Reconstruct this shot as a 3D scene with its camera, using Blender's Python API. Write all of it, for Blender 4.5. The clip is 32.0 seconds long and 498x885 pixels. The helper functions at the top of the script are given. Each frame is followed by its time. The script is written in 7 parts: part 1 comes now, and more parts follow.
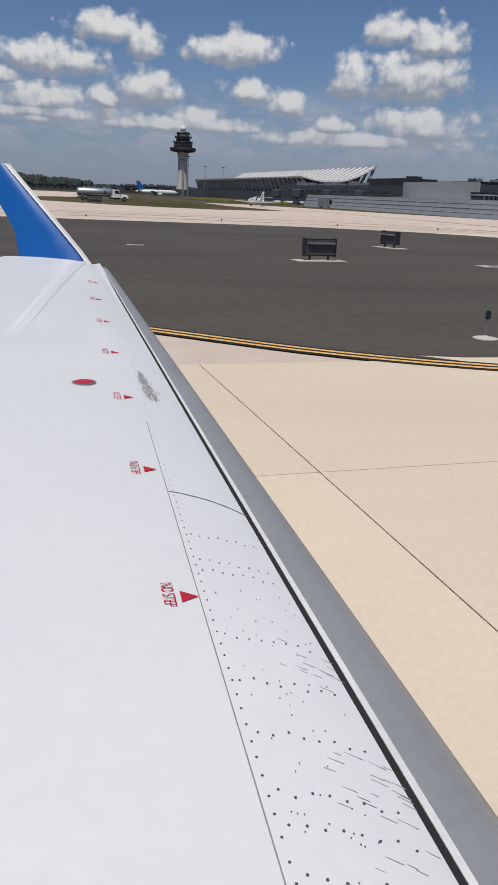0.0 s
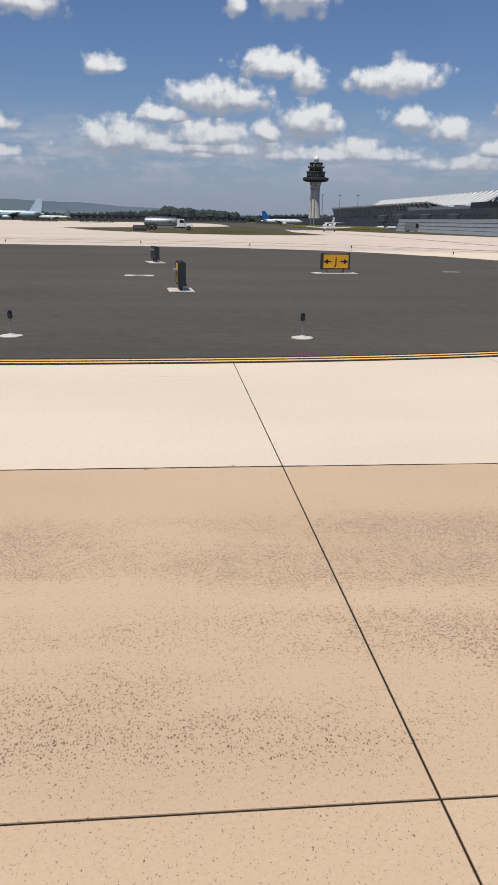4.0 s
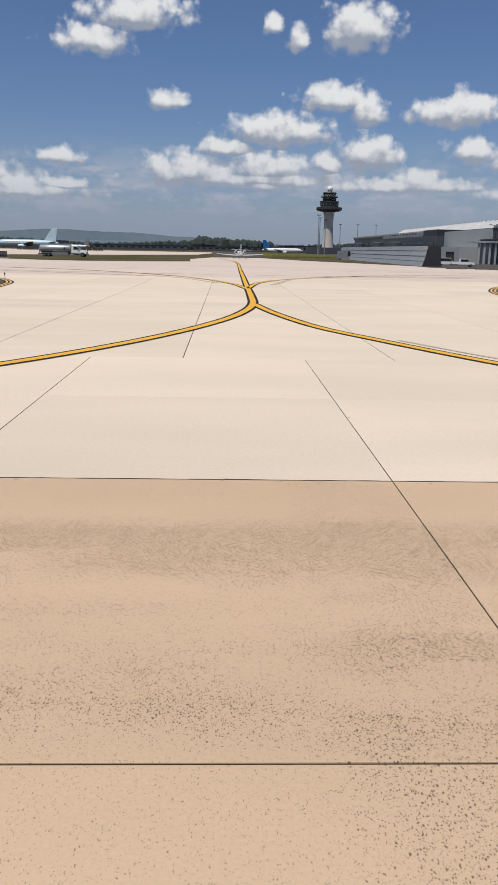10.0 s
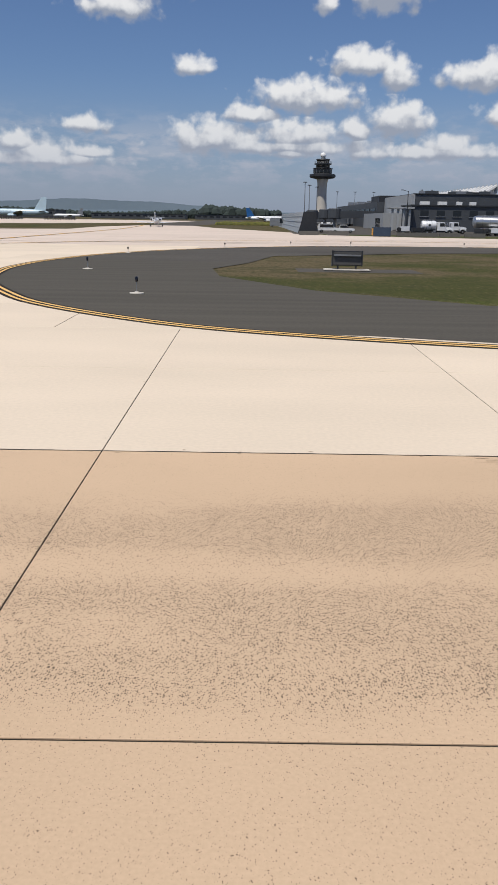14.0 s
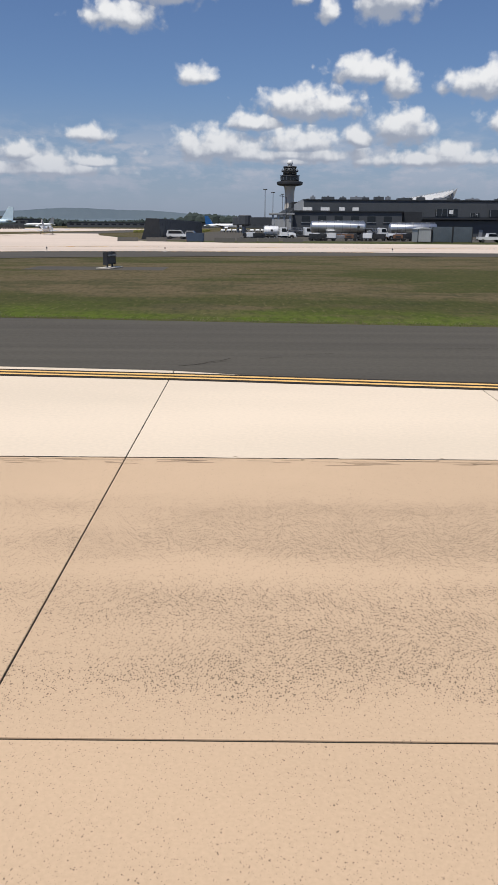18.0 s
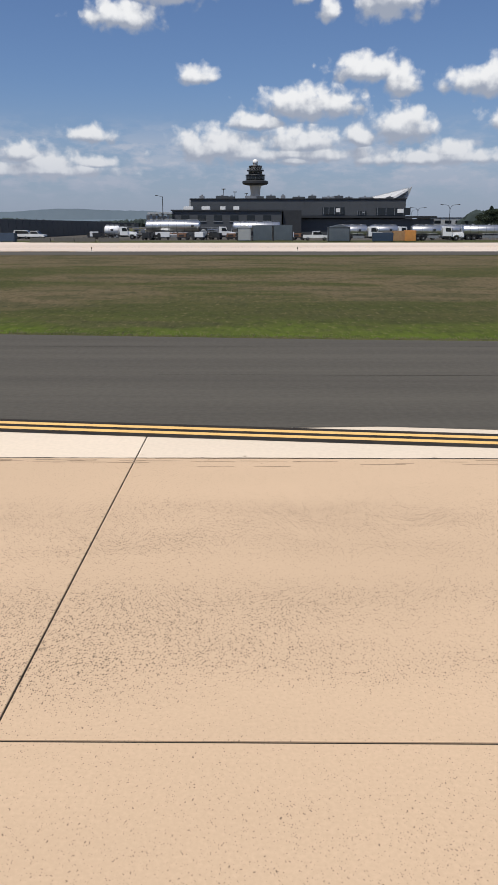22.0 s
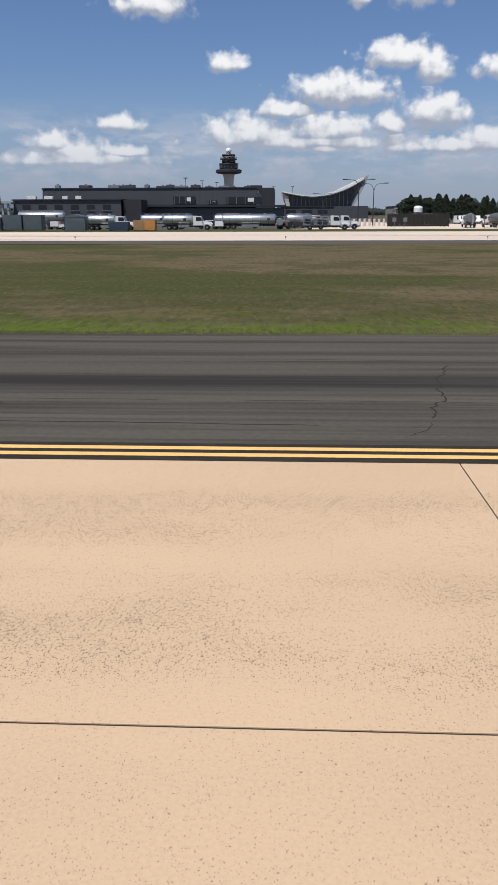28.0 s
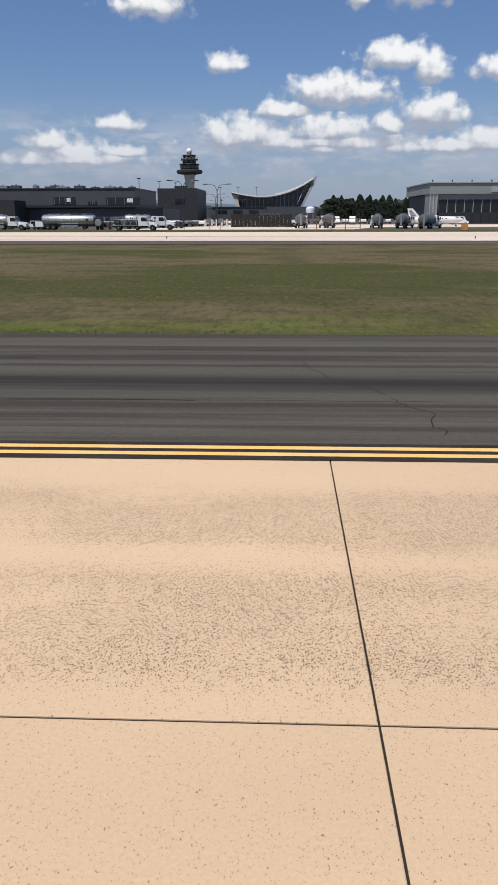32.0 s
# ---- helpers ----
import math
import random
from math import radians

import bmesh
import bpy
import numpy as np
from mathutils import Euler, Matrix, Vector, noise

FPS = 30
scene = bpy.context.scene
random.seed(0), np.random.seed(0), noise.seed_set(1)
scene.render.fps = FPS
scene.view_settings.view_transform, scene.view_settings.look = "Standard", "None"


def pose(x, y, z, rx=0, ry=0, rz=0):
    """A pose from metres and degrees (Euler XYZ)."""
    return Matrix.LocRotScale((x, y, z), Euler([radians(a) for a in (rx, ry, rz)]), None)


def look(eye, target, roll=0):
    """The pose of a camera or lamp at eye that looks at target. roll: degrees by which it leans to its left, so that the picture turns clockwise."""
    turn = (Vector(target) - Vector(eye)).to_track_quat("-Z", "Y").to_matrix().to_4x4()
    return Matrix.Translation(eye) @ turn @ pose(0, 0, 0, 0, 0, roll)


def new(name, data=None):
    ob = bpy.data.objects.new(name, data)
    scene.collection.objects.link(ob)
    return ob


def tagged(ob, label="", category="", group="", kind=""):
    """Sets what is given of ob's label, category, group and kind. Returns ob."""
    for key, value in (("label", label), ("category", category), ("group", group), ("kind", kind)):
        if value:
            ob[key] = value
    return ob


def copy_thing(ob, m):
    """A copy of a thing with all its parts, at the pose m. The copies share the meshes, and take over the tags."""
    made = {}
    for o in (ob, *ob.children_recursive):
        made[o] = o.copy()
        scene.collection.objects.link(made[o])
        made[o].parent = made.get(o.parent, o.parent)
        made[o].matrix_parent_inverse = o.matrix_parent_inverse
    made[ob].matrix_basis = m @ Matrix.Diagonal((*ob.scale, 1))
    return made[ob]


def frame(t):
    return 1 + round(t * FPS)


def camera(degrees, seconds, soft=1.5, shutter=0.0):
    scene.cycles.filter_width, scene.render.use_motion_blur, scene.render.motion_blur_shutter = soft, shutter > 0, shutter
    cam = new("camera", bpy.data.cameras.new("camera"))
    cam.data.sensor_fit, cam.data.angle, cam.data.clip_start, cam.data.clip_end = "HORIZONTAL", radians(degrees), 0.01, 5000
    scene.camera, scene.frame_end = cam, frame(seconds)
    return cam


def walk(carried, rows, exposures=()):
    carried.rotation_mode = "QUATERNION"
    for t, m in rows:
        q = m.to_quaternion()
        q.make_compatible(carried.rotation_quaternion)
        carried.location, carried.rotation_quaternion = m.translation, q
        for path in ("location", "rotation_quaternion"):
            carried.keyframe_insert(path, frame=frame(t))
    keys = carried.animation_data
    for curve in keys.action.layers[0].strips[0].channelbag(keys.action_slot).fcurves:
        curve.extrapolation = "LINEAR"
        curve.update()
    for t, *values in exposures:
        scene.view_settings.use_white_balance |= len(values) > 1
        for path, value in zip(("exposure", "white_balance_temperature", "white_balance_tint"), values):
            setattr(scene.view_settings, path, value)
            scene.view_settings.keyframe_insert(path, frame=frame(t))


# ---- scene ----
# ---- camera ----
# seconds, x, y, then the three turns in degrees
EYE_HEIGHT = 3.037
PATH = [
    (0.0, 0.073, 8.375, 72.694, -2.441, -16.782),
    (0.5, 2.929, 6.615, 72.527, -3.324, -11.283),
    (1.0, 5.950, 5.190, 71.787, -4.297, -7.007),
    (1.5, 9.095, 3.968, 71.490, -4.549, -3.508),
    (2.0, 12.483, 2.954, 72.280, -4.166, -1.617),
    (2.5, 15.891, 2.258, 73.502, -3.175, -1.794),
    (3.0, 19.284, 1.675, 74.284, -2.008, -3.215),
    (3.5, 22.801, 1.136, 74.553, -1.389, -5.077),
    (4.0, 26.455, 0.725, 74.332, -1.008, -5.819),
    (4.5, 30.238, 0.423, 74.135, -1.346, -5.322),
    (6.5, 45.532, -0.007, 75.705, -1.656, -1.904),
    (7.0, 49.539, -0.031, 76.253, -1.560, -1.758),
    (7.5, 53.530, -0.037, 76.570, -1.483, -1.853),
    (8.0, 57.558, -0.031, 76.660, -1.057, -2.000),
    (8.5, 61.685, -0.016, 76.582, -0.942, -2.080),
    (9.0, 65.889, 0.001, 76.439, -1.003, -2.046),
    (9.5, 70.113, 0.018, 76.330, -0.984, -1.884),
    (10.0, 74.323, 0.038, 76.291, -1.073, -1.666),
    (10.5, 78.545, 0.065, 76.310, -1.038, -1.403),
    (11.0, 82.823, 0.093, 76.354, -1.129, -1.178),
    (11.5, 87.197, 0.119, 76.148, -1.174, -0.985),
    (12.0, 91.599, 0.141, 75.667, -1.257, -0.902),
    (12.5, 95.961, 0.156, 75.084, -1.023, -0.665),
    (13.0, 100.316, 0.166, 74.483, -0.944, -0.398),
    (13.5, 104.699, 0.168, 74.153, -0.947, -0.060),
    (15.5, 122.749, 0.058, 74.275, -0.511, 0.502),
    (16.0, 127.294, 0.052, 74.344, -0.610, 0.419),
    (16.5, 131.842, 0.052, 74.450, -0.427, 0.392),
    (17.0, 136.382, 0.056, 74.589, -0.347, 0.373),
    (17.5, 140.924, 0.060, 74.661, -0.192, 0.406),
    (18.0, 145.484, 0.061, 74.690, -0.353, 0.407),
    (18.5, 150.086, 0.058, 74.754, -0.134, 0.437),
    (19.0, 154.694, 0.055, 74.752, -0.418, 0.404),
    (19.5, 159.270, 0.060, 74.773, -0.184, 0.415),
    (20.0, 163.826, 0.068, 74.775, -0.019, 0.449),
    (20.5, 168.382, 0.077, 74.767, 0.268, 0.474),
    (21.0, 172.951, 0.082, 74.689, -0.291, 0.407),
    (21.5, 177.514, 0.082, 74.677, -0.060, 0.463),
    (22.0, 182.087, 0.079, 74.662, 0.037, 0.542),
    (22.5, 186.684, 0.074, 74.619, -0.161, 0.642),
    (23.0, 191.315, 0.070, 74.548, -0.409, 0.710),
    (23.5, 195.997, 0.069, 74.452, -0.295, 0.787),
    (24.0, 200.692, 0.070, 74.317, -0.114, 1.012),
    (24.5, 205.392, 0.071, 74.148, -0.060, 1.358),
    (26.5, 224.594, 0.068, 73.895, 0.453, 2.464),
    (27.0, 229.383, 0.066, 73.918, 0.405, 2.455),
    (27.5, 234.187, 0.064, 73.925, 0.283, 2.500),
    (28.0, 239.005, 0.060, 73.919, 0.165, 2.575),
    (28.5, 243.823, 0.051, 73.916, 0.164, 2.620),
    (29.0, 248.638, 0.038, 73.918, 0.180, 2.633),
    (29.5, 253.447, 0.024, 73.921, 0.258, 2.609),
    (30.0, 258.247, 0.012, 73.903, 0.097, 2.554),
    (30.5, 263.023, 0.005, 73.902, 0.147, 2.490),
    (31.0, 267.769, 0.001, 73.906, 0.135, 2.459),
    (31.5, 272.487, -0.000, 73.935, 0.252, 2.470),
    (32.0, 277.190, 0.000, 73.938, 0.114, 2.456),
]
cam = camera(34.938, 32.0, soft=1.15)
walk(cam, [(t, pose(x, y, EYE_HEIGHT, rx, ry, rz)) for t, x, y, rx, ry, rz in PATH],
     exposures=((0.0, -0.42), (2.0, -0.34), (4.0, -0.16), (7.0, -0.18), (10.0, -0.22), (13.0, -0.18), (16.0, -0.10), (21.0, -0.04), (24.0, 0.0), (32.0, 0.04)))

# ---- world and sun ----
SUN_ELEVATION = 66.0
SUN_AZIMUTH = 215.0      # compass degrees from +y, clockwise
sun_way = Vector((math.sin(radians(SUN_AZIMUTH)) * math.cos(radians(SUN_ELEVATION)),
                  math.cos(radians(SUN_AZIMUTH)) * math.cos(radians(SUN_ELEVATION)), math.sin(radians(SUN_ELEVATION))))
sun = new("sun", bpy.data.lights.new("sun", "SUN"))
sun.data.energy, sun.data.angle, sun.data.color = 4.5, radians(0.53), (1.0, 0.95, 0.87)
sun.matrix_world = look(sun_way * 50, (0, 0, 0))

# clouds: azimuth to the left of +y, elevation of the base, half width, height (degrees)
HIGH_CLOUDS = [
    (6.1, 13.8, 3.2, 1.8), (-3.0, 13.7, 0.6, 1.0), (-8.7, 13.0, 2.2, 2.5), (-4.8, 12.8, 0.9, 1.3), (8.6, 12.3, 2.4, 1.5), (-25.5, 9.7, 1.5, 1.7),
    (-7.2, 9.2, 2.2, 1.6), (3.9, 9.1, 1.2, 1.0), (-28.4, 9.1, 1.8, 1.9), (-9.5, 8.4, 1.2, 1.6), (-15.5, 8.2, 2.6, 1.9), (-3.5, 7.1, 3.2, 1.9),
    (-23.3, 6.7, 1.5, 2.3), (-27.3, 6.6, 3.0, 2.7), (0.2, 6.3, 1.8, 1.0), (-16.6, 6.2, 1.6, 1.2),
]
LOW_CLOUDS = [
    (-2.5, 4.3, 6.5, 0.9), (-11.5, 4.0, 5.0, 0.9), (14.0, 3.2, 4.5, 0.8), (-24.0, 3.4, 6.0, 1.0),
    (-16.6, 6.0, 1.6, 1.3), (-9.6, 5.6, 2.0, 2.1), (11.3, 5.5, 1.6, 1.0), (-6.9, 5.3, 1.1, 1.2), (-19.4, 5.2, 1.3, 1.5), (-2.7, 4.7, 2.9, 1.7),
    (2.8, 4.4, 2.8, 1.9), (-22.4, 4.3, 1.4, 1.2), (15.7, 4.2, 1.5, 1.1), (-12.7, 4.2, 1.6, 1.3), (-2.4, 4.0, 1.2, 0.7), (-27.9, 4.0, 3.0, 2.0),
    (-12.6, 3.9, 1.4, 1.2), (10.9, 3.8, 1.3, 0.7), (13.9, 3.4, 1.6, 1.6), (13.9, 3.1, 1.9, 1.6),
]
cloud_rnd = random.Random(12)
# the sky outside the walk's view carries the same scattered cumulus
OTHER_CLOUDS = [(a + cloud_rnd.uniform(-8, 8), cloud_rnd.uniform(4, 26), cloud_rnd.uniform(3, 9), cloud_rnd.uniform(1.5, 4.5)) for a in (32, 46, 66, 90, 125, 165, -44, -62, -85, -120, -155)]


def chain(tree, kind, op, *values):
    """A math or vector math node with those inputs; returns its output."""
    n = tree.nodes.new(kind)
    n.operation = op
    for socket, value in zip(n.inputs, values):
        if isinstance(value, (int, float, tuple)):
            socket.default_value = value
        elif value is not None:
            tree.links.new(value, socket)
    return n.outputs["Value"] if kind == "ShaderNodeMath" or op in ("LENGTH", "DOT_PRODUCT") else n.outputs["Vector"]


def ramp(tree, value, lo, hi):
    n = tree.nodes.new("ShaderNodeMapRange")
    n.interpolation_type = "SMOOTHSTEP"
    n.inputs["From Min"].default_value, n.inputs["From Max"].default_value = lo, hi
    tree.links.new(value, n.inputs["Value"])
    return n.outputs["Result"]


def cloud_group():
    """Cloud cover for a place in the sky given as (azimuth, elevation, 0) in degrees."""
    g = bpy.data.node_groups.new("cloud_cover", "ShaderNodeTree")
    g.interface.new_socket("Place", in_out="INPUT", socket_type="NodeSocketVector")
    g.interface.new_socket("Cover", in_out="OUTPUT", socket_type="NodeSocketFloat")
    a, z = g.nodes.new("NodeGroupInput"), g.nodes.new("NodeGroupOutput")
    M = lambda op, *v: chain(g, "ShaderNodeMath", op, *v)
    split = g.nodes.new("ShaderNodeSeparateXYZ")
    g.links.new(a.outputs[0], split.inputs[0])
    az, el = split.outputs[0], split.outputs[1]
    g.interface.new_socket("Height", in_out="OUTPUT", socket_type="NodeSocketFloat")
    total = height = None
    for a0, base, w, tall in HIGH_CLOUDS + LOW_CLOUDS + OTHER_CLOUDS:
        dx = M("DIVIDE", M("SUBTRACT", az, a0), w * 1.22)
        dy = M("SUBTRACT", el, base + 0.30 * tall)
        dy = M("ADD", M("DIVIDE", M("MAXIMUM", dy, 0.0), 0.80 * tall), M("DIVIDE", M("MINIMUM", dy, 0.0), 0.5 * tall))
        m = M("SUBTRACT", 1.0, M("SQRT", M("ADD", M("MULTIPLY", dx, dx), M("MULTIPLY", dy, dy))))
        if total is None:
            total, height = m, dy
            continue
        # how high above the cloud's base, from the cloud that is thickest there
        near = ramp(g, M("SUBTRACT", m, total), -0.2, 0.2)
        height = M("ADD", height, M("MULTIPLY", near, M("SUBTRACT", dy, height)))
        total = M("SMOOTH_MAX", total, m, 0.15)
    total = M("MAXIMUM", total, -0.8)
    warp = g.nodes.new("ShaderNodeTexNoise")
    warp.inputs["Scale"].default_value, warp.inputs["Detail"].default_value = 0.9, 3.0
    g.links.new(a.outputs[0], warp.inputs["Vector"])
    bent = chain(g, "ShaderNodeVectorMath", "ADD", a.outputs[0], chain(g, "ShaderNodeVectorMath", "MULTIPLY", warp.outputs["Color"], (0.8, 0.6, 0.0)))
    cover = total
    for scale, weight in ((0.75, 0.34), (1.7, 0.15), (4.2, 0.05)):
        puff = g.nodes.new("ShaderNodeTexVoronoi")
        puff.feature, puff.voronoi_dimensions = "SMOOTH_F1", "2D"
        puff.inputs["Scale"].default_value, puff.inputs["Smoothness"].default_value = scale, 0.7
        g.links.new(bent, puff.inputs["Vector"])
        cover = M("ADD", cover, M("MULTIPLY", M("SUBTRACT", 0.42, puff.outputs["Distance"]), weight * 2))
    wisp = g.nodes.new("ShaderNodeTexNoise")
    wisp.inputs["Scale"].default_value, wisp.inputs["Detail"].default_value, wisp.inputs["Roughness"].default_value = 1.2, 4.0, 0.5
    g.links.new(a.outputs[0], wisp.inputs["Vector"])
    cover = M("ADD", cover, M("MULTIPLY", M("SUBTRACT", wisp.outputs["Fac"], 0.5), 0.9))
    g.links.new(cover, z.inputs[0])
    g.links.new(height, z.inputs[1])
    return g


world = bpy.data.worlds.new("sky")
scene.world = world
world.use_nodes = True
wt = world.node_tree
wt.nodes.clear()
W = lambda op, *v: chain(wt, "ShaderNodeMath", op, *v)
sky = wt.nodes.new("ShaderNodeTexSky")
sky.sky_type, sky.sun_disc = "NISHITA", False
sky.sun_elevation, sky.sun_rotation = radians(SUN_ELEVATION), radians(SUN_AZIMUTH)
sky.air_density, sky.dust_density, sky.ozone_density, sky.altitude = 1.0, 0.6, 3.0, 100.0
tc = wt.nodes.new("ShaderNodeTexCoord")
split = wt.nodes.new("ShaderNodeSeparateXYZ")
wt.links.new(tc.outputs["Generated"], split.inputs[0])
az = W("MULTIPLY", W("ARCTAN2", W("MULTIPLY", split.outputs[0], -1.0), split.outputs[1]), 57.29578)
el = W("MULTIPLY", W("ARCSINE", split.outputs[2]), 57.29578)
place = wt.nodes.new("ShaderNodeCombineXYZ")
wt.links.new(az, place.inputs[0]), wt.links.new(el, place.inputs[1])
cover_tree = cloud_group()
cover = wt.nodes.new("ShaderNodeGroup")
cover.node_tree = cover_tree
wt.links.new(place.outputs[0], cover.inputs[0])
above = wt.nodes.new("ShaderNodeGroup")
above.node_tree = cover_tree
wt.links.new(chain(wt, "ShaderNodeVectorMath", "ADD", place.outputs[0], (-0.25, 0.75, 0.0)), above.inputs[0])


def blend(tree, factor, a, b, how="MIX"):
    n = tree.nodes.new("ShaderNodeMix")
    n.data_type, n.blend_type = "RGBA", how
    for socket, value in zip((n.inputs[0], n.inputs[6], n.inputs[7]), (factor, a, b)):
        if isinstance(value, (int, float)):
            socket.default_value = value
        elif isinstance(value, tuple):
            socket.default_value = (*value, 1.0)[:4]
        else:
            tree.links.new(value, socket)
    return n.outputs[2]


SKY_GAIN = 1.0
# thin haze whitens the sky towards the horizon
haze = W("MULTIPLY", W("SUBTRACT", 1.0, ramp(wt, el, -1.0, 9.5)), 0.72)
deep = blend(wt, 1.0, sky.outputs[0], (0.89, 1.0, 1.25), "MULTIPLY")
clear = blend(wt, haze, deep, (4.15, 4.95, 6.9))
relief = W("SUBTRACT", cover.outputs[0], above.outputs[0])
lit = ramp(wt, W("ADD", W("MULTIPLY", relief, 0.9), W("MULTIPLY", cover.outputs["Height"], 0.75)), -0.45, 0.75)
top_white = blend(wt, ramp(wt, el, 3.0, 9.0), (10.2, 10.5, 11.1), (12.6, 12.7, 12.9))
cloud_colour = blend(wt, lit, (4.9, 5.5, 6.8), top_white)
far_grey = W("MULTIPLY", W("SUBTRACT", 1.0, ramp(wt, el, 1.0, 5.5)), 0.6)
cloud_colour = blend(wt, far_grey, cloud_colour, (6.2, 6.8, 8.2))
density = W("MULTIPLY", ramp(wt, cover.outputs[0], -0.12, 0.52), ramp(wt, el, 0.3, 2.2))
# a broken bank of grey-white cloud low over the horizon
bank = None
for sx, sy, lo, hi, seed in ((0.20, 0.55, 0.44, 0.60, 0.0), (0.55, 1.30, 0.47, 0.66, 31.0)):
    low = wt.nodes.new("ShaderNodeTexNoise")
    low.inputs["Scale"].default_value, low.inputs["Detail"].default_value, low.inputs["Roughness"].default_value = 1.0, 7.0, 0.58
    wt.links.new(chain(wt, "ShaderNodeVectorMath", "ADD", chain(wt, "ShaderNodeVectorMath", "MULTIPLY", place.outputs[0], (sx, sy, 1.0)), (seed, 0.0, 0.0)), low.inputs["Vector"])
    k = ramp(wt, low.outputs["Fac"], lo, hi)
    bank = k if bank is None else W("MINIMUM", 1.0, W("ADD", W("MULTIPLY", bank, 0.6), W("MULTIPLY", k, 0.55)))
bank = W("MULTIPLY", bank, W("MULTIPLY", ramp(wt, el, 0.8, 3.0), W("SUBTRACT", 1.0, ramp(wt, el, 4.2, 7.5))))
clear = blend(wt, W("MULTIPLY", bank, 0.8), clear, blend(wt, ramp(wt, el, 1.5, 5.0), (5.2, 5.8, 7.3), (7.2, 7.6, 8.8)))
sky_colour = blend(wt, density, clear, cloud_colour)
back = wt.nodes.new("ShaderNodeBackground")
back.inputs["Strength"].default_value = 0.070
wt.links.new(sky_colour, back.inputs["Color"])
wout = wt.nodes.new("ShaderNodeOutputWorld")
wt.links.new(back.outputs[0], wout.inputs["Surface"])


# ---- materials ----
def material(name, colour, rough=0.6, metal=0.0, second=None, scale=3.0, fine=40.0, amount=0.5, bump=0.1, spread=0.0,
             local=False, speck=None, speck_scale=30.0, speck_size=0.35, transmission=0.0, stretch=(1, 1, 1), coat=0.0, lane=None, verge=None, band=None, pits=None, shine=0.5):
    """A surface of two colours in patches at two scales, with fine relief. speck: a third colour in small spots. spread: difference from piece to piece."""
    m = bpy.data.materials.new(name)
    m.use_nodes = True
    t = m.node_tree
    b = t.nodes["Principled BSDF"]
    b.inputs["Roughness"].default_value, b.inputs["Metallic"].default_value = rough, metal
    b.inputs["Transmission Weight"].default_value = transmission
    b.inputs["Specular IOR Level"].default_value = shine
    b.inputs["Coat Weight"].default_value = coat
    if local:
        where = t.nodes.new("ShaderNodeTexCoord").outputs["Object"]
    else:
        where = t.nodes.new("ShaderNodeNewGeometry").outputs["Position"]
    if stretch != (1, 1, 1):
        plain, where = where, chain(t, "ShaderNodeVectorMath", "MULTIPLY", where, tuple(stretch))
    else:
        plain = where
    second = second or tuple(c * 0.8 for c in colour)
    large, small = t.nodes.new("ShaderNodeTexNoise"), t.nodes.new("ShaderNodeTexNoise")
    for n, s, d, w in ((large, scale, 5.0, where), (small, fine, 5.0, plain)):
        n.inputs["Scale"].default_value, n.inputs["Detail"].default_value = s, d
        t.links.new(w, n.inputs["Vector"])
    M = lambda op, *v: chain(t, "ShaderNodeMath", op, *v)
    both = M("ADD", M("MULTIPLY", large.outputs["Fac"], 0.58), M("MULTIPLY", small.outputs["Fac"], 0.42))
    f = M("MULTIPLY", ramp(t, both, 0.5 - 0.22, 0.5 + 0.22), amount * 2)
    f = M("MINIMUM", f, 1.0)
    c = blend(t, f, colour, second)
    if pits:
        # worn surface with small irregular pits, in patches along two wheel lanes: (pit colour, tint, lanes as (from y, to y))
        plan = t.nodes.new("ShaderNodeSeparateXYZ")
        t.links.new(plain, plan.inputs[0])
        patch = t.nodes.new("ShaderNodeTexNoise")
        patch.inputs["Scale"].default_value, patch.inputs["Detail"].default_value, patch.inputs["Roughness"].default_value = 1.0, 6.0, 0.62
        t.links.new(chain(t, "ShaderNodeVectorMath", "MULTIPLY", plain, (0.16, 0.42, 1.0)), patch.inputs["Vector"])
        wander = M("ADD", plan.outputs[1], M("MULTIPLY", M("SUBTRACT", patch.outputs["Fac"], 0.5), 0.9))
        worn = None
        for lo, hi in pits[2]:
            k = M("MULTIPLY", ramp(t, wander, lo - 0.35, lo + 0.35), M("SUBTRACT", 1.0, ramp(t, wander, hi - 0.35, hi + 0.35)))
            worn = k if worn is None else M("ADD", worn, k)
        # and a track across them, where aircraft roll over the crossing
        lo, hi = pits[3]
        sway = M("ADD", plan.outputs[0], M("MULTIPLY", M("SUBTRACT", patch.outputs["Fac"], 0.5), 1.2))
        worn = M("ADD", worn, M("MULTIPLY", M("MULTIPLY", ramp(t, sway, lo - 0.3, lo + 0.3), M("SUBTRACT", 1.0, ramp(t, sway, hi - 0.3, hi + 0.3))), 0.55))
        gate = M("MULTIPLY", ramp(t, patch.outputs["Fac"], 0.28, 0.60), M("ADD", 0.16, M("MULTIPLY", worn, M("SUBTRACT", 0.72, M("MULTIPLY", M("MULTIPLY", ramp(t, plan.outputs[0], 162.0, 185.0), M("SUBTRACT", 1.0, ramp(t, plan.outputs[0], 232.0, 262.0))), 0.24)))))
        gate = M("MINIMUM", gate, 0.82)
        c = blend(t, M("MULTIPLY", gate, 0.35), c, pits[1])
        crooked = chain(t, "ShaderNodeVectorMath", "ADD", plain, chain(t, "ShaderNodeVectorMath", "MULTIPLY", small.outputs["Color"], (0.04, 0.05, 0.0)))
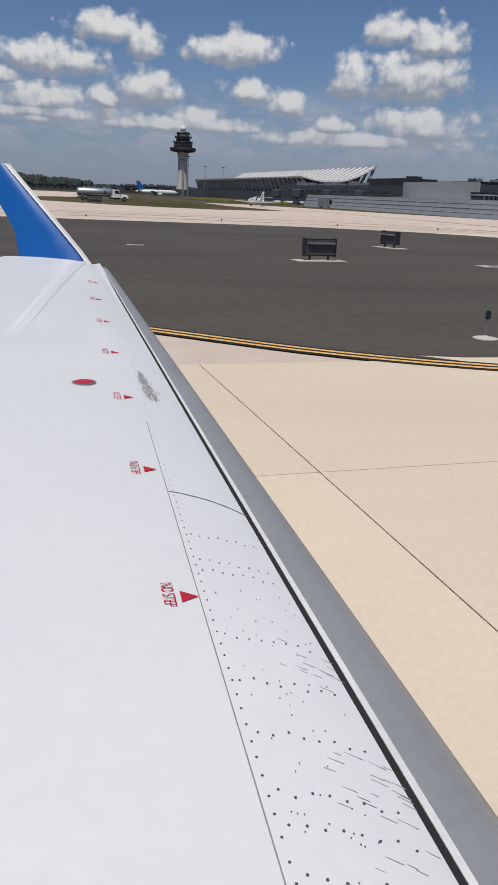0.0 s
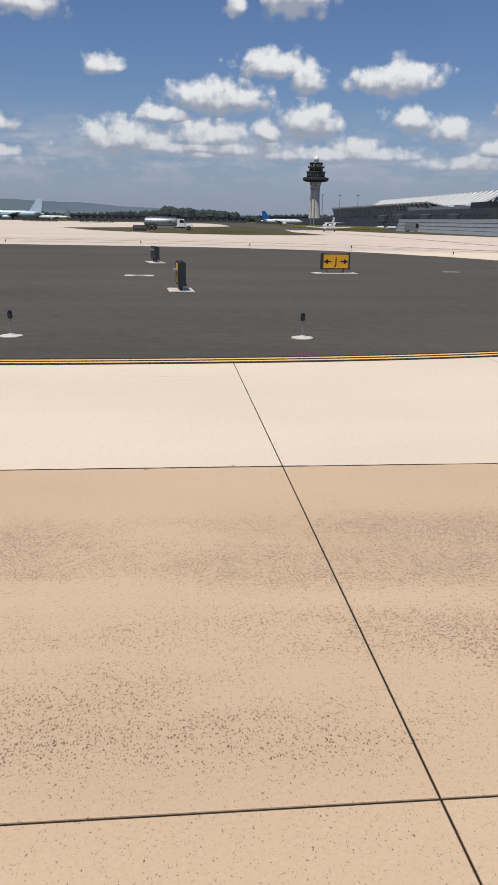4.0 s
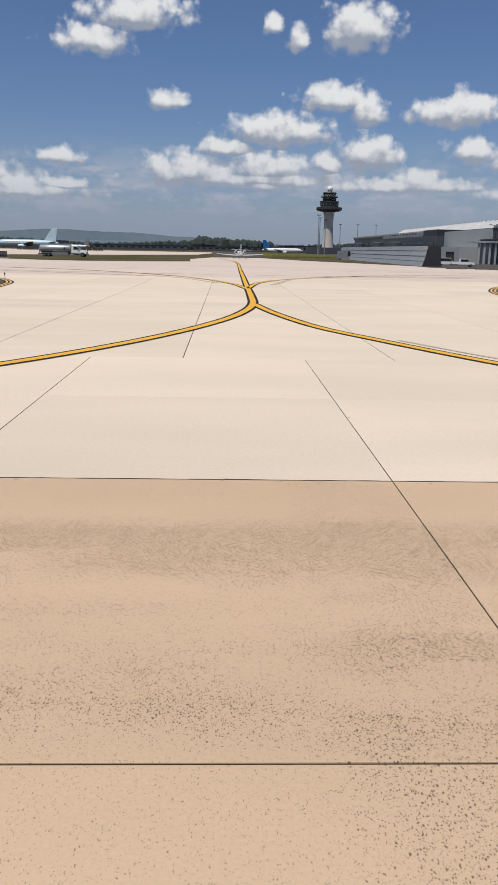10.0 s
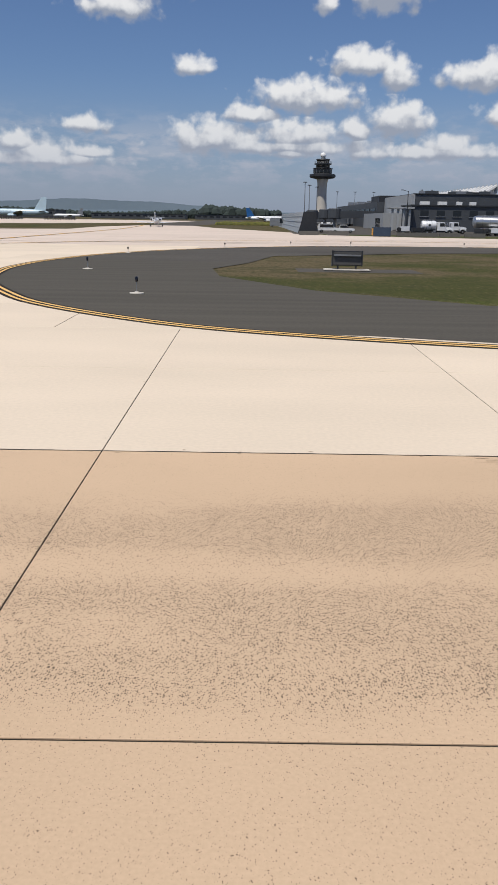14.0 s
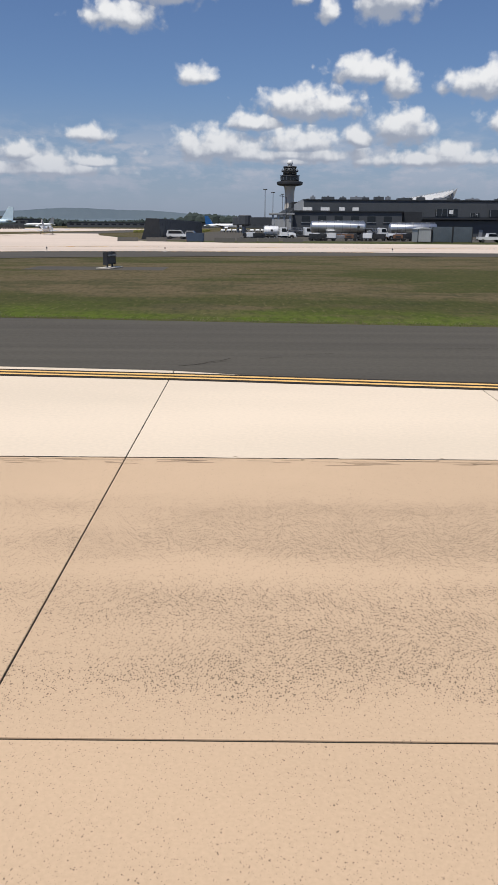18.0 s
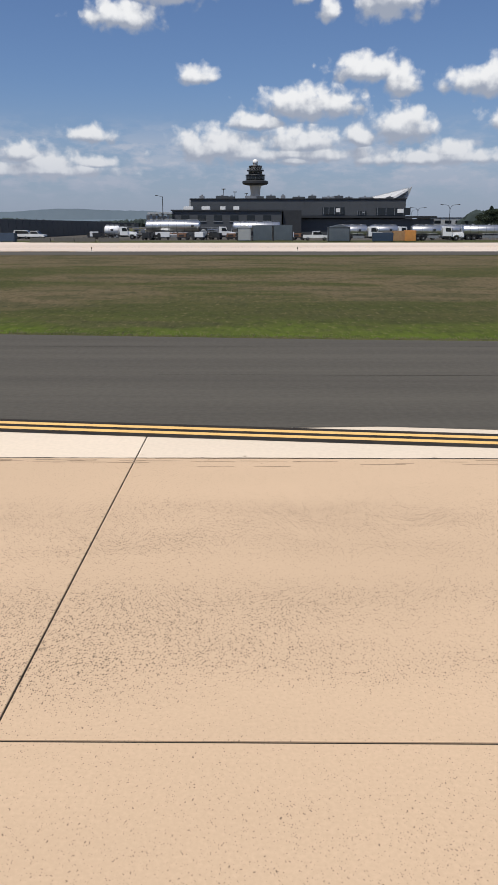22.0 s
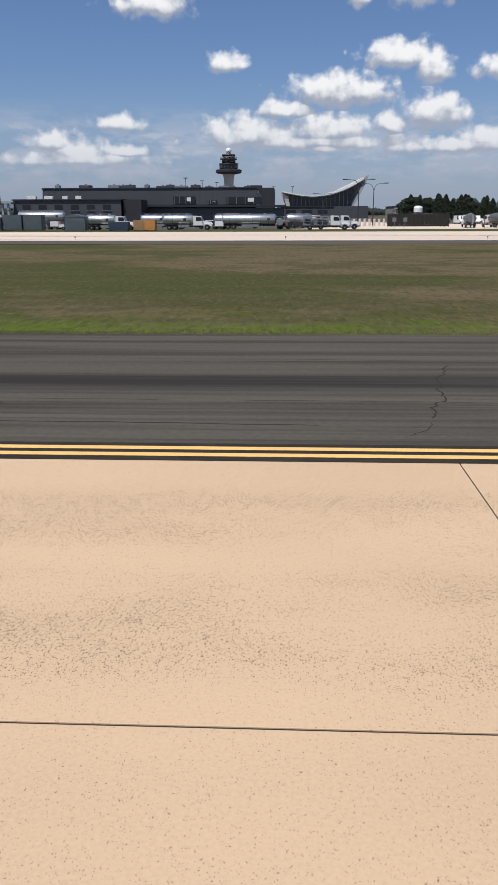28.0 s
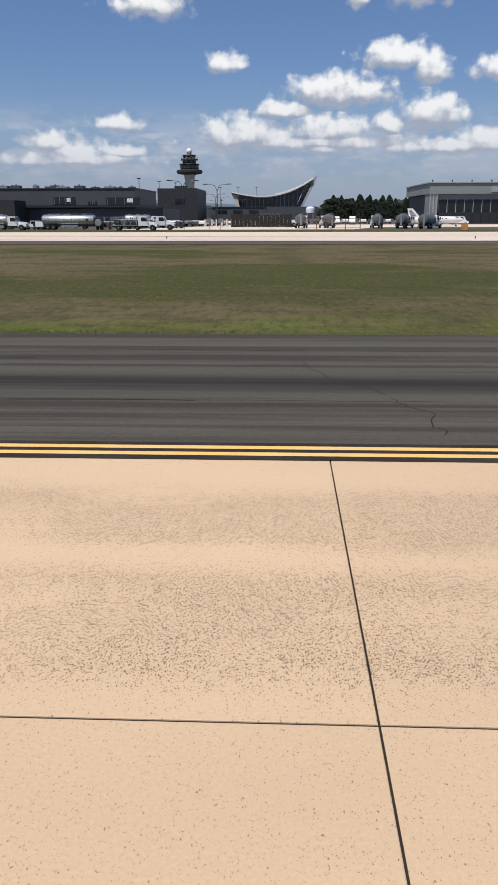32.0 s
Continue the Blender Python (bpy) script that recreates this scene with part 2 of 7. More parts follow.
        for cells, size, strength in ((50.0, 0.55, 0.85), (76.0, 0.55, 0.85)):
            v = t.nodes.new("ShaderNodeTexVoronoi")
            v.voronoi_dimensions = "2D"
            v.inputs["Scale"].default_value = cells
            t.links.new(chain(t, "ShaderNodeVectorMath", "MULTIPLY", crooked, (1.0, 0.62, 1.0)), v.inputs["Vector"])
            chance = t.nodes.new("ShaderNodeSeparateColor")
            t.links.new(v.outputs["Color"], chance.inputs[0])
            reach = M("MULTIPLY", M("SUBTRACT", M("ADD", chance.outputs[0], M("MULTIPLY", gate, 0.66)), 0.80), size)
            reach = M("MINIMUM", reach, 0.30)
            spot = ramp(t, M("SUBTRACT", reach, v.outputs["Distance"]), -0.10, 0.10)
            spot = M("MULTIPLY", spot, ramp(t, reach, 0.0, 0.05))
            c = blend(t, M("MULTIPLY", spot, strength), c, pits[0])
    if speck:
        v = t.nodes.new("ShaderNodeTexVoronoi")
        v.inputs["Scale"].default_value = speck_scale
        t.links.new(plain, v.inputs["Vector"])
        spot = M("SUBTRACT", 1.0, ramp(t, v.outputs["Distance"], speck_size * 0.5, speck_size))
        lanes = t.nodes.new("ShaderNodeTexNoise")
        lanes.inputs["Scale"].default_value, lanes.inputs["Detail"].default_value = 1.0, 4.0
        t.links.new(chain(t, "ShaderNodeVectorMath", "MULTIPLY", where, (0.10 / stretch[0], 0.75, 1.0)), lanes.inputs["Vector"])
        gate = ramp(t, lanes.outputs["Fac"], 0.36, 0.58)
        if lane:
            across = t.nodes.new("ShaderNodeSeparateXYZ")
            t.links.new(where, across.inputs[0])
            wander = M("ADD", across.outputs[1], M("MULTIPLY", M("SUBTRACT", large.outputs["Fac"], 0.5), 1.6))
            worn = M("MULTIPLY", ramp(t, wander, lane[0], lane[0] + 0.9), M("SUBTRACT", 1.0, ramp(t, wander, lane[1] - 0.9, lane[1])))
            gate = M("MULTIPLY", gate, M("ADD", 0.22, M("MULTIPLY", worn, 0.95)))
        c = blend(t, M("MULTIPLY", M("MULTIPLY", spot, gate), 0.8), c, speck)
    if verge:
        # colour by distance from the pavement: (green colour, from, to)
        across = t.nodes.new("ShaderNodeSeparateXYZ")
        t.links.new(t.nodes.new("ShaderNodeNewGeometry").outputs["Position"], across.inputs[0])
        wander = M("ADD", across.outputs[1], M("MULTIPLY", M("SUBTRACT", both, 0.5), 18.0))
        c = blend(t, M("MULTIPLY", M("SUBTRACT", 1.0, ramp(t, wander, verge[1], verge[2])), 0.85), c, verge[0])
    if band:
        # a darker strip worn along the pavement: (colour, from y, to y, from x)
        along = t.nodes.new("ShaderNodeSeparateXYZ")
        t.links.new(t.nodes.new("ShaderNodeNewGeometry").outputs["Position"], along.inputs[0])
        wander = M("ADD", along.outputs[1], M("MULTIPLY", M("SUBTRACT", large.outputs["Fac"], 0.5), 2.2))
        k = M("MULTIPLY", M("MULTIPLY", ramp(t, wander, band[1] - 0.4, band[1] + 0.4), M("SUBTRACT", 1.0, ramp(t, wander, band[2] - 0.4, band[2] + 0.4))), ramp(t, along.outputs[0], band[3], band[3] + 8))
        c = blend(t, M("MULTIPLY", k, 0.8), c, band[0])
    if spread:
        info = t.nodes.new("ShaderNodeObjectInfo")
        k = M("ADD", 1.0 - spread, M("MULTIPLY", info.outputs["Random"], spread * 2))
        hsv = t.nodes.new("ShaderNodeHueSaturation")
        t.links.new(k, hsv.inputs["Value"]), t.links.new(c, hsv.inputs["Color"])
        c = hsv.outputs[0]
    t.links.new(c, b.inputs["Base Color"])
    if bump:
        n = t.nodes.new("ShaderNodeBump")
        n.inputs["Strength"].default_value, n.inputs["Distance"].default_value = bump, 0.02
        t.links.new(both, n.inputs["Height"])
        t.links.new(n.outputs[0], b.inputs["Normal"])
    return m


TAN = material("tan_concrete", (0.60, 0.434, 0.288), 0.9, second=(0.525, 0.380, 0.250), scale=0.35, fine=34.0, amount=0.62, bump=0.18, spread=0.03,
               stretch=(0.45, 1, 1), pits=((0.075, 0.052, 0.036), (0.47, 0.34, 0.225), ((4.7, 6.5), (6.95, 8.65)), (75.2, 76.5)), shine=0.2)
PALE = material("pale_concrete", (0.72, 0.605, 0.470), 0.88, second=(0.62, 0.525, 0.408), scale=0.3, fine=14.0, bump=0.2, spread=0.035, stretch=(0.4, 1, 1), shine=0.2)
APRON = material("apron_concrete", (0.66, 0.55, 0.46), 0.88, second=(0.54, 0.45, 0.375), scale=0.06, fine=0.9, bump=0.1, stretch=(0.35, 1, 1), shine=0.2)
ASPHALT = material("asphalt", (0.102, 0.093, 0.080), 0.95, second=(0.070, 0.064, 0.056), scale=0.16, fine=2.2, bump=0.4, stretch=(0.35, 1, 1), shine=0.12)
ASPHALT_OLD = material("worn_asphalt", (0.098, 0.090, 0.074), 0.95, second=(0.070, 0.064, 0.054), scale=1.3, fine=9.0, bump=0.5, stretch=(0.04, 1, 1), amount=0.5, band=((0.040, 0.037, 0.034), 13.9, 15.4, 203.0), shine=0.12)


def resurfaced(m, x0, x1, keep):
    """Darker asphalt from x0 on, fully so from x1, with a mottled change-over."""
    t = m.node_tree
    base = t.nodes["Principled BSDF"].inputs["Base Color"]
    colour = base.links[0].from_socket
    where = t.nodes.new("ShaderNodeNewGeometry").outputs["Position"]
    plan, n = t.nodes.new("ShaderNodeSeparateXYZ"), t.nodes.new("ShaderNodeTexNoise")
    t.links.new(where, plan.inputs[0])
    n.inputs["Scale"].default_value, n.inputs["Detail"].default_value = 0.25, 4.0
    t.links.new(where, n.inputs["Vector"])
    along = chain(t, "ShaderNodeMath", "ADD", plan.outputs[0], chain(t, "ShaderNodeMath", "MULTIPLY", n.outputs["Fac"], 20.0))
    streak = t.nodes.new("ShaderNodeTexNoise")
    streak.inputs["Scale"].default_value, streak.inputs["Detail"].default_value, streak.inputs["Roughness"].default_value = 1.0, 6.0, 0.65
    t.links.new(chain(t, "ShaderNodeVectorMath", "MULTIPLY", where, (0.045, 1.7, 1.0)), streak.inputs["Vector"])
    dark = blend(t, 1.0, colour, (keep, keep, keep), "MULTIPLY")
    dark = blend(t, ramp(t, streak.outputs["Fac"], 0.42, 0.60), dark, blend(t, 1.0, dark, (0.60, 0.585, 0.60), "MULTIPLY"))
    t.links.new(blend(t, ramp(t, along, x0 + 10, x1 + 10), colour, dark), base)


resurfaced(ASPHALT_OLD, 192.0, 214.0, 0.98)
SEAL = material("joint_sealant", (0.034, 0.029, 0.023), 0.9, scale=4.0, bump=0.2, shine=0.1)


def grass_material():
    """Mown grass: bright at the pavement edge, then dark green and straw-coloured drifts, with fine mottling."""
    m = material("grass", (0.048, 0.056, 0.017), 0.95, second=(0.072, 0.068, 0.027), scale=0.4, fine=6.0, bump=0.8, stretch=(0.35, 1, 1), shine=0.05)
    t = m.node_tree
    b = t.nodes["Principled BSDF"]
    M = lambda op, *v: chain(t, "ShaderNodeMath", op, *v)
    base = b.inputs["Base Color"].links[0].from_socket
    where = t.nodes.new("ShaderNodeNewGeometry").outputs["Position"]
    plan = t.nodes.new("ShaderNodeSeparateXYZ")
    t.links.new(where, plan.inputs[0])

    def drift(sx, sy, detail, rough):
        n = t.nodes.new("ShaderNodeTexNoise")
        n.inputs["Scale"].default_value, n.inputs["Detail"].default_value, n.inputs["Roughness"].default_value = 1.0, detail, rough
        t.links.new(chain(t, "ShaderNodeVectorMath", "MULTIPLY", where, (sx, sy, 1.0)), n.inputs["Vector"])
        return n.outputs["Fac"]

    wide, mid, fine = drift(0.034, 0.065, 6.0, 0.6), drift(0.20, 0.26, 6.0, 0.66), drift(3.4, 0.9, 5.0, 0.7)
    dry = M("ADD", M("ADD", M("MULTIPLY", wide, 0.75), M("MULTIPLY", mid, 0.25)), M("MULTIPLY", ramp(t, plan.outputs[1], 24.0, 50.0), 0.07))
    c = blend(t, ramp(t, dry, 0.505, 0.585), base, (0.118, 0.092, 0.052))
    c = blend(t, M("MULTIPLY", ramp(t, M("ADD", M("MULTIPLY", mid, 0.6), M("MULTIPLY", wide, 0.4)), 0.52, 0.58), 0.55), c, (0.040, 0.047, 0.018))
    bend = M("MULTIPLY", M("SUBTRACT", 1.0, ramp(t, plan.outputs[0], 110.0, 205.0)), -8.0)
    edge = M("ADD", M("ADD", plan.outputs[1], bend), M("MULTIPLY", M("SUBTRACT", M("ADD", M("MULTIPLY", mid, 0.6), M("MULTIPLY", wide, 0.4)), 0.5), 22.0))
    near = M("SUBTRACT", 1.0, ramp(t, edge, 20.5, 26.5))
    far_green = M("MULTIPLY", M("SUBTRACT", 1.0, ramp(t, plan.outputs[1], 30.0, 60.0)), M("MULTIPLY", near, 0.9))
    c = blend(t, far_green, c, (0.080, 0.112, 0.016))
    c = blend(t, M("MULTIPLY", ramp(t, fine, 0.44, 0.66), 0.5), c, (0.030, 0.034, 0.014))
    c = blend(t, M("MULTIPLY", ramp(t, drift(5.0, 1.5, 4.0, 0.7), 0.55, 0.68), 0.38), c, (0.19, 0.155, 0.085))
    t.links.new(c, b.inputs["Base Color"])
    return m


GRASS = grass_material()
GREEN_STRIP = material("green_strip_grass", (0.052, 0.066, 0.024), 0.95, second=(0.080, 0.078, 0.034), scale=0.12, fine=1.5, bump=0.3, shine=0.05)
BLADES = material("grass_blades", (0.070, 0.078, 0.022), 0.9, second=(0.135, 0.100, 0.050), scale=0.11, fine=1.1, bump=0, stretch=(0.16, 1, 1), amount=0.62)
EDGE_YELLOW = material("faded_yellow_paint", (0.80, 0.50, 0.17), 0.75, second=(0.70, 0.43, 0.16), scale=1.6, fine=14.0, bump=0.1, shine=0.2)
YELLOW = material("yellow_paint", (0.80, 0.44, 0.045), 0.7, second=(0.68, 0.37, 0.045), scale=1.2, fine=18.0, bump=0.1, shine=0.2)
BLACK_PAINT = material("black_paint", (0.022, 0.019, 0.016), 0.85, second=(0.042, 0.036, 0.030), scale=1.5, fine=18.0, bump=0.1, shine=0.1)
WHITE_PAINT = material("white_paint", (0.78, 0.78, 0.76), 0.6, scale=2.0, bump=0.05)
TYRE_MARK = material("tyre_mark", (0.40, 0.34, 0.27), 0.9, second=(0.52, 0.44, 0.35), scale=1.0, fine=8.0, bump=0.1)
BODY_WHITE = material("white_bodywork", (0.76, 0.77, 0.77), 0.3, scale=0.8, fine=12, amount=0.25, bump=0.0, coat=0.4)
GLASS = material("dark_glass", (0.015, 0.019, 0.024), 0.08, scale=0.7, bump=0.0)
TYRE = material("black_rubber", (0.018, 0.018, 0.018), 0.85, scale=6.0, bump=0.1)
STEEL = material("polished_tank_steel", (0.60, 0.61, 0.62), 0.36, 0.9, second=(0.5, 0.5, 0.5), scale=0.7, fine=9.0, bump=0.03)
GREY_METAL = material("grey_metal", (0.30, 0.31, 0.32), 0.5, 0.5, scale=1.2, fine=10.0, bump=0.08)
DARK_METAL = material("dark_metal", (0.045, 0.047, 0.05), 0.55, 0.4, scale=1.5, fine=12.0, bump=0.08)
CLADDING = material("dark_grey_cladding", (0.070, 0.076, 0.082), 0.55, 0.1, second=(0.056, 0.061, 0.067), scale=0.12, fine=2.0, bump=0.06, stretch=(1, 1, 0.3))
CLADDING_LIGHT = material("light_grey_cladding", (0.36, 0.37, 0.37), 0.6, second=(0.31, 0.32, 0.32), scale=0.12, fine=2.0, bump=0.06, stretch=(1, 1, 0.3))
CONCRETE_WALL = material("wall_concrete", (0.52, 0.48, 0.42), 0.85, second=(0.44, 0.41, 0.36), scale=0.1, fine=1.4, bump=0.15)
BLAST_GREY = material("blast_fence_steel", (0.34, 0.36, 0.37), 0.6, 0.2, second=(0.28, 0.30, 0.31), scale=0.2, fine=3.0, bump=0.1)
ROOF_WHITE = material("white_roof", (0.78, 0.77, 0.74), 0.6, scale=0.05, fine=0.8, bump=0.05)
HANGAR_GREY = material("hangar_panels", (0.23, 0.25, 0.235), 0.6, second=(0.22, 0.24, 0.225), scale=0.15, fine=2.0, bump=0.06)
TREE_LEAF = material("tree_leaves", (0.016, 0.028, 0.014), 0.8, second=(0.030, 0.044, 0.020), scale=0.5, fine=3.0, bump=0.0)
WOODS = material("distant_woods", (0.022, 0.034, 0.031), 0.95, second=(0.032, 0.045, 0.038), scale=0.03, fine=0.4, bump=0.0)
# distance haze is put into the blue-grey colour of the hills
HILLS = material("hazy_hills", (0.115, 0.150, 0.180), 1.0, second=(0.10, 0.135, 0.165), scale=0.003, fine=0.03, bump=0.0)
BARK = material("bark", (0.08, 0.06, 0.045), 0.9, scale=2.0, bump=0.4)
SIGN_BACK = material("sign_back", (0.075, 0.073, 0.070), 0.6, scale=2.0, fine=12, bump=0.0)
SIGN_YELLOW = material("sign_yellow", (0.72, 0.36, 0.02), 0.5, scale=2.0, fine=12, amount=0.2, bump=0.0)
ORANGE = material("orange_paint", (0.62, 0.27, 0.06), 0.6, second=(0.45, 0.2, 0.06), scale=1.0, bump=0.05)
WOOD = material("crate_wood", (0.40, 0.24, 0.11), 0.8, second=(0.28, 0.16, 0.08), scale=2.0, bump=0.2)
BLUE_BOX = material("dark_blue_steel", (0.035, 0.06, 0.10), 0.55, 0.2, scale=0.8, bump=0.08)
CONTAINER = material("slate_container", (0.12, 0.145, 0.165), 0.5, 0.3, second=(0.09, 0.11, 0.125), scale=0.6, bump=0.08)
RED = material("red_marking", (0.55, 0.02, 0.04), 0.5, scale=3.0, bump=0.0)
PLATE = material("pale_plate", (0.62, 0.58, 0.50), 0.7, second=(0.5, 0.46, 0.40), scale=2.5, bump=0.1)
BLUE_LENS = material("blue_lens", (0.010, 0.011, 0.018), 0.15, scale=5.0, bump=0.0)
AIR_BLUE = material("pale_blue_fuselage", (0.52, 0.66, 0.73), 0.3, scale=0.2, amount=0.3, bump=0.0, coat=0.4)
DEEP_BLUE = material("blue_tail_paint", (0.01, 0.10, 0.30), 0.3, scale=0.5, amount=0.3, bump=0.0, coat=0.4)
FLOWER = material("yellow_scrub", (0.30, 0.27, 0.06), 0.9, second=(0.12, 0.14, 0.04), scale=0.4, fine=3.0, bump=0.0)
RUST = material("brown_steel", (0.22, 0.11, 0.06), 0.8, second=(0.13, 0.07, 0.045), scale=1.2, bump=0.1)


# ---- building blocks ----
def mesh_of(name, bm, mat, smooth=False):
    me = bpy.data.meshes.new(name)
    bmesh.ops.recalc_face_normals(bm, faces=bm.faces)
    bm.to_mesh(me)
    bm.free()
    if smooth:
        me.polygons.foreach_set("use_smooth", [True] * len(me.polygons))
        me.set_sharp_from_angle(angle=radians(38))
    me.materials.append(mat)
    return me


def part(name, bm, mat, parent, label="", smooth=False):
    """One mesh object under a thing or a part."""
    ob = new(name, mesh_of(name, bm, mat, smooth) if not isinstance(bm, bpy.types.Mesh) else bm)
    ob.parent = parent
    return tagged(ob, label)


def thing(name, label, category, m=Matrix(), group="", kind=""):
    """An empty at a thing's base, which parents its parts."""
    ob = new(name)
    ob.empty_display_size = 0.2
    ob.matrix_basis = m
    return tagged(ob, label, category, group, kind)


def single(name, bm, mat, label, category, m=Matrix(), group="", kind="", smooth=False):
    ob = new(name, mesh_of(name, bm, mat, smooth))
    ob.matrix_basis = m
    return tagged(ob, label, category, group, kind)


def box(bm, x0, x1, y0, y1, z0, z1, bevel=0.0, taper=(1.0, 1.0)):
    """A box, its top scaled by taper, its edges bevelled."""
    cx, cy = (x0 + x1) / 2, (y0 + y1) / 2
    v = []
    for z, (kx, ky) in ((z0, (1, 1)), (z1, taper)):
        for x, y in ((x0, y0), (x1, y0), (x1, y1), (x0, y1)):
            v.append(bm.verts.new((cx + (x - cx) * kx, cy + (y - cy) * ky, z)))
    faces = [bm.faces.new([v[i] for i in f]) for f in ((3, 2, 1, 0), (4, 5, 6, 7), (0, 1, 5, 4), (1, 2, 6, 5), (2, 3, 7, 6), (3, 0, 4, 7))]
    if bevel:
        bmesh.ops.bevel(bm, geom=list({e for f in faces for e in f.edges}), offset=bevel, segments=2, affect="EDGES", clamp_overlap=True)
    return bm


def tube(bm, a, b, r0, r1=None, seg=12, caps=True):
    """A tapered round bar from a to b."""
    a, b, r1 = Vector(a), Vector(b), r0 if r1 is None else r1
    q = (b - a).to_track_quat("Z", "Y")
    rings = []
    for p, r in ((a, r0), (b, r1)):
        rings.append([bm.verts.new(p + q @ Vector((r * math.cos(2 * math.pi * i / seg), r * math.sin(2 * math.pi * i / seg), 0))) for i in range(seg)])
    for i in range(seg):
        j = (i + 1) % seg
        bm.faces.new((rings[0][i], rings[0][j], rings[1][j], rings[1][i]))
    if caps:
        bm.faces.new(rings[0][::-1]), bm.faces.new(rings[1])
    return bm


def lathe(bm, profile, seg=24, at=(0, 0, 0), axis="z", squash=(1.0, 1.0)):
    """A turned body; profile: radius and height pairs from one end to the other."""
    rings = []
    for r, h in profile:
        ring = []
        for i in range(seg):
            c, s = r * math.cos(2 * math.pi * i / seg) * squash[0], r * math.sin(2 * math.pi * i / seg) * squash[1]
            p = {"z": (c, s, h), "x": (h, c, s), "y": (c, h, s)}[axis]
            ring.append(bm.verts.new(Vector(p) + Vector(at)))
        rings.append(ring)
    for a, b in zip(rings, rings[1:]):
        for i in range(seg):
            j = (i + 1) % seg
            bm.faces.new((a[i], a[j], b[j], b[i]))
    bm.faces.new(rings[0][::-1]), bm.faces.new(rings[-1])
    return bm


def prism(bm, outline, lo, hi, axis="y"):
    """A flat outline pushed out along an axis from lo to hi."""
    def at(u, v, w):
        return {"y": (u, w, v), "x": (w, u, v), "z": (u, v, w)}[axis]
    rings = [[bm.verts.new(at(u, v, w)) for u, v in outline] for w in (lo, hi)]
    n = len(outline)
    for i in range(n):
        j = (i + 1) % n
        bm.faces.new((rings[0][i], rings[0][j], rings[1][j], rings[1][i]))
    bm.faces.new(rings[0][::-1]), bm.faces.new(rings[1])
    return bm


def loft(bm, sections, caps=True):
    rings = [[bm.verts.new(p) for p in s] for s in sections]
    for a, b in zip(rings, rings[1:]):
        for i in range(len(a)):
            j = (i + 1) % len(a)
            bm.faces.new((a[i], a[j], b[j], b[i]))
    if caps:
        bm.faces.new(rings[0][::-1]), bm.faces.new(rings[-1])
    return bm


def smooth_line(points, steps=6):
    """A flowing line through the points."""
    p = [Vector(q) for q in points]
    p = [2 * p[0] - p[1]] + p + [2 * p[-1] - p[-2]]
    out = []
    for a, b, c, d in zip(p, p[1:], p[2:], p[3:]):
        for i in range(steps):
            t = i / steps
            out.append(0.5 * (2 * b + (c - a) * t + (2 * a - 5 * b + 4 * c - d) * t * t + (3 * b - a - 3 * c + d) * t ** 3))
    return out + [p[-2]]


def ribbon(bm, line, shift, width, z):
    """A flat band that follows a line, shifted to its left."""
    left, right = [], []
    for i, p in enumerate(line):
        d = (line[min(i + 1, len(line) - 1)] - line[max(i - 1, 0)]).normalized()
        n = Vector((-d.y, d.x))
        for side, k in ((left, shift + width / 2), (right, shift - width / 2)):
            q = p + n * k
            side.append(bm.verts.new((q.x, q.y, z)))
    for i in range(len(line) - 1):
        bm.faces.new((right[i], right[i + 1], left[i + 1], left[i]))
    return bm


def sheet(bm, outline, z):
    f = bm.faces.new([bm.verts.new((p[0], p[1], z)) for p in outline])
    f.normal_update()
    bmesh.ops.triangulate(bm, faces=[f])
    return bm

# ---- ground and pavements ----
SLAB = 6.096
JOINT_X, JOINT_Y = 3.49, 4.25          # one joint crossing
SHOULDER_Z, PAINT_Z = 0.006, 0.010


def flat(name, outline, z, mat, label, category):
    return single(name, sheet(bmesh.new(), outline, z), mat, label, category, kind="structure")


bm = bmesh.new()
sheet(bm, [(-4800, -4800), (4800, -4800), (4800, 4800), (-4800, 4800)], -0.03)
single("ground", bm, GRASS, "dry and green mown airfield grass to the horizon", "grass", kind="structure")

# the pale concrete of the parallel taxiway, the crossing and the apron behind it
flat("apron", [(-900, -70), (420, -70), (420, 9.0), (150, 14.0), (112, 24), (101, 40), (99, 60), (112, 86), (140, 98), (420, 99.5), (420, 150),
               (140, 152), (122, 175), (98, 250), (88, 300), (70, 300), (64, 240), (66, 196), (44, 178), (22, 190), (-6, 262), (30, 330), (60, 420),
               (70, 700), (-900, 700)], -0.02, APRON, "pale concrete taxiway crossing and apron", "apron")
flat("asphalt_strip", [(70, 300), (88, 300), (97, 520), (104, 900), (60, 900), (66, 520)], -0.016, ASPHALT, "dark asphalt taxiway leading away", "taxiway")
flat("ramp", [(118, 172), (420, 172), (420, 900), (150, 900), (124, 420)], -0.018, ASPHALT, "grey asphalt service ramp beside the concourse", "ramp")
flat("service_road", [(240, 174), (292, 176), (300, 205), (345, 206), (345, 260), (282, 262), (262, 420), (245, 420), (262, 262), (250, 200)], -0.012, APRON,
     "pale concrete access road and forecourt", "road")

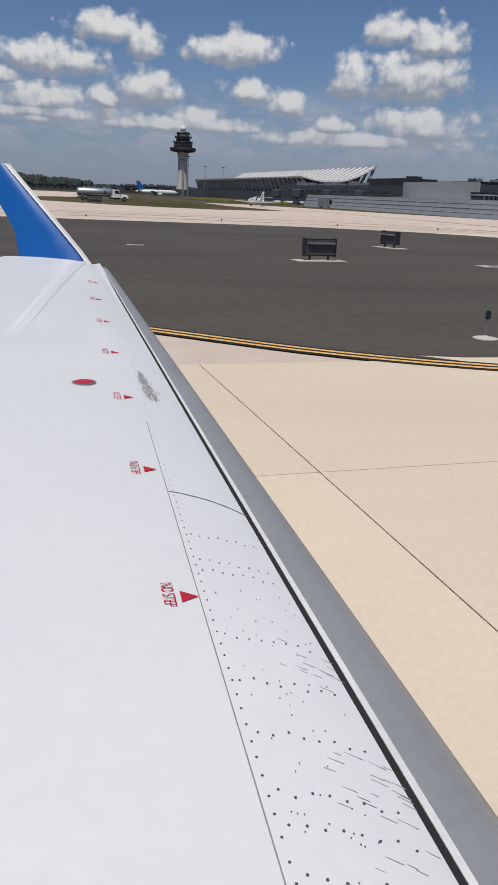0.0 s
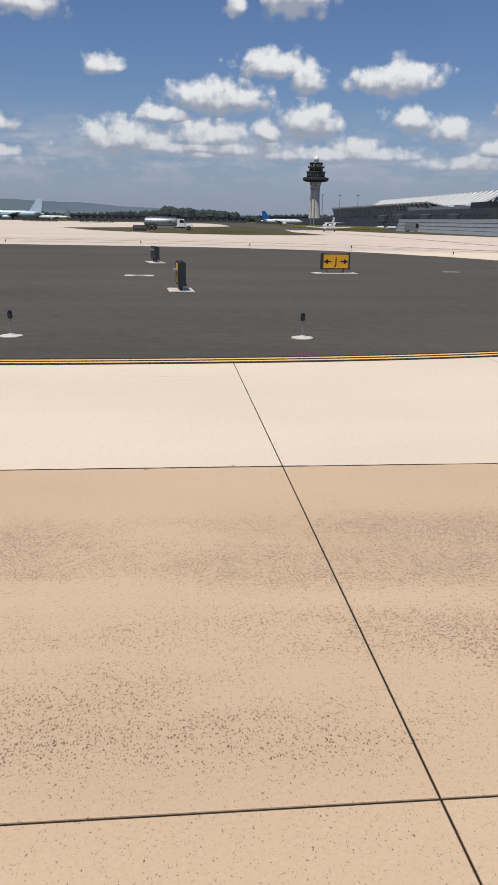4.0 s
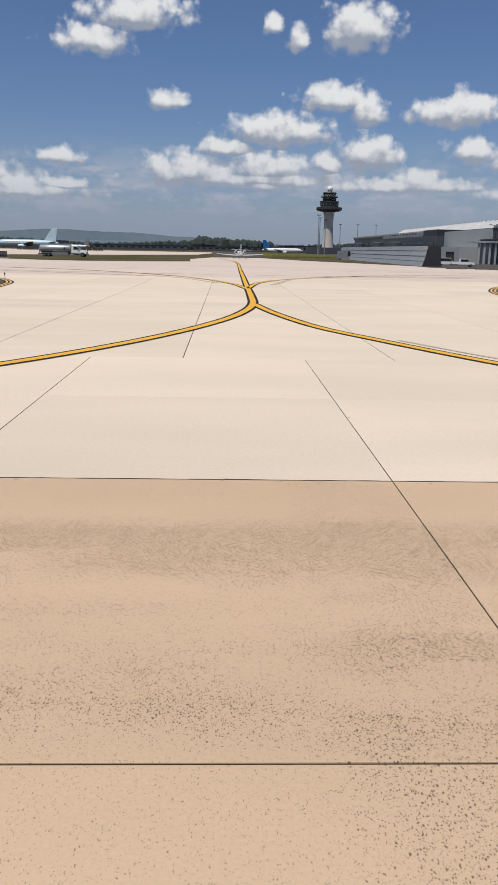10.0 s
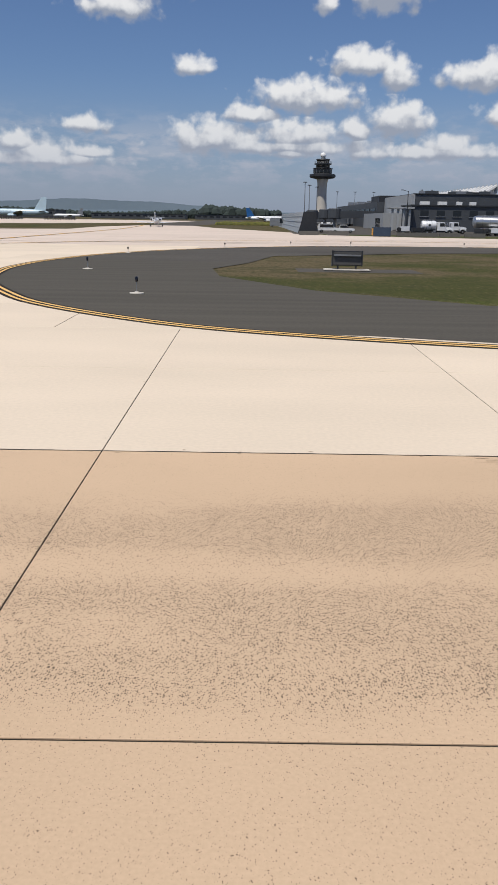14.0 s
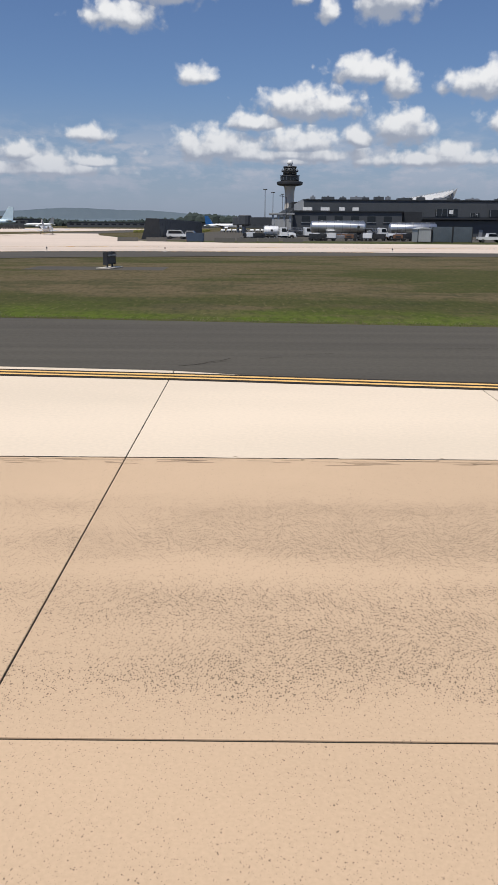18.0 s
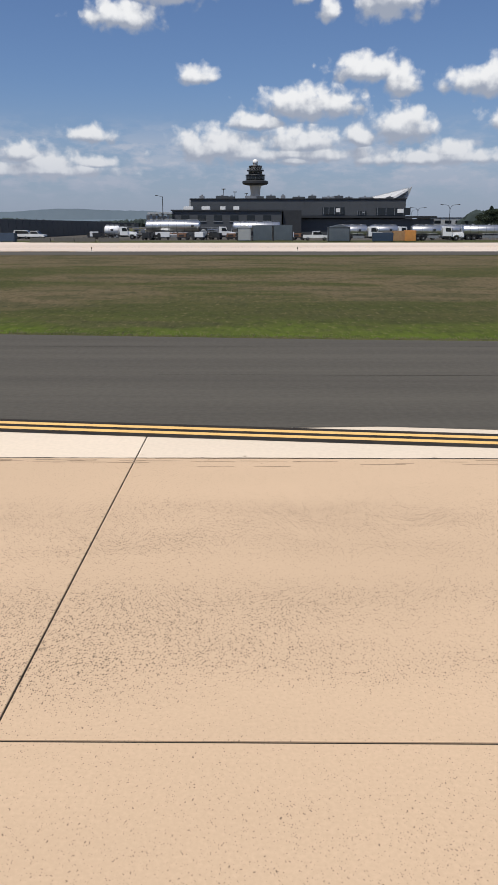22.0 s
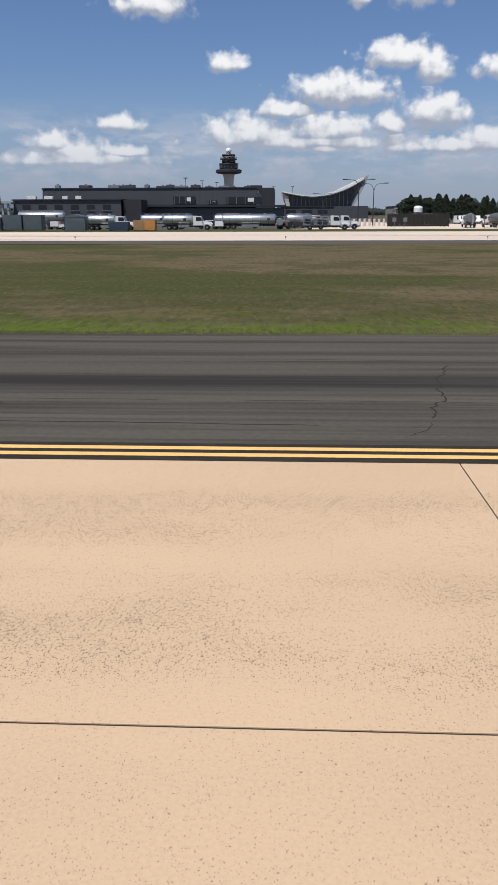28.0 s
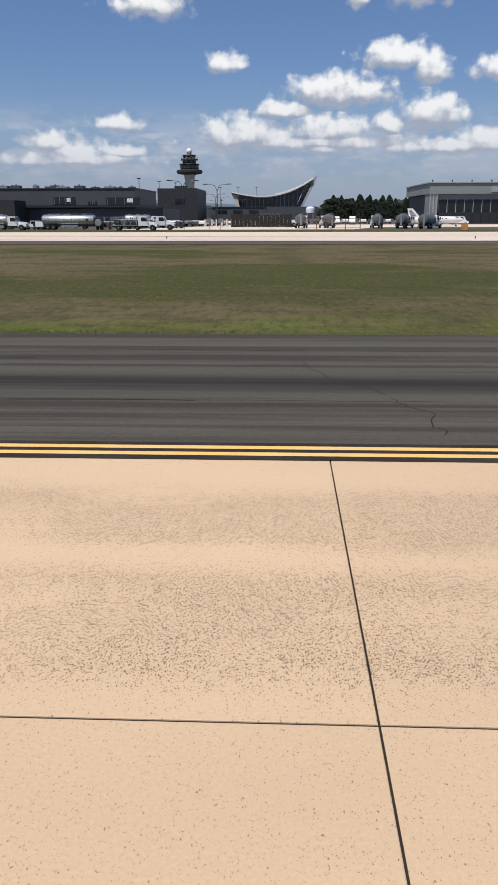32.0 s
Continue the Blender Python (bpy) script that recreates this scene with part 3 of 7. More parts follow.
# island between the taxiways, near edge first
ISLAND_WEST = smooth_line([(-60, 78), (-28, 60), (-10, 41), (-2, 31.5), (3.3, 26.5), (6.8, 23.3), (10.5, 21.3), (15.1, 20.0), (20.1, 18.4), (25.8, 18.3), (32.8, 19.0),
                           (38.9, 20.7), (45.4, 24.0), (49.7, 28.8), (53.0, 34.2), (55.3, 40.0), (56.9, 46.5), (57.3, 55), (57.2, 61), (55.8, 69.5), (52.0, 78),
                           (46.0, 87), (36, 92.5), (20, 95), (-60, 96)], 5)
flat("shoulder_west", [(p.x, p.y) for p in ISLAND_WEST], SHOULDER_Z, ASPHALT, "dark grey asphalt island between two taxiways", "asphalt island")
EDGE_EAST = smooth_line([(160, 99), (132, 98.5), (116, 94), (104.2, 82), (97.6, 69), (95.2, 58), (94.8, 50), (95.4, 44.5), (96.8, 38.4), (99.7, 32), (101.8, 28.6), (105.1, 25.1),
                         (108.5, 22.6), (114, 20.5), (121.2, 18.78), (127.2, 18.05), (132.8, 17.42), (143.7, 16.4), (150.4, 15.55), (159.2, 14.6), (168.4, 13.6),
                         (176.8, 12.4), (187.8, 11.1), (194.6, 10.36), (202.6, 10.17), (212, 10.2), (222, 10.2), (234, 10.2), (250, 10.2), (270, 10.2), (300, 10.2), (340, 10.2), (380, 10.2), (420, 10.2)], 4)
near_grass = [(420, 20.8), (210, 20.8), (197, 21.0), (184, 21.9), (162, 24.3), (153, 25.1), (137, 26.8), (118, 30.1), (112, 35.5), (107.5, 43.5), (106.8, 50), (109, 57)]
flat("shoulder_near", [(p.x, p.y + (0.6 if 112 < p.x < 143.9 else 0.27)) for p in EDGE_EAST if p.y < 60.5 and 94 < p.x < 183]
     # the concrete reaches past the marking for a few metres, then ends square
     + [(184.0, 12.1), (188.5, 11.62), (192.0, 11.48), (195.9, 11.38), (195.9, 10.9)] + [(p.x, p.y + 0.27) for p in EDGE_EAST if p.x > 196.3] + near_grass, SHOULDER_Z, ASPHALT_OLD,
     "worn dark asphalt taxiway shoulder with cracks", "shoulder")
flat("shoulder_far", [(p.x + 0.3, p.y - 0.2) for p in EDGE_EAST[::-1] if p.y > 54.0 and p.x < 160] + [(420, 99), (420, 87), (150, 87), (126, 78), (111, 68), (109, 57)][0:6],
     SHOULDER_Z - 0.003, ASPHALT, "dark asphalt shoulder of the parallel taxiway", "shoulder")
flat("sign_pad", [(112, 48.5), (119.5, 48.5), (119.5, 52), (112, 52)], -0.022, ASPHALT, "small asphalt pad under a sign", "asphalt pad")
flat("sign_pad", [(129, 57), (139, 57), (139, 61.5), (129, 61.5)], -0.022, ASPHALT, "small asphalt pad under a sign", "asphalt pad")
flat("grass_strip", [(150, 150), (420, 150), (420, 172), (118, 172), (128, 160)], -0.008, GREEN_STRIP, "narrow green grass strip beside the ramp", "grass")
flat("grass_island", [(-6, 262), (8, 214), (22, 190), (34, 180), (44, 178), (56, 185), (66, 196), (60, 206), (38, 214), (20, 240), (6, 262)], -0.008, GRASS,
     "grass island beside the service road", "grass")

flat("concrete_corner", [(8.3, 22.95), (9.2, 22.66), (10.22, 22.59), (10.25, 21.6), (9.0, 22.3)], SHOULDER_Z + 0.002, PALE, "corner of a pale slab reaching into the asphalt", "concrete")

# painted lines
def edge_marking(name, line, side):
    bm = bmesh.new()
    ribbon(bm, line, side * -0.10, 0.78, PAINT_Z)
    single(name, bm, BLACK_PAINT, "black backing of the taxiway edge marking", "marking", kind="structure")
    bm = bmesh.new()
    for shift in (-0.25, 0.05):
        ribbon(bm, line, side * shift, 0.15, PAINT_Z + 0.004)
    single(name, bm, EDGE_YELLOW, "double yellow taxiway edge line", "marking", kind="structure")


edge_marking("edge_line_west", [p for p in ISLAND_WEST[:-20] ], 1)
edge_marking("edge_line_east", EDGE_EAST, 1)


def centre_marking(name, points, width=0.36, border=0.15):
    line = smooth_line(points, 8)
    bm = ribbon(bmesh.new(), line, 0, width + 2 * border, PAINT_Z + 0.001 * (len(points) % 4))
    single(name, bm, BLACK_PAINT, "black border of a taxiway centre line", "marking", kind="structure")
    bm = ribbon(bmesh.new(), line, 0, width, PAINT_Z + 0.006 + 0.001 * (len(points) % 4))
    single(name, bm, YELLOW, "yellow taxiway centre line", "marking", kind="structure")


LEFT_CURVE = [(20, -0.9), (36, -0.3), (44, 1.2), (48, 2.7), (51.0, 4.0), (54, 5.6), (57.6, 8.2), (60.9, 11.2), (64.4, 14.8), (67.2, 18.8), (69.6, 22.8), (71.8, 27.6), (73.6, 32.8), (75.0, 38.5), (75.9, 45.5), (76.1, 55), (76.2, 70),
              (76.6, 120), (77.0, 190), (74.5, 240), (70, 300)]
RIGHT_CURVE = [(76.0, 46.0), (76.7, 40), (78.0, 33), (79.6, 28.4), (82.4, 21.8), (85.3, 17.4), (87.8, 14.3), (90.7, 11.3), (93.5, 8.8), (97.0, 6.5), (101.2, 4.1), (105, 2.5), (112, 0.7), (125, -0.6), (140, -0.9)]
FORK_LEFT = [(76.1, 64), (74.9, 73), (71.5, 85), (66.5, 95), (58, 106), (48, 113), (30, 118), (-20, 119)]
FORK_RIGHT = [(76.2, 65), (77.4, 75), (80.2, 84.5), (85.0, 94), (92, 103), (101, 109.5), (118, 116), (150, 119), (420, 120)]
for pts in (LEFT_CURVE, RIGHT_CURVE, FORK_LEFT, FORK_RIGHT):
    centre_marking("centre_line", pts)
centre_marking("centre_line", [(-700, -0.9), (0, -0.9), (420, -0.9)], 0.3, 0.15)
bm = bmesh.new()
for pts, w in (([(8, 110), (40, 103), (66, 90), (73.5, 75)], 0.5), ([(78.5, 72), (84, 92), (100, 104), (140, 107)], 0.5), ([(80.5, 28), (83, 22.5), (87, 17)], 0.16),
               ([(81.3, 6.8), (83.8, 9.6)], 0.12), ([(82.1, 5.9), (84.9, 9.2)], 0.12), ([(-100, 108), (20, 107), (72, 99), (150, 104), (300, 106)], 0.45),
               ([(-100, 127), (60, 126), (160, 128), (400, 128)], 0.5)):
    ribbon(bm, smooth_line(pts, 6), 0, w, 0.013)
single("tyre_marks", bm, TYRE_MARK, "faint dark tyre marks on concrete", "tyre marks", kind="structure")

# concrete slabs, each with its own edges; the sealant lies in the joints
flat("joint_filler", [(-8, -1.8), (300, -1.8), (300, 10.3), (196, 16.4), (160, 22.5), (109.5, 22.5), (103, 60), (103, 88), (58, 88), (44, 22.5), (-8, 22.5)], -0.012, SEAL,
     "black sealant in the joints between slabs", "joint")
bm = bmesh.new()
h = SLAB / 2 - 0.011
vs = {}
for k, (r, z) in enumerate(((h, -0.02), (h, -0.004), (h - 0.006, 0.0))):
    vs[k] = [bm.verts.new((x * r, y * r, z)) for x, y in ((-1, -1), (1, -1), (1, 1), (-1, 1))]
for a, b in ((0, 1), (1, 2)):
    for i in range(4):
        j = (i + 1) % 4
        bm.faces.new((vs[a][i], vs[a][j], vs[b][j], vs[b][i]))
bm.faces.new(vs[2])
slab_tan = mesh_of("slab", bm, TAN)
slab_pale = slab_tan.copy()
slab_pale.materials.clear()
slab_pale.materials.append(PALE)
tan_run = thing("taxiway_concrete", "tan pitted concrete slabs of the taxiway with dark joints", "taxiway", kind="structure")
pale_run = thing("crossing_concrete", "pale smooth concrete slabs at the taxiway edge and crossing", "taxiway", kind="structure")


# the slabs were not laid quite evenly: how far a joint lies from its regular place, by its number
LAID = [(-3, 0.0), (3, 0.03), (6, 0.1), (8, 0.2), (9, 0.12), (10, 0.0), (12, 0.0), (16, 0.08), (20, 0.02), (21, -0.1), (22, -0.28), (23, 0.06), (24, 0.13), (25, -0.11),
        (26, 0.24), (27, 0.2), (28, -0.08), (29, 0.18), (31, 0.10), (33, 0.06), (38, 0.0), (60, 0.0)]


def joint_x(n):
    for (n0, d0), (n1, d1) in zip(LAID, LAID[1:]):
        if n0 <= n <= n1:
            return JOINT_X + n * SLAB + d0 + (d1 - d0) * (n - n0) / (n1 - n0)
    return JOINT_X + n * SLAB


def slab(x, y, pale):
    ob = new("slab", slab_pale if pale else slab_tan)
    ob.parent = pale_run if pale else tan_run
    n = (x - JOINT_X) / SLAB
    a, b = joint_x(n - 0.5), joint_x(n + 0.5)
    ob.location, ob.scale = ((a + b) / 2, y, 0), ((b - a + 0.006) / SLAB, 1, 1)


for i in range(-2, 49):
    x = JOINT_X + (i + 0.5) * SLAB
    for j in range(-1, 3):
        y = JOINT_Y + (j - 0.5) * SLAB
        if j < 2 or x <= 200:
            slab(x, y, y > JOINT_Y + SLAB)
    if x < 165:
        slab(x, JOINT_Y + 2.5 * SLAB, True)
# the slabs of the crossing stand on joints of their own
CROSSING = [73.15 - 6.05 - 5.5 * k for k in range(4, -1, -1)] + [73.15 + SLAB * k for k in range(8)]
for a, b in zip(CROSSING, CROSSING[1:]):
    for j in range(3, 14):
        x, y = (a + b) / 2, JOINT_Y + (j + 0.5) * SLAB
        if 45 < x < (110 if y < 36 else 104):
            ob = new("slab", slab_pale)
            ob.parent, ob.location, ob.scale = pale_run, (x, y, 0), ((b - a) / SLAB, 1, 1)


# crumbling sealant and small broken edges along the joints
rnd = random.Random(31)
bm = bmesh.new()
for y, x0, x1, w in ((JOINT_Y + SLAB, -6, 200, 0.024),):
    x = x0
    while x < x1:
        run = [Vector((x + 0.16 * k, y + rnd.uniform(-0.008, 0.008))) for k in range(rnd.randrange(3, 12))]
        ribbon(bm, run, 0, w * rnd.uniform(0.7, 1.4), 0.003)
        x = run[-1].x
single("joint_seal", bm, SEAL, "crumbling black sealant along slab joints", "joint", kind="structure")
bm = bmesh.new()
for k in range(420):
    if rnd.random() < 0.6:
        x, y = rnd.uniform(-6, 200), JOINT_Y + SLAB + rnd.choice((-1, -1, 1)) * rnd.uniform(0.03, 0.10)
    else:
        x, y = joint_x(rnd.randrange(-1, 48)) + rnd.choice((-1, 1)) * rnd.uniform(0.02, 0.07), rnd.uniform(-1.5, 15)
        if x > 190 and y > 9.6:
            continue
    r, n = rnd.uniform(0.006, 0.024), rnd.randrange(5, 9)
    f = bm.faces.new([bm.verts.new((x + 1.6 * r * rnd.uniform(0.5, 1.2) * math.cos(2 * math.pi * i / n), y + r * rnd.uniform(0.5, 1.2) * math.sin(2 * math.pi * i / n), 0.0025)) for i in range(n)])
tagged(single("joint_spalls", bm, material("chipped_concrete", (0.34, 0.25, 0.165), 0.95, bump=0.2), "small broken chips beside the slab joints", "chips", kind="stuff"), "small broken chips beside the slab joints", "chips", kind="stuff")

# dirt gathered beside the long joint, in broken streaks
bm = bmesh.new()
for k in range(620):
    x, y = rnd.uniform(112, 199), JOINT_Y + SLAB - 0.08 - abs(rnd.gauss(0, 0.11))
    ribbon(bm, [Vector((x + 0.12 * i, y + rnd.uniform(-0.006, 0.006))) for i in range(rnd.randrange(2, 7))], 0, rnd.uniform(0.006, 0.02), 0.002)
tagged(single("joint_dirt", bm, material("joint_dirt", (0.33, 0.235, 0.15), 0.95, second=(0.24, 0.17, 0.11), scale=2.0, fine=20.0, bump=0.1), "broken streaks of dark dirt beside a slab joint", "dirt", kind="stuff"))

# ---- large forms ----
def control_tower(m):
    t = thing("control_tower", "tall pale concrete control tower with dark cabs and white radome", "control tower", m)
    up = lambda z: z if z < 44 else 44 + (z - 44) * 0.85
    s = bmesh.new()
    lathe(s, [(7.6, 0), (6.0, 8), (5.0, 20), (4.7, 30), (5.0, 38), (6.2, 42.5)], 28)
    part("shaft", s, CONCRETE_WALL, t, "pale concrete flaring shaft", True)
    for name, prof, mat, lab in (
            ("gallery", [(6.0, 42.0), (11.8, 43.0), (13.2, 44.2), (13.2, 46.6), (12.6, 47.0), (8.7, 47.9)], DARK_METAL, "wide dark gallery ring"),
            ("lower_cab", [(8.8, 47.8), (9.4, 48.6), (9.5, 52.8), (8.6, 53.2)], GLASS, "dark glazed storey"),
            ("lower_roof", [(8.6, 53.1), (10.2, 53.3), (10.0, 54.0), (6.6, 54.2)], DARK_METAL, ""),
            ("upper_storey", [(6.6, 54.1), (7.0, 54.8), (7.0, 57.8), (6.5, 58.0)], GLASS, ""),
            ("balcony", [(6.5, 57.9), (8.6, 58.1), (8.6, 59.3), (6.4, 59.4)], DARK_METAL, ""),
            ("control_cab", [(5.2, 59.3), (6.0, 60.0), (6.6, 62.8), (5.6, 63.0)], GLASS, "dark slanted glass cab"),
            ("cab_roof", [(5.4, 62.9), (7.0, 63.2), (6.6, 64.2), (2.6, 64.6)], DARK_METAL, ""),
            ("radome_base", [(2.4, 64.5), (2.4, 65.8), (2.0, 66.0)], GREY_METAL, "")):
        b = bmesh.new()
        lathe(b, [(r, up(z)) for r, z in prof], 28)
        part(name, b, mat, t, lab, True)
    b = bmesh.new()
    lathe(b, [(r * 0.92, up(z)) for r, z in ((0.5, 65.2), (2.1, 65.8), (3.1, 67.3), (3.2, 68.4), (2.9, 69.8), (2.0, 71.0), (0.7, 71.6))], 24)
    part("radome", b, WHITE_PAINT, t, "white radome ball", True)
    for i in range(16):
        a = 2 * math.pi * i / 16
        b = bmesh.new()
        c, s_ = math.cos(a), math.sin(a)
        tube(b, (9.45 * c, 9.45 * s_, up(48.6)), (9.55 * c, 9.55 * s_, up(52.8)), 0.12, seg=5)
        part("mullion", b, GREY_METAL, t)
    b = bmesh.new()
    for k in (up(59.6), up(60.4), up(61.2)):
        for i in range(24):
            a, a2 = 2 * math.pi * i / 24, 2 * math.pi * (i + 1) / 24
            tube(b, (8.5 * math.cos(a), 8.5 * math.sin(a), k), (8.5 * math.cos(a2), 8.5 * math.sin(a2), k), 0.09, seg=4)
    part("railing", b, GREY_METAL, t)
    b = bmesh.new()
    box(b, -22, 20, -9, 9, 0, 6.5, 0.3)
    part("base_building", b, CLADDING, t, "low dark building round the foot")
    return t


control_tower(pose(180.6, 845, 0))


def terminal():
    """The long hall whose hanging roof rises to a pointed edge on one side."""
    x0, x1, y0, y1 = 238.0, 298.0, 650.0, 1030.0
    t = thing("terminal_hall", "long airport terminal with a white hanging concrete roof on leaning piers", "terminal building")

    def roof_z(u):
        return 17.0 + 2.4 * max(0.0, 0.34 - u) ** 1.5 * 6 + 12.2 * max(0.0, u - 0.34) ** 2.1 / 0.66 ** 2.1

    n = 22
    us = [-0.035 + 1.05 * i / n for i in range(n + 1)]
    top = [(x0 + (x1 - x0) * u, roof_z(u)) for u in us]
    outline = top + [(x, z - 1.1 - 0.4 * math.sin(math.pi * i / n)) for i, (x, z) in list(enumerate(top))[::-1]]
    b = prism(bmesh.new(), outline, y0 - 6, y1, "y")
    part("roof", b, CLADDING_LIGHT, t, "curved grey hanging roof", True)
    part("roof_rim", prism(bmesh.new(), [(x, z + 0.1) for x, z in top] + [(x, z - 0.8) for x, z in top[::-1]], y0 - 6.4, y0 - 5.9, "y"), ROOF_WHITE, t, "white raised roof edge", True)
    face = [(x0 + 3, 0), (x1 - 15, 0), (x1 - 5.5, roof_z(0.9) - 1.2)] + [(x, z - 1.3) for x, z in top[::-1] if x0 + 2 < x < x1 - 6]
    b = prism(bmesh.new(), face, y0 + 2, y1 - 2, "y")
    part("glass_hall", b, GLASS, t, "dark glass walls")
    b = bmesh.new()
    for i in range(1, 16):
        u = 0.05 + 0.055 * i
        x = x0 + (x1 - x0) * u
        if x < x1 - 10:
            box(b, x - 0.22, x + 0.22, y0 + 1.5, y0 + 1.95, 8.5, roof_z(u) - 1.4)
    part("end_mullions", b, GREY_METAL, t)
    b = box(bmesh.new(), x0 - 6, x1 + 4, y0 - 14, y0 + 1, 0, 9.0, 0.2)
    part("lower_storey", b, CLADDING, t, "grey lower storey wall")
    for k in range(32):
        y = y0 - 4 + k * 12.2
        # shadow side of the piers is put into their grey; the ribs stay white
        b = prism(bmesh.new(), [(x1 - 12.6, 0), (x1 - 11, 0), (x1 + 2.6, 26.5), (x1 + 4.6, 32.4), (x1 + 0.4, 28.8), (x1 - 0.6, 24.4)], y - 0.9, y + 0.9, "y")
        part("high_pier", b, CLADDING_LIGHT, t)
        rise = [(x, z) for x, z in top if x > x0 + 0.5 * (x1 - x0)]
        b = prism(bmesh.new(), [(x, z + 1.0) for x, z in rise] + [(x, z - 0.2) for x, z in rise[::-1]], y - 2.2, y + 2.2, "y")
        part("roof_rib", b, ROOF_WHITE, t, "white rib on the roof", True)
        b = prism(bmesh.new(), [(x0 + 4, 0), (x0 + 6.5, 0), (x0 + 2.5, 16.0), (x0 - 1.2, 18.9), (x0 - 3.6, 20.6), (x0 - 1.0, 16.6)], y - 0.8, y + 0.8, "y")
        part("low_pier", b, CONCRETE_WALL, t)
    b = box(bmesh.new(), x0 - 30, x0 + 2, y0 + 40, y1, 0, 7.5, 0.2)
    part("apron_wing", b, CLADDING, t, "low dark wing along the apron side")
    return t


terminal()


def window_row(parent, x0, x1, y, z0, z1, step, width, mat=GLASS, depth=0.25):
    x = x0
    while x + width < x1:
        b = box(bmesh.new(), x, x + width, y - 0.06, y + depth, z0, z1)
        w = part("window", b, mat, parent)
        x += step
    return parent


def concourse():
    t = thing("concourse", "long dark grey metal-clad airport concourse with roof plant", "airport concourse")
    x0, x1, y0, y1 = 161.0, 229.5, 262.0, 306.0
    b = bmesh.new()
    box(b, x0, x1, y0 + 1.2, y1, 4.8, 11.0)
    part("upper_wall", b, CLADDING, t, "dark grey panelled upper wall")
    b = bmesh.new()
    box(b, x0 + 0.5, x1 + 9, y0 + 0.2, y1 - 1, 0, 5.0)
    part("lower_wall", b, CLADDING, t)
    b = bmesh.new()
    box(b, x0 + 24, x1 + 9.6, y0 - 1.4, y0 + 1.6, 5.3, 5.9, 0.08)
    part("ledge", b, DARK_METAL, t, "dark projecting ledge")
    b = bmesh.new()
    box(b, x0 - 0.3, x1 + 0.3, y0 + 0.9, y1 + 0.3, 11.0, 11.35, 0.05)
    part("parapet", b, DARK_METAL, t)
    n = 34
    for i in range(n):
        xa = x0 + (x1 - x0) * i / n
        b = box(bmesh.new(), xa + 0.015, xa + (x1 - x0) / n - 0.015, y0 + 1.15, y0 + 1.25, 6.1, 10.9)
        part("wall_panel", b, CLADDING, t)
    for xa, w, z0, z1 in ((x0 + 42, 7, 6.4, 8.6), (x0 + 59, 11, 6.2, 8.4), (x0 + 53, 3, 6.3, 7.4)):
        b = box(bmesh.new(), xa, xa + w, y0 + 0.85, y0 + 1.0, z0, z1)
        win = part("window_band", b, GLASS, t, "dark strip window with bright reflections painted in white")
        for k in range(4):
            b = box(bmesh.new(), xa + w * (k + 0.15) / 4, xa + w * (k + 0.15) / 4 + 0.12, y0 + 0.78, y0 + 0.86, z0, z1)
            part("mullion", b, GREY_METAL, win)
        # bright reflection in the glass, painted as a white box
        b = box(bmesh.new(), xa + w * 0.62, xa + w * 0.8, y0 + 0.76, y0 + 0.84, z0 + 0.7, z1 - 0.3)
        part("pane", b, WHITE_PAINT, win)
    for k in range(5):
        b = box(bmesh.new(), x0 + 8 + k * 12, x0 + 9.2 + k * 12, y0 + 0.02, y0 + 0.2, 0, 2.3)
        part("door", b, GREY_METAL, t)
    # roof plant
    rnd = random.Random(4)
    for k in range(15):
        xa = x0 + 3 + k * 4.4 + rnd.uniform(-1, 1)
        w, hgt = rnd.uniform(1.2, 4.5), rnd.uniform(0.5, 1.6)
        ya = y0 + rnd.uniform(3, 24)
        b = box(bmesh.new(), xa, xa + w, ya, ya + rnd.uniform(2, 4), 11.2, 11.4 + hgt, 0.08)
        unit = part("roof_unit", b, CLADDING if k % 3 else GREY_METAL, t, "roof-top air handling unit")
        b = tube(bmesh.new(), (xa + w / 2, ya + 1, 11.4 + hgt), (xa + w / 2, ya + 1, 11.75 + hgt), 0.35, seg=10)
        part("fan_cowl", b, GREY_METAL, unit)
    # end of the block towards the crossing
    b = box(bmesh.new(), x0 - 0.4, x0 + 0.02, y0 + 1.0, y1 + 14, 0.0, 11.2)
    part("end_wall", b, CLADDING_LIGHT, t, "light grey end wall")
    b = box(bmesh.new(), x0 - 9, x0 - 0.4, y0 + 6, y1 + 8, 0.0, 5.2, 0.05)
    part("end_porch", b, CLADDING_LIGHT, t)
    b = box(bmesh.new(), x0 - 9.06, x0 - 8.98, y0 + 12, y0 + 22, 0.0, 3.6)
    part("porch_opening", b, GLASS, t)
    # stair block at the other end
    b = box(bmesh.new(), x1 - 17, x1 + 3.3, y0 + 158, y0 + 206, 0.0, 16.0, 0.05)
    s = part("end_block", b, DARK_METAL, t, "dark block with a flat roof")
    b = box(bmesh.new(), x1 - 8, x1 - 3, y0 + 157.8, y0 + 158.02, 8.5, 11.0)
    part("window", b, GLASS, s)
    b = box(bmesh.new(), x1 - 9, x1 - 3, y0 + 164, y0 + 172, 16.0, 17.4, 0.05)
    part("plant_room", b, DARK_METAL, s)
    return t


concourse()


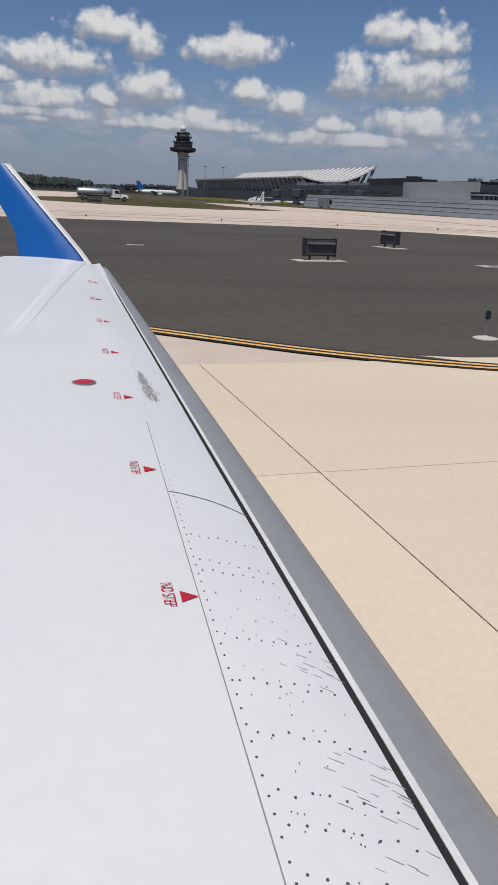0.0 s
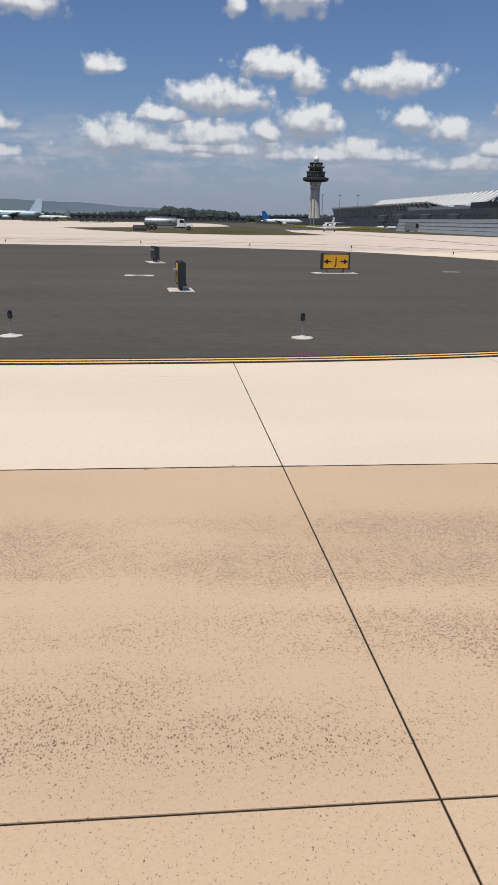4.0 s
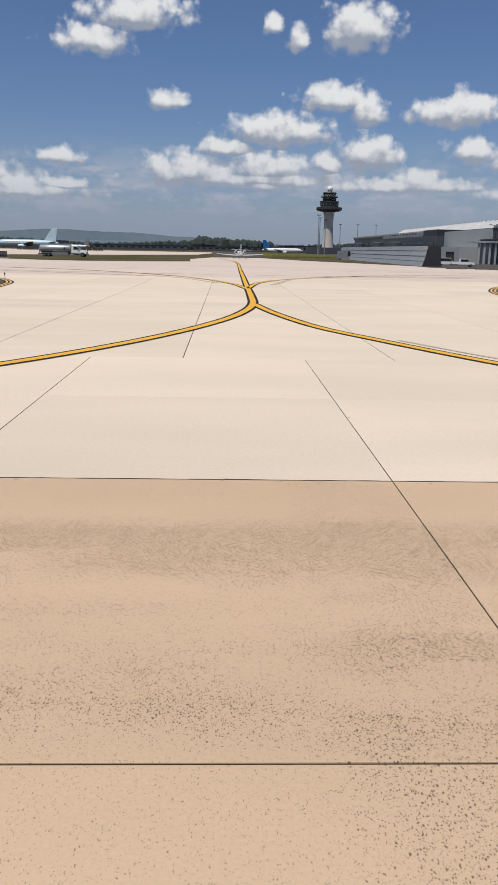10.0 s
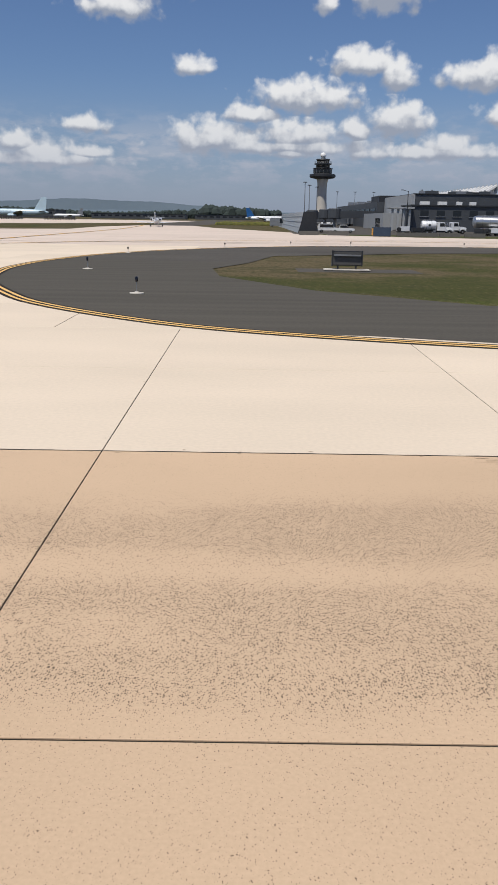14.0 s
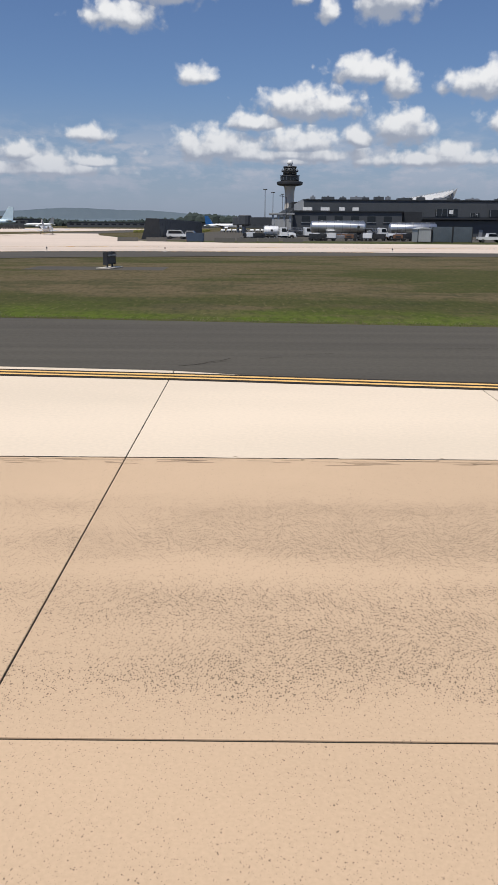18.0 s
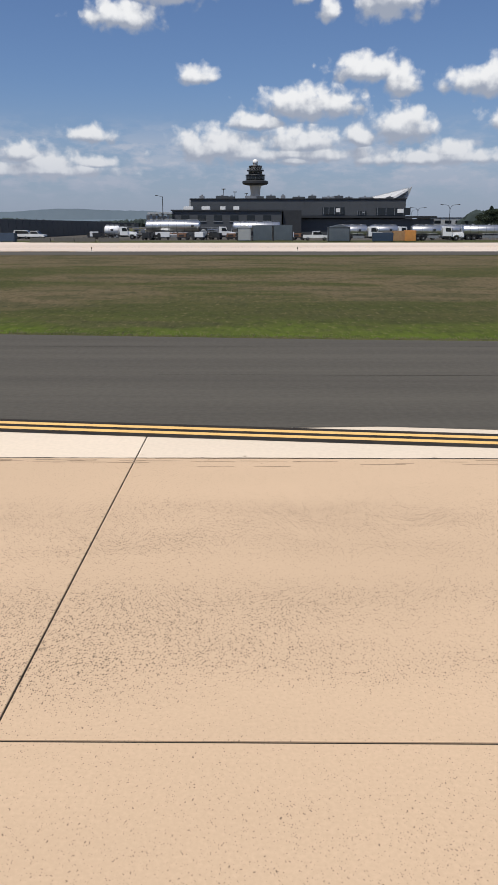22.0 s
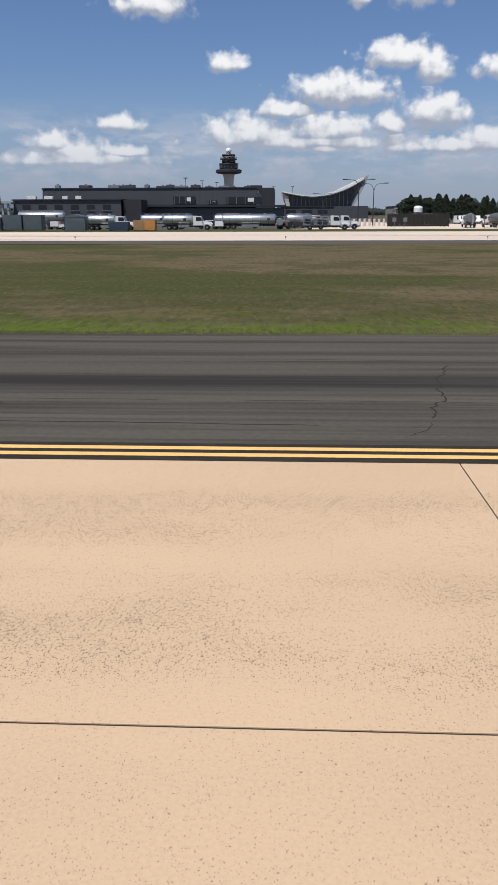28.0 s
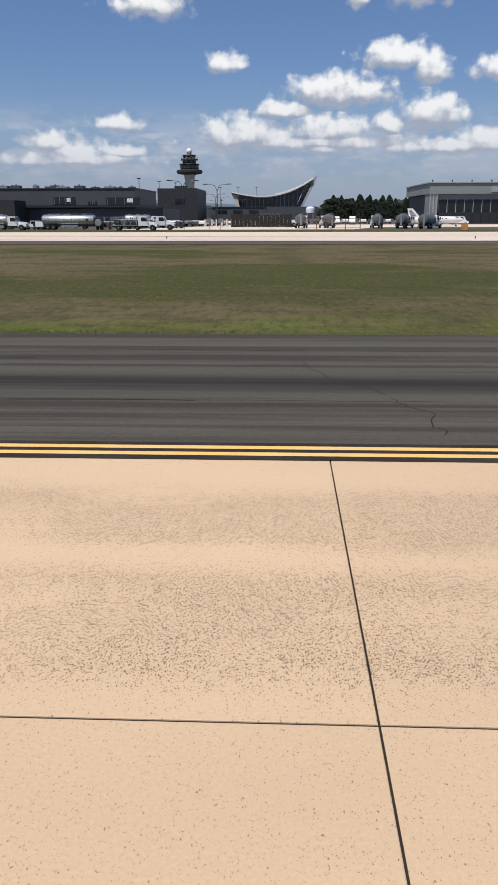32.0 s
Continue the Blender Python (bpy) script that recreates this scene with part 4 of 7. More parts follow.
def annex():
    t = thing("annex", "low dark grey building with small windows beside the concourse", "low building")
    b = box(bmesh.new(), 156.8, 189.5, 246.0, 261.4, 0, 7.2)
    part("body", b, CLADDING, t)
    b = box(bmesh.new(), 156.4, 189.9, 245.6, 261.6, 7.2, 7.6, 0.05)
    part("roof_edge", b, DARK_METAL, t)
    for k in range(6):
        b = box(bmesh.new(), 159.5 + 4.9 * k, 161.9 + 4.9 * k, 245.9, 246.2, 4.3, 6.0)
        w = part("window", b, GLASS, t)
        b = box(bmesh.new(), 159.3 + 4.9 * k, 162.1 + 4.9 * k, 245.75, 245.98, 4.1, 4.28)
        part("sill", b, GREY_METAL, w)
    for k, (x, w) in enumerate(((160, 2.8), (165.4, 2.6), (171, 1.6), (175, 1.8))):
        b = box(bmesh.new(), x, x + w, 249, 250.5, 7.6, 8.6, 0.06)
        part("roof_unit", b, WHITE_PAINT, t, "white roof unit")
    b = box(bmesh.new(), 190.0, 195.5, 247.0, 258.0, 0, 7.4, 0.05)
    part("stair_tower", b, DARK_METAL, t)
    for k in range(4):
        b = box(bmesh.new(), 150.5 + k * 1.7, 151.1 + k * 1.7, 243.5, 244.0, 0.0, 6.4)
        part("canopy_column", b, CLADDING_LIGHT, t)
    b = box(bmesh.new(), 149.8, 157.2, 243, 252, 6.3, 6.8, 0.05)
    part("canopy_roof", b, CLADDING_LIGHT, t)
    return t


annex()


def blast_fence():
    t = thing("blast_fence", "long grey corrugated jet blast fence", "blast fence")
    x0, y0, x1, y1 = 121.2, 186.0, 121.6, 328.0
    n = 24
    for i in range(n):
        b = bmesh.new()
        ya, yb = y0 + (y1 - y0) * i / n, y0 + (y1 - y0) * (i + 1) / n - 0.12
        xa = x0 + (x1 - x0) * i / n
        loft(b, [[(xa + dx, y, z) for dx, z in ((-1.5, 0.0), (-0.95, 1.6), (-0.55, 3.1), (-0.3, 4.6), (-0.2, 4.6), (-0.42, 3.1), (-0.8, 1.6), (-1.35, 0.0))] for y in (ya, yb)])
        part("panel", b, BLAST_GREY, t)
        # shade on the fence's rear face is put into the screen's dark colour
        b = loft(bmesh.new(), [[(xa + dx, y, z) for dx, z in ((2.5, 4.5), (2.6, 4.5), (2.9, 0.0), (2.8, 0.0))] for y in (ya, yb)])
        part("screen", b, DARK_METAL, t, "rear screen, its shade put into a dark colour")
        b = bmesh.new()
        tube(b, (xa + 2.7, ya + 0.2, 0), (xa - 0.3, ya + 0.2, 4.3), 0.12, seg=6)
        tube(b, (xa - 0.25, ya + 0.2, 4.4), (xa + 2.5, ya + 0.2, 4.4), 0.12, seg=6)
        tube(b, (xa - 1.2, ya + 0.2, 0.1), (xa + 2.5, ya + 0.2, 4.3), 0.10, seg=6)
        part("brace", b, DARK_METAL, t)
    for k in (1.2, 2.4, 3.6):
        b = tube(bmesh.new(), (x0 - 1.45 + k * 0.26, y0, k), (x1 - 1.45 + k * 0.26, y1, k), 0.06, seg=6)
        part("rail", b, BLAST_GREY, t)
    part("end_screen", prism(bmesh.new(), [(x0 - 1.5, 0), (x0 + 2.9, 0), (x0 + 2.6, 4.5), (x0 - 0.3, 4.6), (x0 - 0.95, 1.6)], y0 - 0.35, y0 - 0.15, "y"), DARK_METAL, t, "dark end screen")
    return t


blast_fence()

def jet_bridge(m):
    t = thing("jet_bridge", "dark grey passenger boarding bridge on wheeled legs", "jet bridge", m, "boarding bridges")
    part("tunnel", prism(bmesh.new(), [(-1.6, 3.6), (1.6, 3.6), (1.7, 6.3), (-1.7, 6.3)], -14, 8, "y"), CLADDING, t)
    part("rotunda", lathe(bmesh.new(), [(2.4, 3.2), (2.6, 3.6), (2.6, 6.8), (2.2, 7.1)], 14, (0, 9.5, 0)), CLADDING, t)
    part("cab", box(bmesh.new(), -2.0, 2.0, -17, -13.6, 3.4, 6.6, 0.15), CLADDING_LIGHT, t)
    part("column", tube(bmesh.new(), (0, 9.5, 0), (0, 9.5, 3.3), 0.6, seg=10), GREY_METAL, t)
    for s_ in (-1, 1):
        part("leg", box(bmesh.new(), s_ * 1.9 - 0.2, s_ * 1.9 + 0.2, -9.4, -9.0, 0.9, 5.6), GREY_METAL, t)
        part("wheel", tube(bmesh.new(), (s_ * 1.9 - 0.25, -9.2, 0.55), (s_ * 1.9 + 0.25, -9.2, 0.55), 0.55, seg=14), TYRE, t)
    return t


for k, (x, y, r) in enumerate(((151, 322, 95), (150, 352, 80), (147, 386, 100), (149, 420, 85))):
    jet_bridge(pose(x, y, 0, 0, 0, r))
w = thing("concourse_west_wing", "dark grey concourse wing with gates", "airport concourse")
part("body", box(bmesh.new(), 158, 186, 322, 470, 0, 9.8), CLADDING, w)
part("roof_plant", box(bmesh.new(), 160, 172, 330, 352, 9.8, 12.4, 0.1), DARK_METAL, w)
for k in range(9):
    part("window", box(bmesh.new(), 157.8, 158.05, 326 + 15 * k, 336 + 15 * k, 4.8, 7.4), GLASS, w)
    part("roof_unit", box(bmesh.new(), 160 + (k * 7) % 9, 164 + (k * 7) % 9, 360 + 11 * k, 365 + 11 * k, 9.8, 11.0 + (k % 3) * 0.5, 0.08), GREY_METAL, w)


def hangar():
    t = thing("hangar", "grey-green aircraft hangar with tall doors and a deep roof fascia", "hangar")
    x0, x1, y0, y1 = 320.0, 400.0, 281.0, 332.0
    part("fascia", box(bmesh.new(), x0 + 5.6, x1, y0 - 1.5, y1, 9.6, 13.0), HANGAR_GREY, t, "deep grey-green roof fascia")
    part("roof_edge", box(bmesh.new(), x0 + 5.2, x1, y0 - 1.9, y1, 13.0, 13.4, 0.08), CLADDING_LIGHT, t)
    # inner shade of the hangar is put into this wall's dark colour
    part("back_wall", box(bmesh.new(), x0 + 7, x1, y0 + 6, y1, 0, 9.6), DARK_METAL, t, "interior wall, shade put into its dark colour")
    part("corner_wall", box(bmesh.new(), x0 + 5.8, x0 + 8.6, y0 - 1.2, y0 + 8, 0, 9.6), HANGAR_GREY, t)
    part("upper_band", box(bmesh.new(), x0 + 8.6, x1, y0 - 0.6, y0 + 0.4, 7.8, 9.6), HANGAR_GREY, t)
    for k in range(3):
        part("pilaster", box(bmesh.new(), x0 + 5.8 + k * 1.1, x0 + 6.2 + k * 1.1, y0 - 1.45, y0 - 1.2, 0, 9.6), CLADDING_LIGHT, t)
    for k in range(22):
        xa = x0 + 9.0 + k * 2.9
        d = part("door_leaf", box(bmesh.new(), xa, xa + 2.78, y0 - 0.3, y0 - 0.05, 0, 7.8), DARK_METAL, t)
        part("pane", box(bmesh.new(), xa + 0.35, xa + 2.4, y0 - 0.36, y0 - 0.29, 3.8, 7.3), GLASS, d)
        part("mullion", box(bmesh.new(), xa - 0.1, xa + 0.1, y0 - 0.46, y0 - 0.28, 3.6, 7.8), CLADDING_LIGHT, d)
    part("sign_panel", box(bmesh.new(), x0 + 26, x0 + 30.5, y0 - 1.72, y0 - 1.5, 10.2, 12.0, 0.03), CLADDING_LIGHT, t)
    for k in range(7):
        part("roof_lamp", tube(bmesh.new(), (x0 + 6.5 + 6.5 * k, y0 - 1, 13.4), (x0 + 6.5 + 6.5 * k, y0 - 1, 14.1), 0.16, 0.25, 8), DARK_METAL, t)
    return t


hangar()

# far hills and woods
def ridge(name, y, x0, x1, base, heights, mat, label, seed, rough):
    rnd = random.Random(seed)
    bm = bmesh.new()
    n = 160
    rows = []
    for i in range(n + 1):
        x = x0 + (x1 - x0) * i / n
        u = i / n * (len(heights) - 1)
        k = min(int(u), len(heights) - 2)
        hgt = heights[k] + (heights[k + 1] - heights[k]) * (0.5 - 0.5 * math.cos(math.pi * (u - k)))
        hgt = max(1.0, hgt + rnd.uniform(-rough, rough))
        rows.append([bm.verts.new((x, y - 60, base)), bm.verts.new((x, y, hgt)), bm.verts.new((x, y + 160, base))])
    for a, b in zip(rows, rows[1:]):
        for k in range(2):
            bm.faces.new((a[k], b[k], b[k + 1], a[k + 1]))
    return single(name, bm, mat, label, "hills", kind="structure", smooth=False)


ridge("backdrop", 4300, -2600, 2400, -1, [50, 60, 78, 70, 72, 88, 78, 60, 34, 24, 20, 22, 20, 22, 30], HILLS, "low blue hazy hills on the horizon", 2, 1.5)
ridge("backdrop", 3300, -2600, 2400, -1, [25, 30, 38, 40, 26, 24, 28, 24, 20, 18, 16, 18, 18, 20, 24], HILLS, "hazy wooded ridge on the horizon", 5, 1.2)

# ---- vehicles ----
def wheel(parent, x, y, r=0.5, w=0.3):
    """A wheel whose axle runs along y."""
    t = part("wheel", lathe(bmesh.new(), [(r * 0.62, -w / 2), (r * 0.93, -w / 2), (r, -w / 3), (r, w / 3), (r * 0.93, w / 2), (r * 0.62, w / 2)], 18, (x, y, r), "y"), TYRE, parent, smooth=True)
    part("rim", lathe(bmesh.new(), [(r * 0.2, -w / 2 - 0.01), (r * 0.6, -w / 2 + 0.03), (r * 0.6, w / 2 - 0.03), (r * 0.2, w / 2 + 0.01)], 14, (x, y, r), "y"), GREY_METAL, t)


def truck_cab(t, x, mat=None):
    """A bonneted cab that faces +x, its rear at x; 3.9 m long."""
    mat = mat or BODY_WHITE
    part("cab", prism(bmesh.new(), [(x, 0.9), (x + 1.9, 0.9), (x + 1.95, 1.75), (x + 1.55, 2.75), (x + 0.1, 2.8), (x, 2.6)], -1.1, 1.1, "y"), mat, t, "white truck cab")
    part("bonnet", prism(bmesh.new(), [(x + 1.9, 0.75), (x + 3.7, 0.75), (x + 3.8, 1.3), (x + 3.5, 1.6), (x + 1.93, 1.78)], -0.85, 0.85, "y"), mat, t)
    part("windscreen", prism(bmesh.new(), [(x + 1.63, 2.62), (x + 1.97, 1.83), (x + 2.0, 1.83), (x + 1.67, 2.64)], -0.98, 0.98, "y"), GLASS, t)
    for s in (-1, 1):
        part("side_window", prism(bmesh.new(), [(x + 0.55, 1.8), (x + 1.75, 1.8), (x + 1.48, 2.55), (x + 0.55, 2.55)], s * 1.1 - 0.015, s * 1.1 + 0.015, "y"), GLASS, t)
        part("fender", prism(bmesh.new(), [(x + 2.1, 0.7), (x + 2.25, 1.12), (x + 2.7, 1.28), (x + 3.3, 1.2), (x + 3.6, 0.8), (x + 3.45, 0.78), (x + 3.2, 1.05), (x + 2.7, 1.13), (x + 2.35, 1.0), (x + 2.25, 0.68)], s * 0.95 - 0.22, s * 0.95 + 0.22, "y"), mat, t)
        part("headlight", box(bmesh.new(), x + 3.66, x + 3.8, s * 0.62 - 0.16, s * 0.62 + 0.16, 1.0, 1.22, 0.03), GREY_METAL, t)
        part("mirror", box(bmesh.new(), x + 1.7, x + 1.82, s * 1.35 - 0.1, s * 1.35 + 0.1, 1.9, 2.5, 0.03), DARK_METAL, t)
        wheel(t, x + 2.8, s * 0.95, 0.52, 0.32)
    part("bumper", box(bmesh.new(), x + 3.7, x + 3.95, -1.1, 1.1, 0.5, 0.85, 0.05), GREY_METAL, t)
    part("step", box(bmesh.new(), x + 0.3, x + 1.5, -1.15, 1.15, 0.5, 0.62, 0.02), DARK_METAL, t)


def tank_body(t, x0, x1, r, z, mat, label):
    tank = part("tank", lathe(bmesh.new(), [(r * 0.55, x0), (r * 0.88, x0 + 0.12), (r, x0 + 0.32), (r, x1 - 0.32), (r * 0.88, x1 - 0.12), (r * 0.55, x1)], 28, (0, 0, z), "x", (1.06, 0.94)), mat, t, label, True)
    n = max(3, int((x1 - x0) / 1.6))
    for k in range(1, n):
        x = x0 + (x1 - x0) * k / n
        part("tank_band", lathe(bmesh.new(), [(r + 0.012, x - 0.04), (r + 0.018, x - 0.03), (r + 0.018, x + 0.03), (r + 0.012, x + 0.04)], 28, (0, 0, z), "x", (1.06, 0.94)), GREY_METAL, tank)
    for k in range(3):
        x = x0 + (x1 - x0) * (k + 0.7) / 3.4
        part("hatch", lathe(bmesh.new(), [(0.3, 0), (0.3, 0.12), (0.24, 0.17)], 12, (x, 0, z + r * 0.93)), GREY_METAL, tank)
    part("walkway_rail", tube(bmesh.new(), (x0 + 0.4, -0.45, z + r + 0.12), (x1 - 0.4, -0.45, z + r + 0.12), 0.03, seg=5), GREY_METAL, tank)
    part("emblem", box(bmesh.new(), x1 - 1.9, x1 - 1.35, -r * 1.06 - 0.02, -r * 0.98, z - 0.18, z + 0.28), DARK_METAL, tank)
    return tank


def tank_truck(m, tank_len=6.2, mat=None, label="silver aviation fuel tank truck with a white cab, parked", group="fuel trucks"):
    """Cab towards +x; its middle over the origin."""
    t = thing("tank_truck", label, "fuel truck", m, group)
    x0 = -(tank_len + 3.9) / 2
    part("chassis", box(bmesh.new(), x0 + 0.1, x0 + tank_len + 3.2, -0.45, 0.45, 0.62, 0.88, 0.03), DARK_METAL, t)
    tank_body(t, x0, x0 + tank_len, 1.08, 2.02, mat or STEEL, "ribbed polished tank")
    for s in (-1, 1):
        wheel(t, x0 + 1.3, s * 0.95)
        wheel(t, x0 + 2.45, s * 0.95)
        part("side_locker", box(bmesh.new(), x0 + 3.2, x0 + tank_len - 0.7, s * 0.98 - 0.2, s * 0.98 + 0.2, 0.5, 1.05, 0.03), GREY_METAL, t)
        part("mudguard", prism(bmesh.new(), [(x0 + 0.6, 0.75), (x0 + 0.8, 1.12), (x0 + 2.95, 1.12), (x0 + 3.1, 0.75), (x0 + 3.0, 0.75), (x0 + 2.85, 1.05), (x0 + 0.9, 1.05), (x0 + 0.7, 0.75)], s * 0.98 - 0.2, s * 0.98 + 0.2, "y"), DARK_METAL, t)
    part("ladder", box(bmesh.new(), x0 - 0.12, x0 - 0.04, -0.5, -0.1, 0.7, 3.0), GREY_METAL, t)
    part("rear_bumper", box(bmesh.new(), x0 - 0.25, x0 + 0.1, -1.1, 1.1, 0.5, 0.72, 0.02), DARK_METAL, t)
    truck_cab(t, x0 + tank_len + 0.12)
    return t


def tank_trailer(m, length=11.5, label="long polished steel fuel tank semi-trailer on landing legs", r=1.15, z=2.0, mat=None):
    t = thing("tank_trailer", label, "tank trailer", m, "fuel trucks")
    x0 = -length / 2
    part("chassis", box(bmesh.new(), x0 + 0.4, x0 + length - 0.3, -0.5, 0.5, 0.68, 0.95, 0.03), DARK_METAL, t)
    tank_body(t, x0, x0 + length, r, z, mat or STEEL, "long polished tank")
    for s in (-1, 1):
        for k in (0.9, 2.1):
            wheel(t, x0 + k + 0.4, s * 0.95)
        part("landing_leg", box(bmesh.new(), x0 + length - 3.0, x0 + length - 2.82, s * 0.8 - 0.09, s * 0.8 + 0.09, 0, 0.8), GREY_METAL, t)
    part("hose_locker", box(bmesh.new(), x0 + 4.2, x0 + length - 3.6, -1.15, -0.75, 0.5, 1.0, 0.03), GREY_METAL, t)
    part("pump_frame", box(bmesh.new(), x0 + length + 0.1, x0 + length + 1.5, -1.0, 1.0, 0.5, 2.6, 0.05), DARK_METAL, t)
    part("hose_reel", lathe(bmesh.new(), [(0.7, -0.25), (0.75, -0.2), (0.4, -0.15), (0.4, 0.15), (0.75, 0.2), (0.7, 0.25)], 16, (x0 + length + 0.8, -1.15, 1.5), "y"), GREY_METAL, t)
    for k in (0.3, 1.3):
        part("pump_foot", box(bmesh.new(), x0 + length + k - 0.1, x0 + length + k + 0.1, -0.9, 0.9, 0, 0.55), DARK_METAL, t)
    return t


def hydrant_truck(m):
    t = thing("hydrant_truck", "white service truck with an open pipe-and-reel body", "service truck", m, "fuel trucks")
    x0 = -4.6
    part("chassis", box(bmesh.new(), x0, x0 + 8.6, -0.45, 0.45, 0.62, 0.88, 0.03), DARK_METAL, t)
    part("bed", box(bmesh.new(), x0, x0 + 5.3, -1.15, 1.15, 0.88, 1.02, 0.03), GREY_METAL, t)
    for k in range(5):
        for s in (-1, 1):
            part("frame_post", box(bmesh.new(), x0 + 0.1 + 1.25 * k, x0 + 0.2 + 1.25 * k, s * 1.1 - 0.05, s * 1.1 + 0.05, 1.0, 2.6), GREY_METAL, t)
    for s in (-1, 1):
        for z in (1.7, 2.6):
            part("frame_rail", box(bmesh.new(), x0 + 0.1, x0 + 5.2, s * 1.1 - 0.04, s * 1.1 + 0.04, z - 0.05, z + 0.05), GREY_METAL, t)
        part("valve_box", box(bmesh.new(), x0 + 3.3, x0 + 4.9, s * 0.95 - 0.15, s * 0.95 + 0.15, 1.0, 1.6, 0.04), DARK_METAL, t)
        part("pipe", tube(bmesh.new(), (x0 + 0.2, s * 0.9, 2.2), (x0 + 5.1, s * 0.9, 2.05), 0.11, seg=8), STEEL, t)
        wheel(t, x0 + 1.4, s * 0.95)
    for k in range(3):
        part("hose_reel", lathe(bmesh.new(), [(0.55, -0.7), (0.58, -0.66), (0.3, -0.6), (0.3, 0.6), (0.58, 0.66), (0.55, 0.7)], 14, (x0 + 1.0 + 1.5 * k, 0, 1.65), "y"), GREY_METAL if k % 2 else DARK_METAL, t)
    part("lift_platform", box(bmesh.new(), x0 + 0.4, x0 + 4.2, -0.7, 0.7, 2.62, 2.72, 0.02), GREY_METAL, t)
    truck_cab(t, x0 + 5.5)
    return t


def car(m, kind_name, label, length=4.9, height=1.75, mat=None, bed=False, group="parked vehicles"):
    """A van, off-roader or pick-up that faces +x."""
    t = thing(kind_name, label, "car" if kind_name != "van" else "van", m, group)
    a = -length / 2
    if bed:
        outline = [(a, 0.55), (length / 2, 0.55), (length / 2 - 0.05, 1.0), (length / 2 - 1.25, 1.12), (length / 2 - 1.95, height), (length / 2 - 3.4, height), (length / 2 - 3.55, 1.15), (a, 1.15)]
    elif kind_name == "van":
        outline = [(a, 0.4), (length / 2, 0.4), (length / 2 - 0.02, 1.0), (length / 2 - 0.75, 1.25), (length / 2 - 1.5, height), (a + 0.1, height), (a, height - 0.2)]
    else:
        outline = [(a, 0.5), (length / 2, 0.5), (length / 2 - 0.05, 0.98), (length / 2 - 1.2, 1.12), (length / 2 - 1.9, height), (a + 0.35, height), (a, 1.15)]
    part("body", prism(bmesh.new(), outline, -0.92, 0.92, "y"), mat or BODY_WHITE, t)
    zs = 1.18 if kind_name != "van" else 1.35
    back = (length / 2 - 3.35) if bed else (a + 0.5 if kind_name != "van" else length / 2 - 2.6)
    for s in (-1, 1):
        part("side_window", prism(bmesh.new(), [(back, zs), (length / 2 - 1.35, zs), (length / 2 - 1.85, height - 0.12), (back, height - 0.12)], s * 0.92 - 0.012, s * 0.92 + 0.012, "y"), GLASS, t)
        for x in (a + 0.95, length / 2 - 0.95):
            wheel(t, x, s * 0.8, 0.36, 0.24)
    part("windscreen", prism(bmesh.new(), [(length / 2 - 1.27, zs + 0.0), (length / 2 - 1.82, height - 0.08), (length / 2 - 1.78, height - 0.06), (length / 2 - 1.22, zs + 0.02)], -0.8, 0.8, "y"), GLASS, t)
    part("bumper", box(bmesh.new(), length / 2 - 0.06, length / 2 + 0.08, -0.9, 0.9, 0.42, 0.66, 0.03), DARK_METAL, t)
    part("rear_bumper", box(bmesh.new(), a - 0.08, a + 0.06, -0.9, 0.9, 0.42, 0.66, 0.03), DARK_METAL, t)
    return t


first = tank_truck(pose(203.3, 166, 0))
for x, y, r in ((218.8, 168.5, 0),):
    copy_thing(first, pose(x, y, 0, 0, 0, r))
for x, y, r in ((275.5, 212, 10), (228, 184, 4), (244, 196, 12), (212, 181, 0)):
    copy_thing(first, pose(x, y, 0, 0, 0, r))
SATIN_TANK = material("satin_aluminium_tank", (0.42, 0.45, 0.45), 0.42, 0.75, second=(0.34, 0.37, 0.37), scale=0.7, fine=9.0, bump=0.03)
DULL_TANK = material("dull_aluminium_tank", (0.17, 0.185, 0.185), 0.45, 0.5, second=(0.12, 0.13, 0.13), scale=0.7, fine=9.0, bump=0.03)
dull = tank_truck(pose(281.2, 192, 0, 0, 0, 84), 6.2, DULL_TANK, "dull grey fuel tank truck parked in a yard")
for x, y, r in ((287.2, 193, 97), (298.6, 192, 88), (304.4, 187, 70), (309.2, 182, 62)):
    copy_thing(dull, pose(x, y, 0, 0, 0, r))
tank_truck(pose(27.4, 238, 0, 0, 0, -4) @ Matrix.Scale(1.14, 4), 8.2, SATIN_TANK, "dull grey fuel tank truck with a white cab")
tank_truck(pose(151.2, 186, 0), 3.4, BODY_WHITE, "short white tank truck parked beside the ramp")
tank_trailer(pose(231.2, 174, 0))
tank_trailer(pose(163.7, 180, 0), 12.0, "tall polished fuel tank semi-trailer with a bright top", 1.3, 2.9, STEEL)
tank_trailer(pose(182.0, 190, 0), 11.0, "polished fuel tank semi-trailer behind grey containers", 1.2, 2.7, STEEL)
for x, y in ((172.6, 186), (156.5, 199)):
    hydrant_truck(pose(x, y, 0, 0, 0, 6))
hydrant_truck(pose(247.0, 165, 0))
hydrant_truck(pose(249.5, 172, 0))
car(pose(194.4, 170, 0), "pickup", "white pick-up truck parked by a container", 5.4, 1.85, bed=True)
car(pose(222.2, 179, 0), "pickup", "white pick-up truck parked between tankers", 5.4, 1.85, bed=True)
car(pose(127.3, 193, 0), "suv", "white off-road car parked at the ramp edge", 5.2, 2.0)
car(pose(130.4, 190, 0, 0, 0, -8), "pickup", "white pick-up truck parked at the ramp edge", 5.4, 1.85, bed=True)
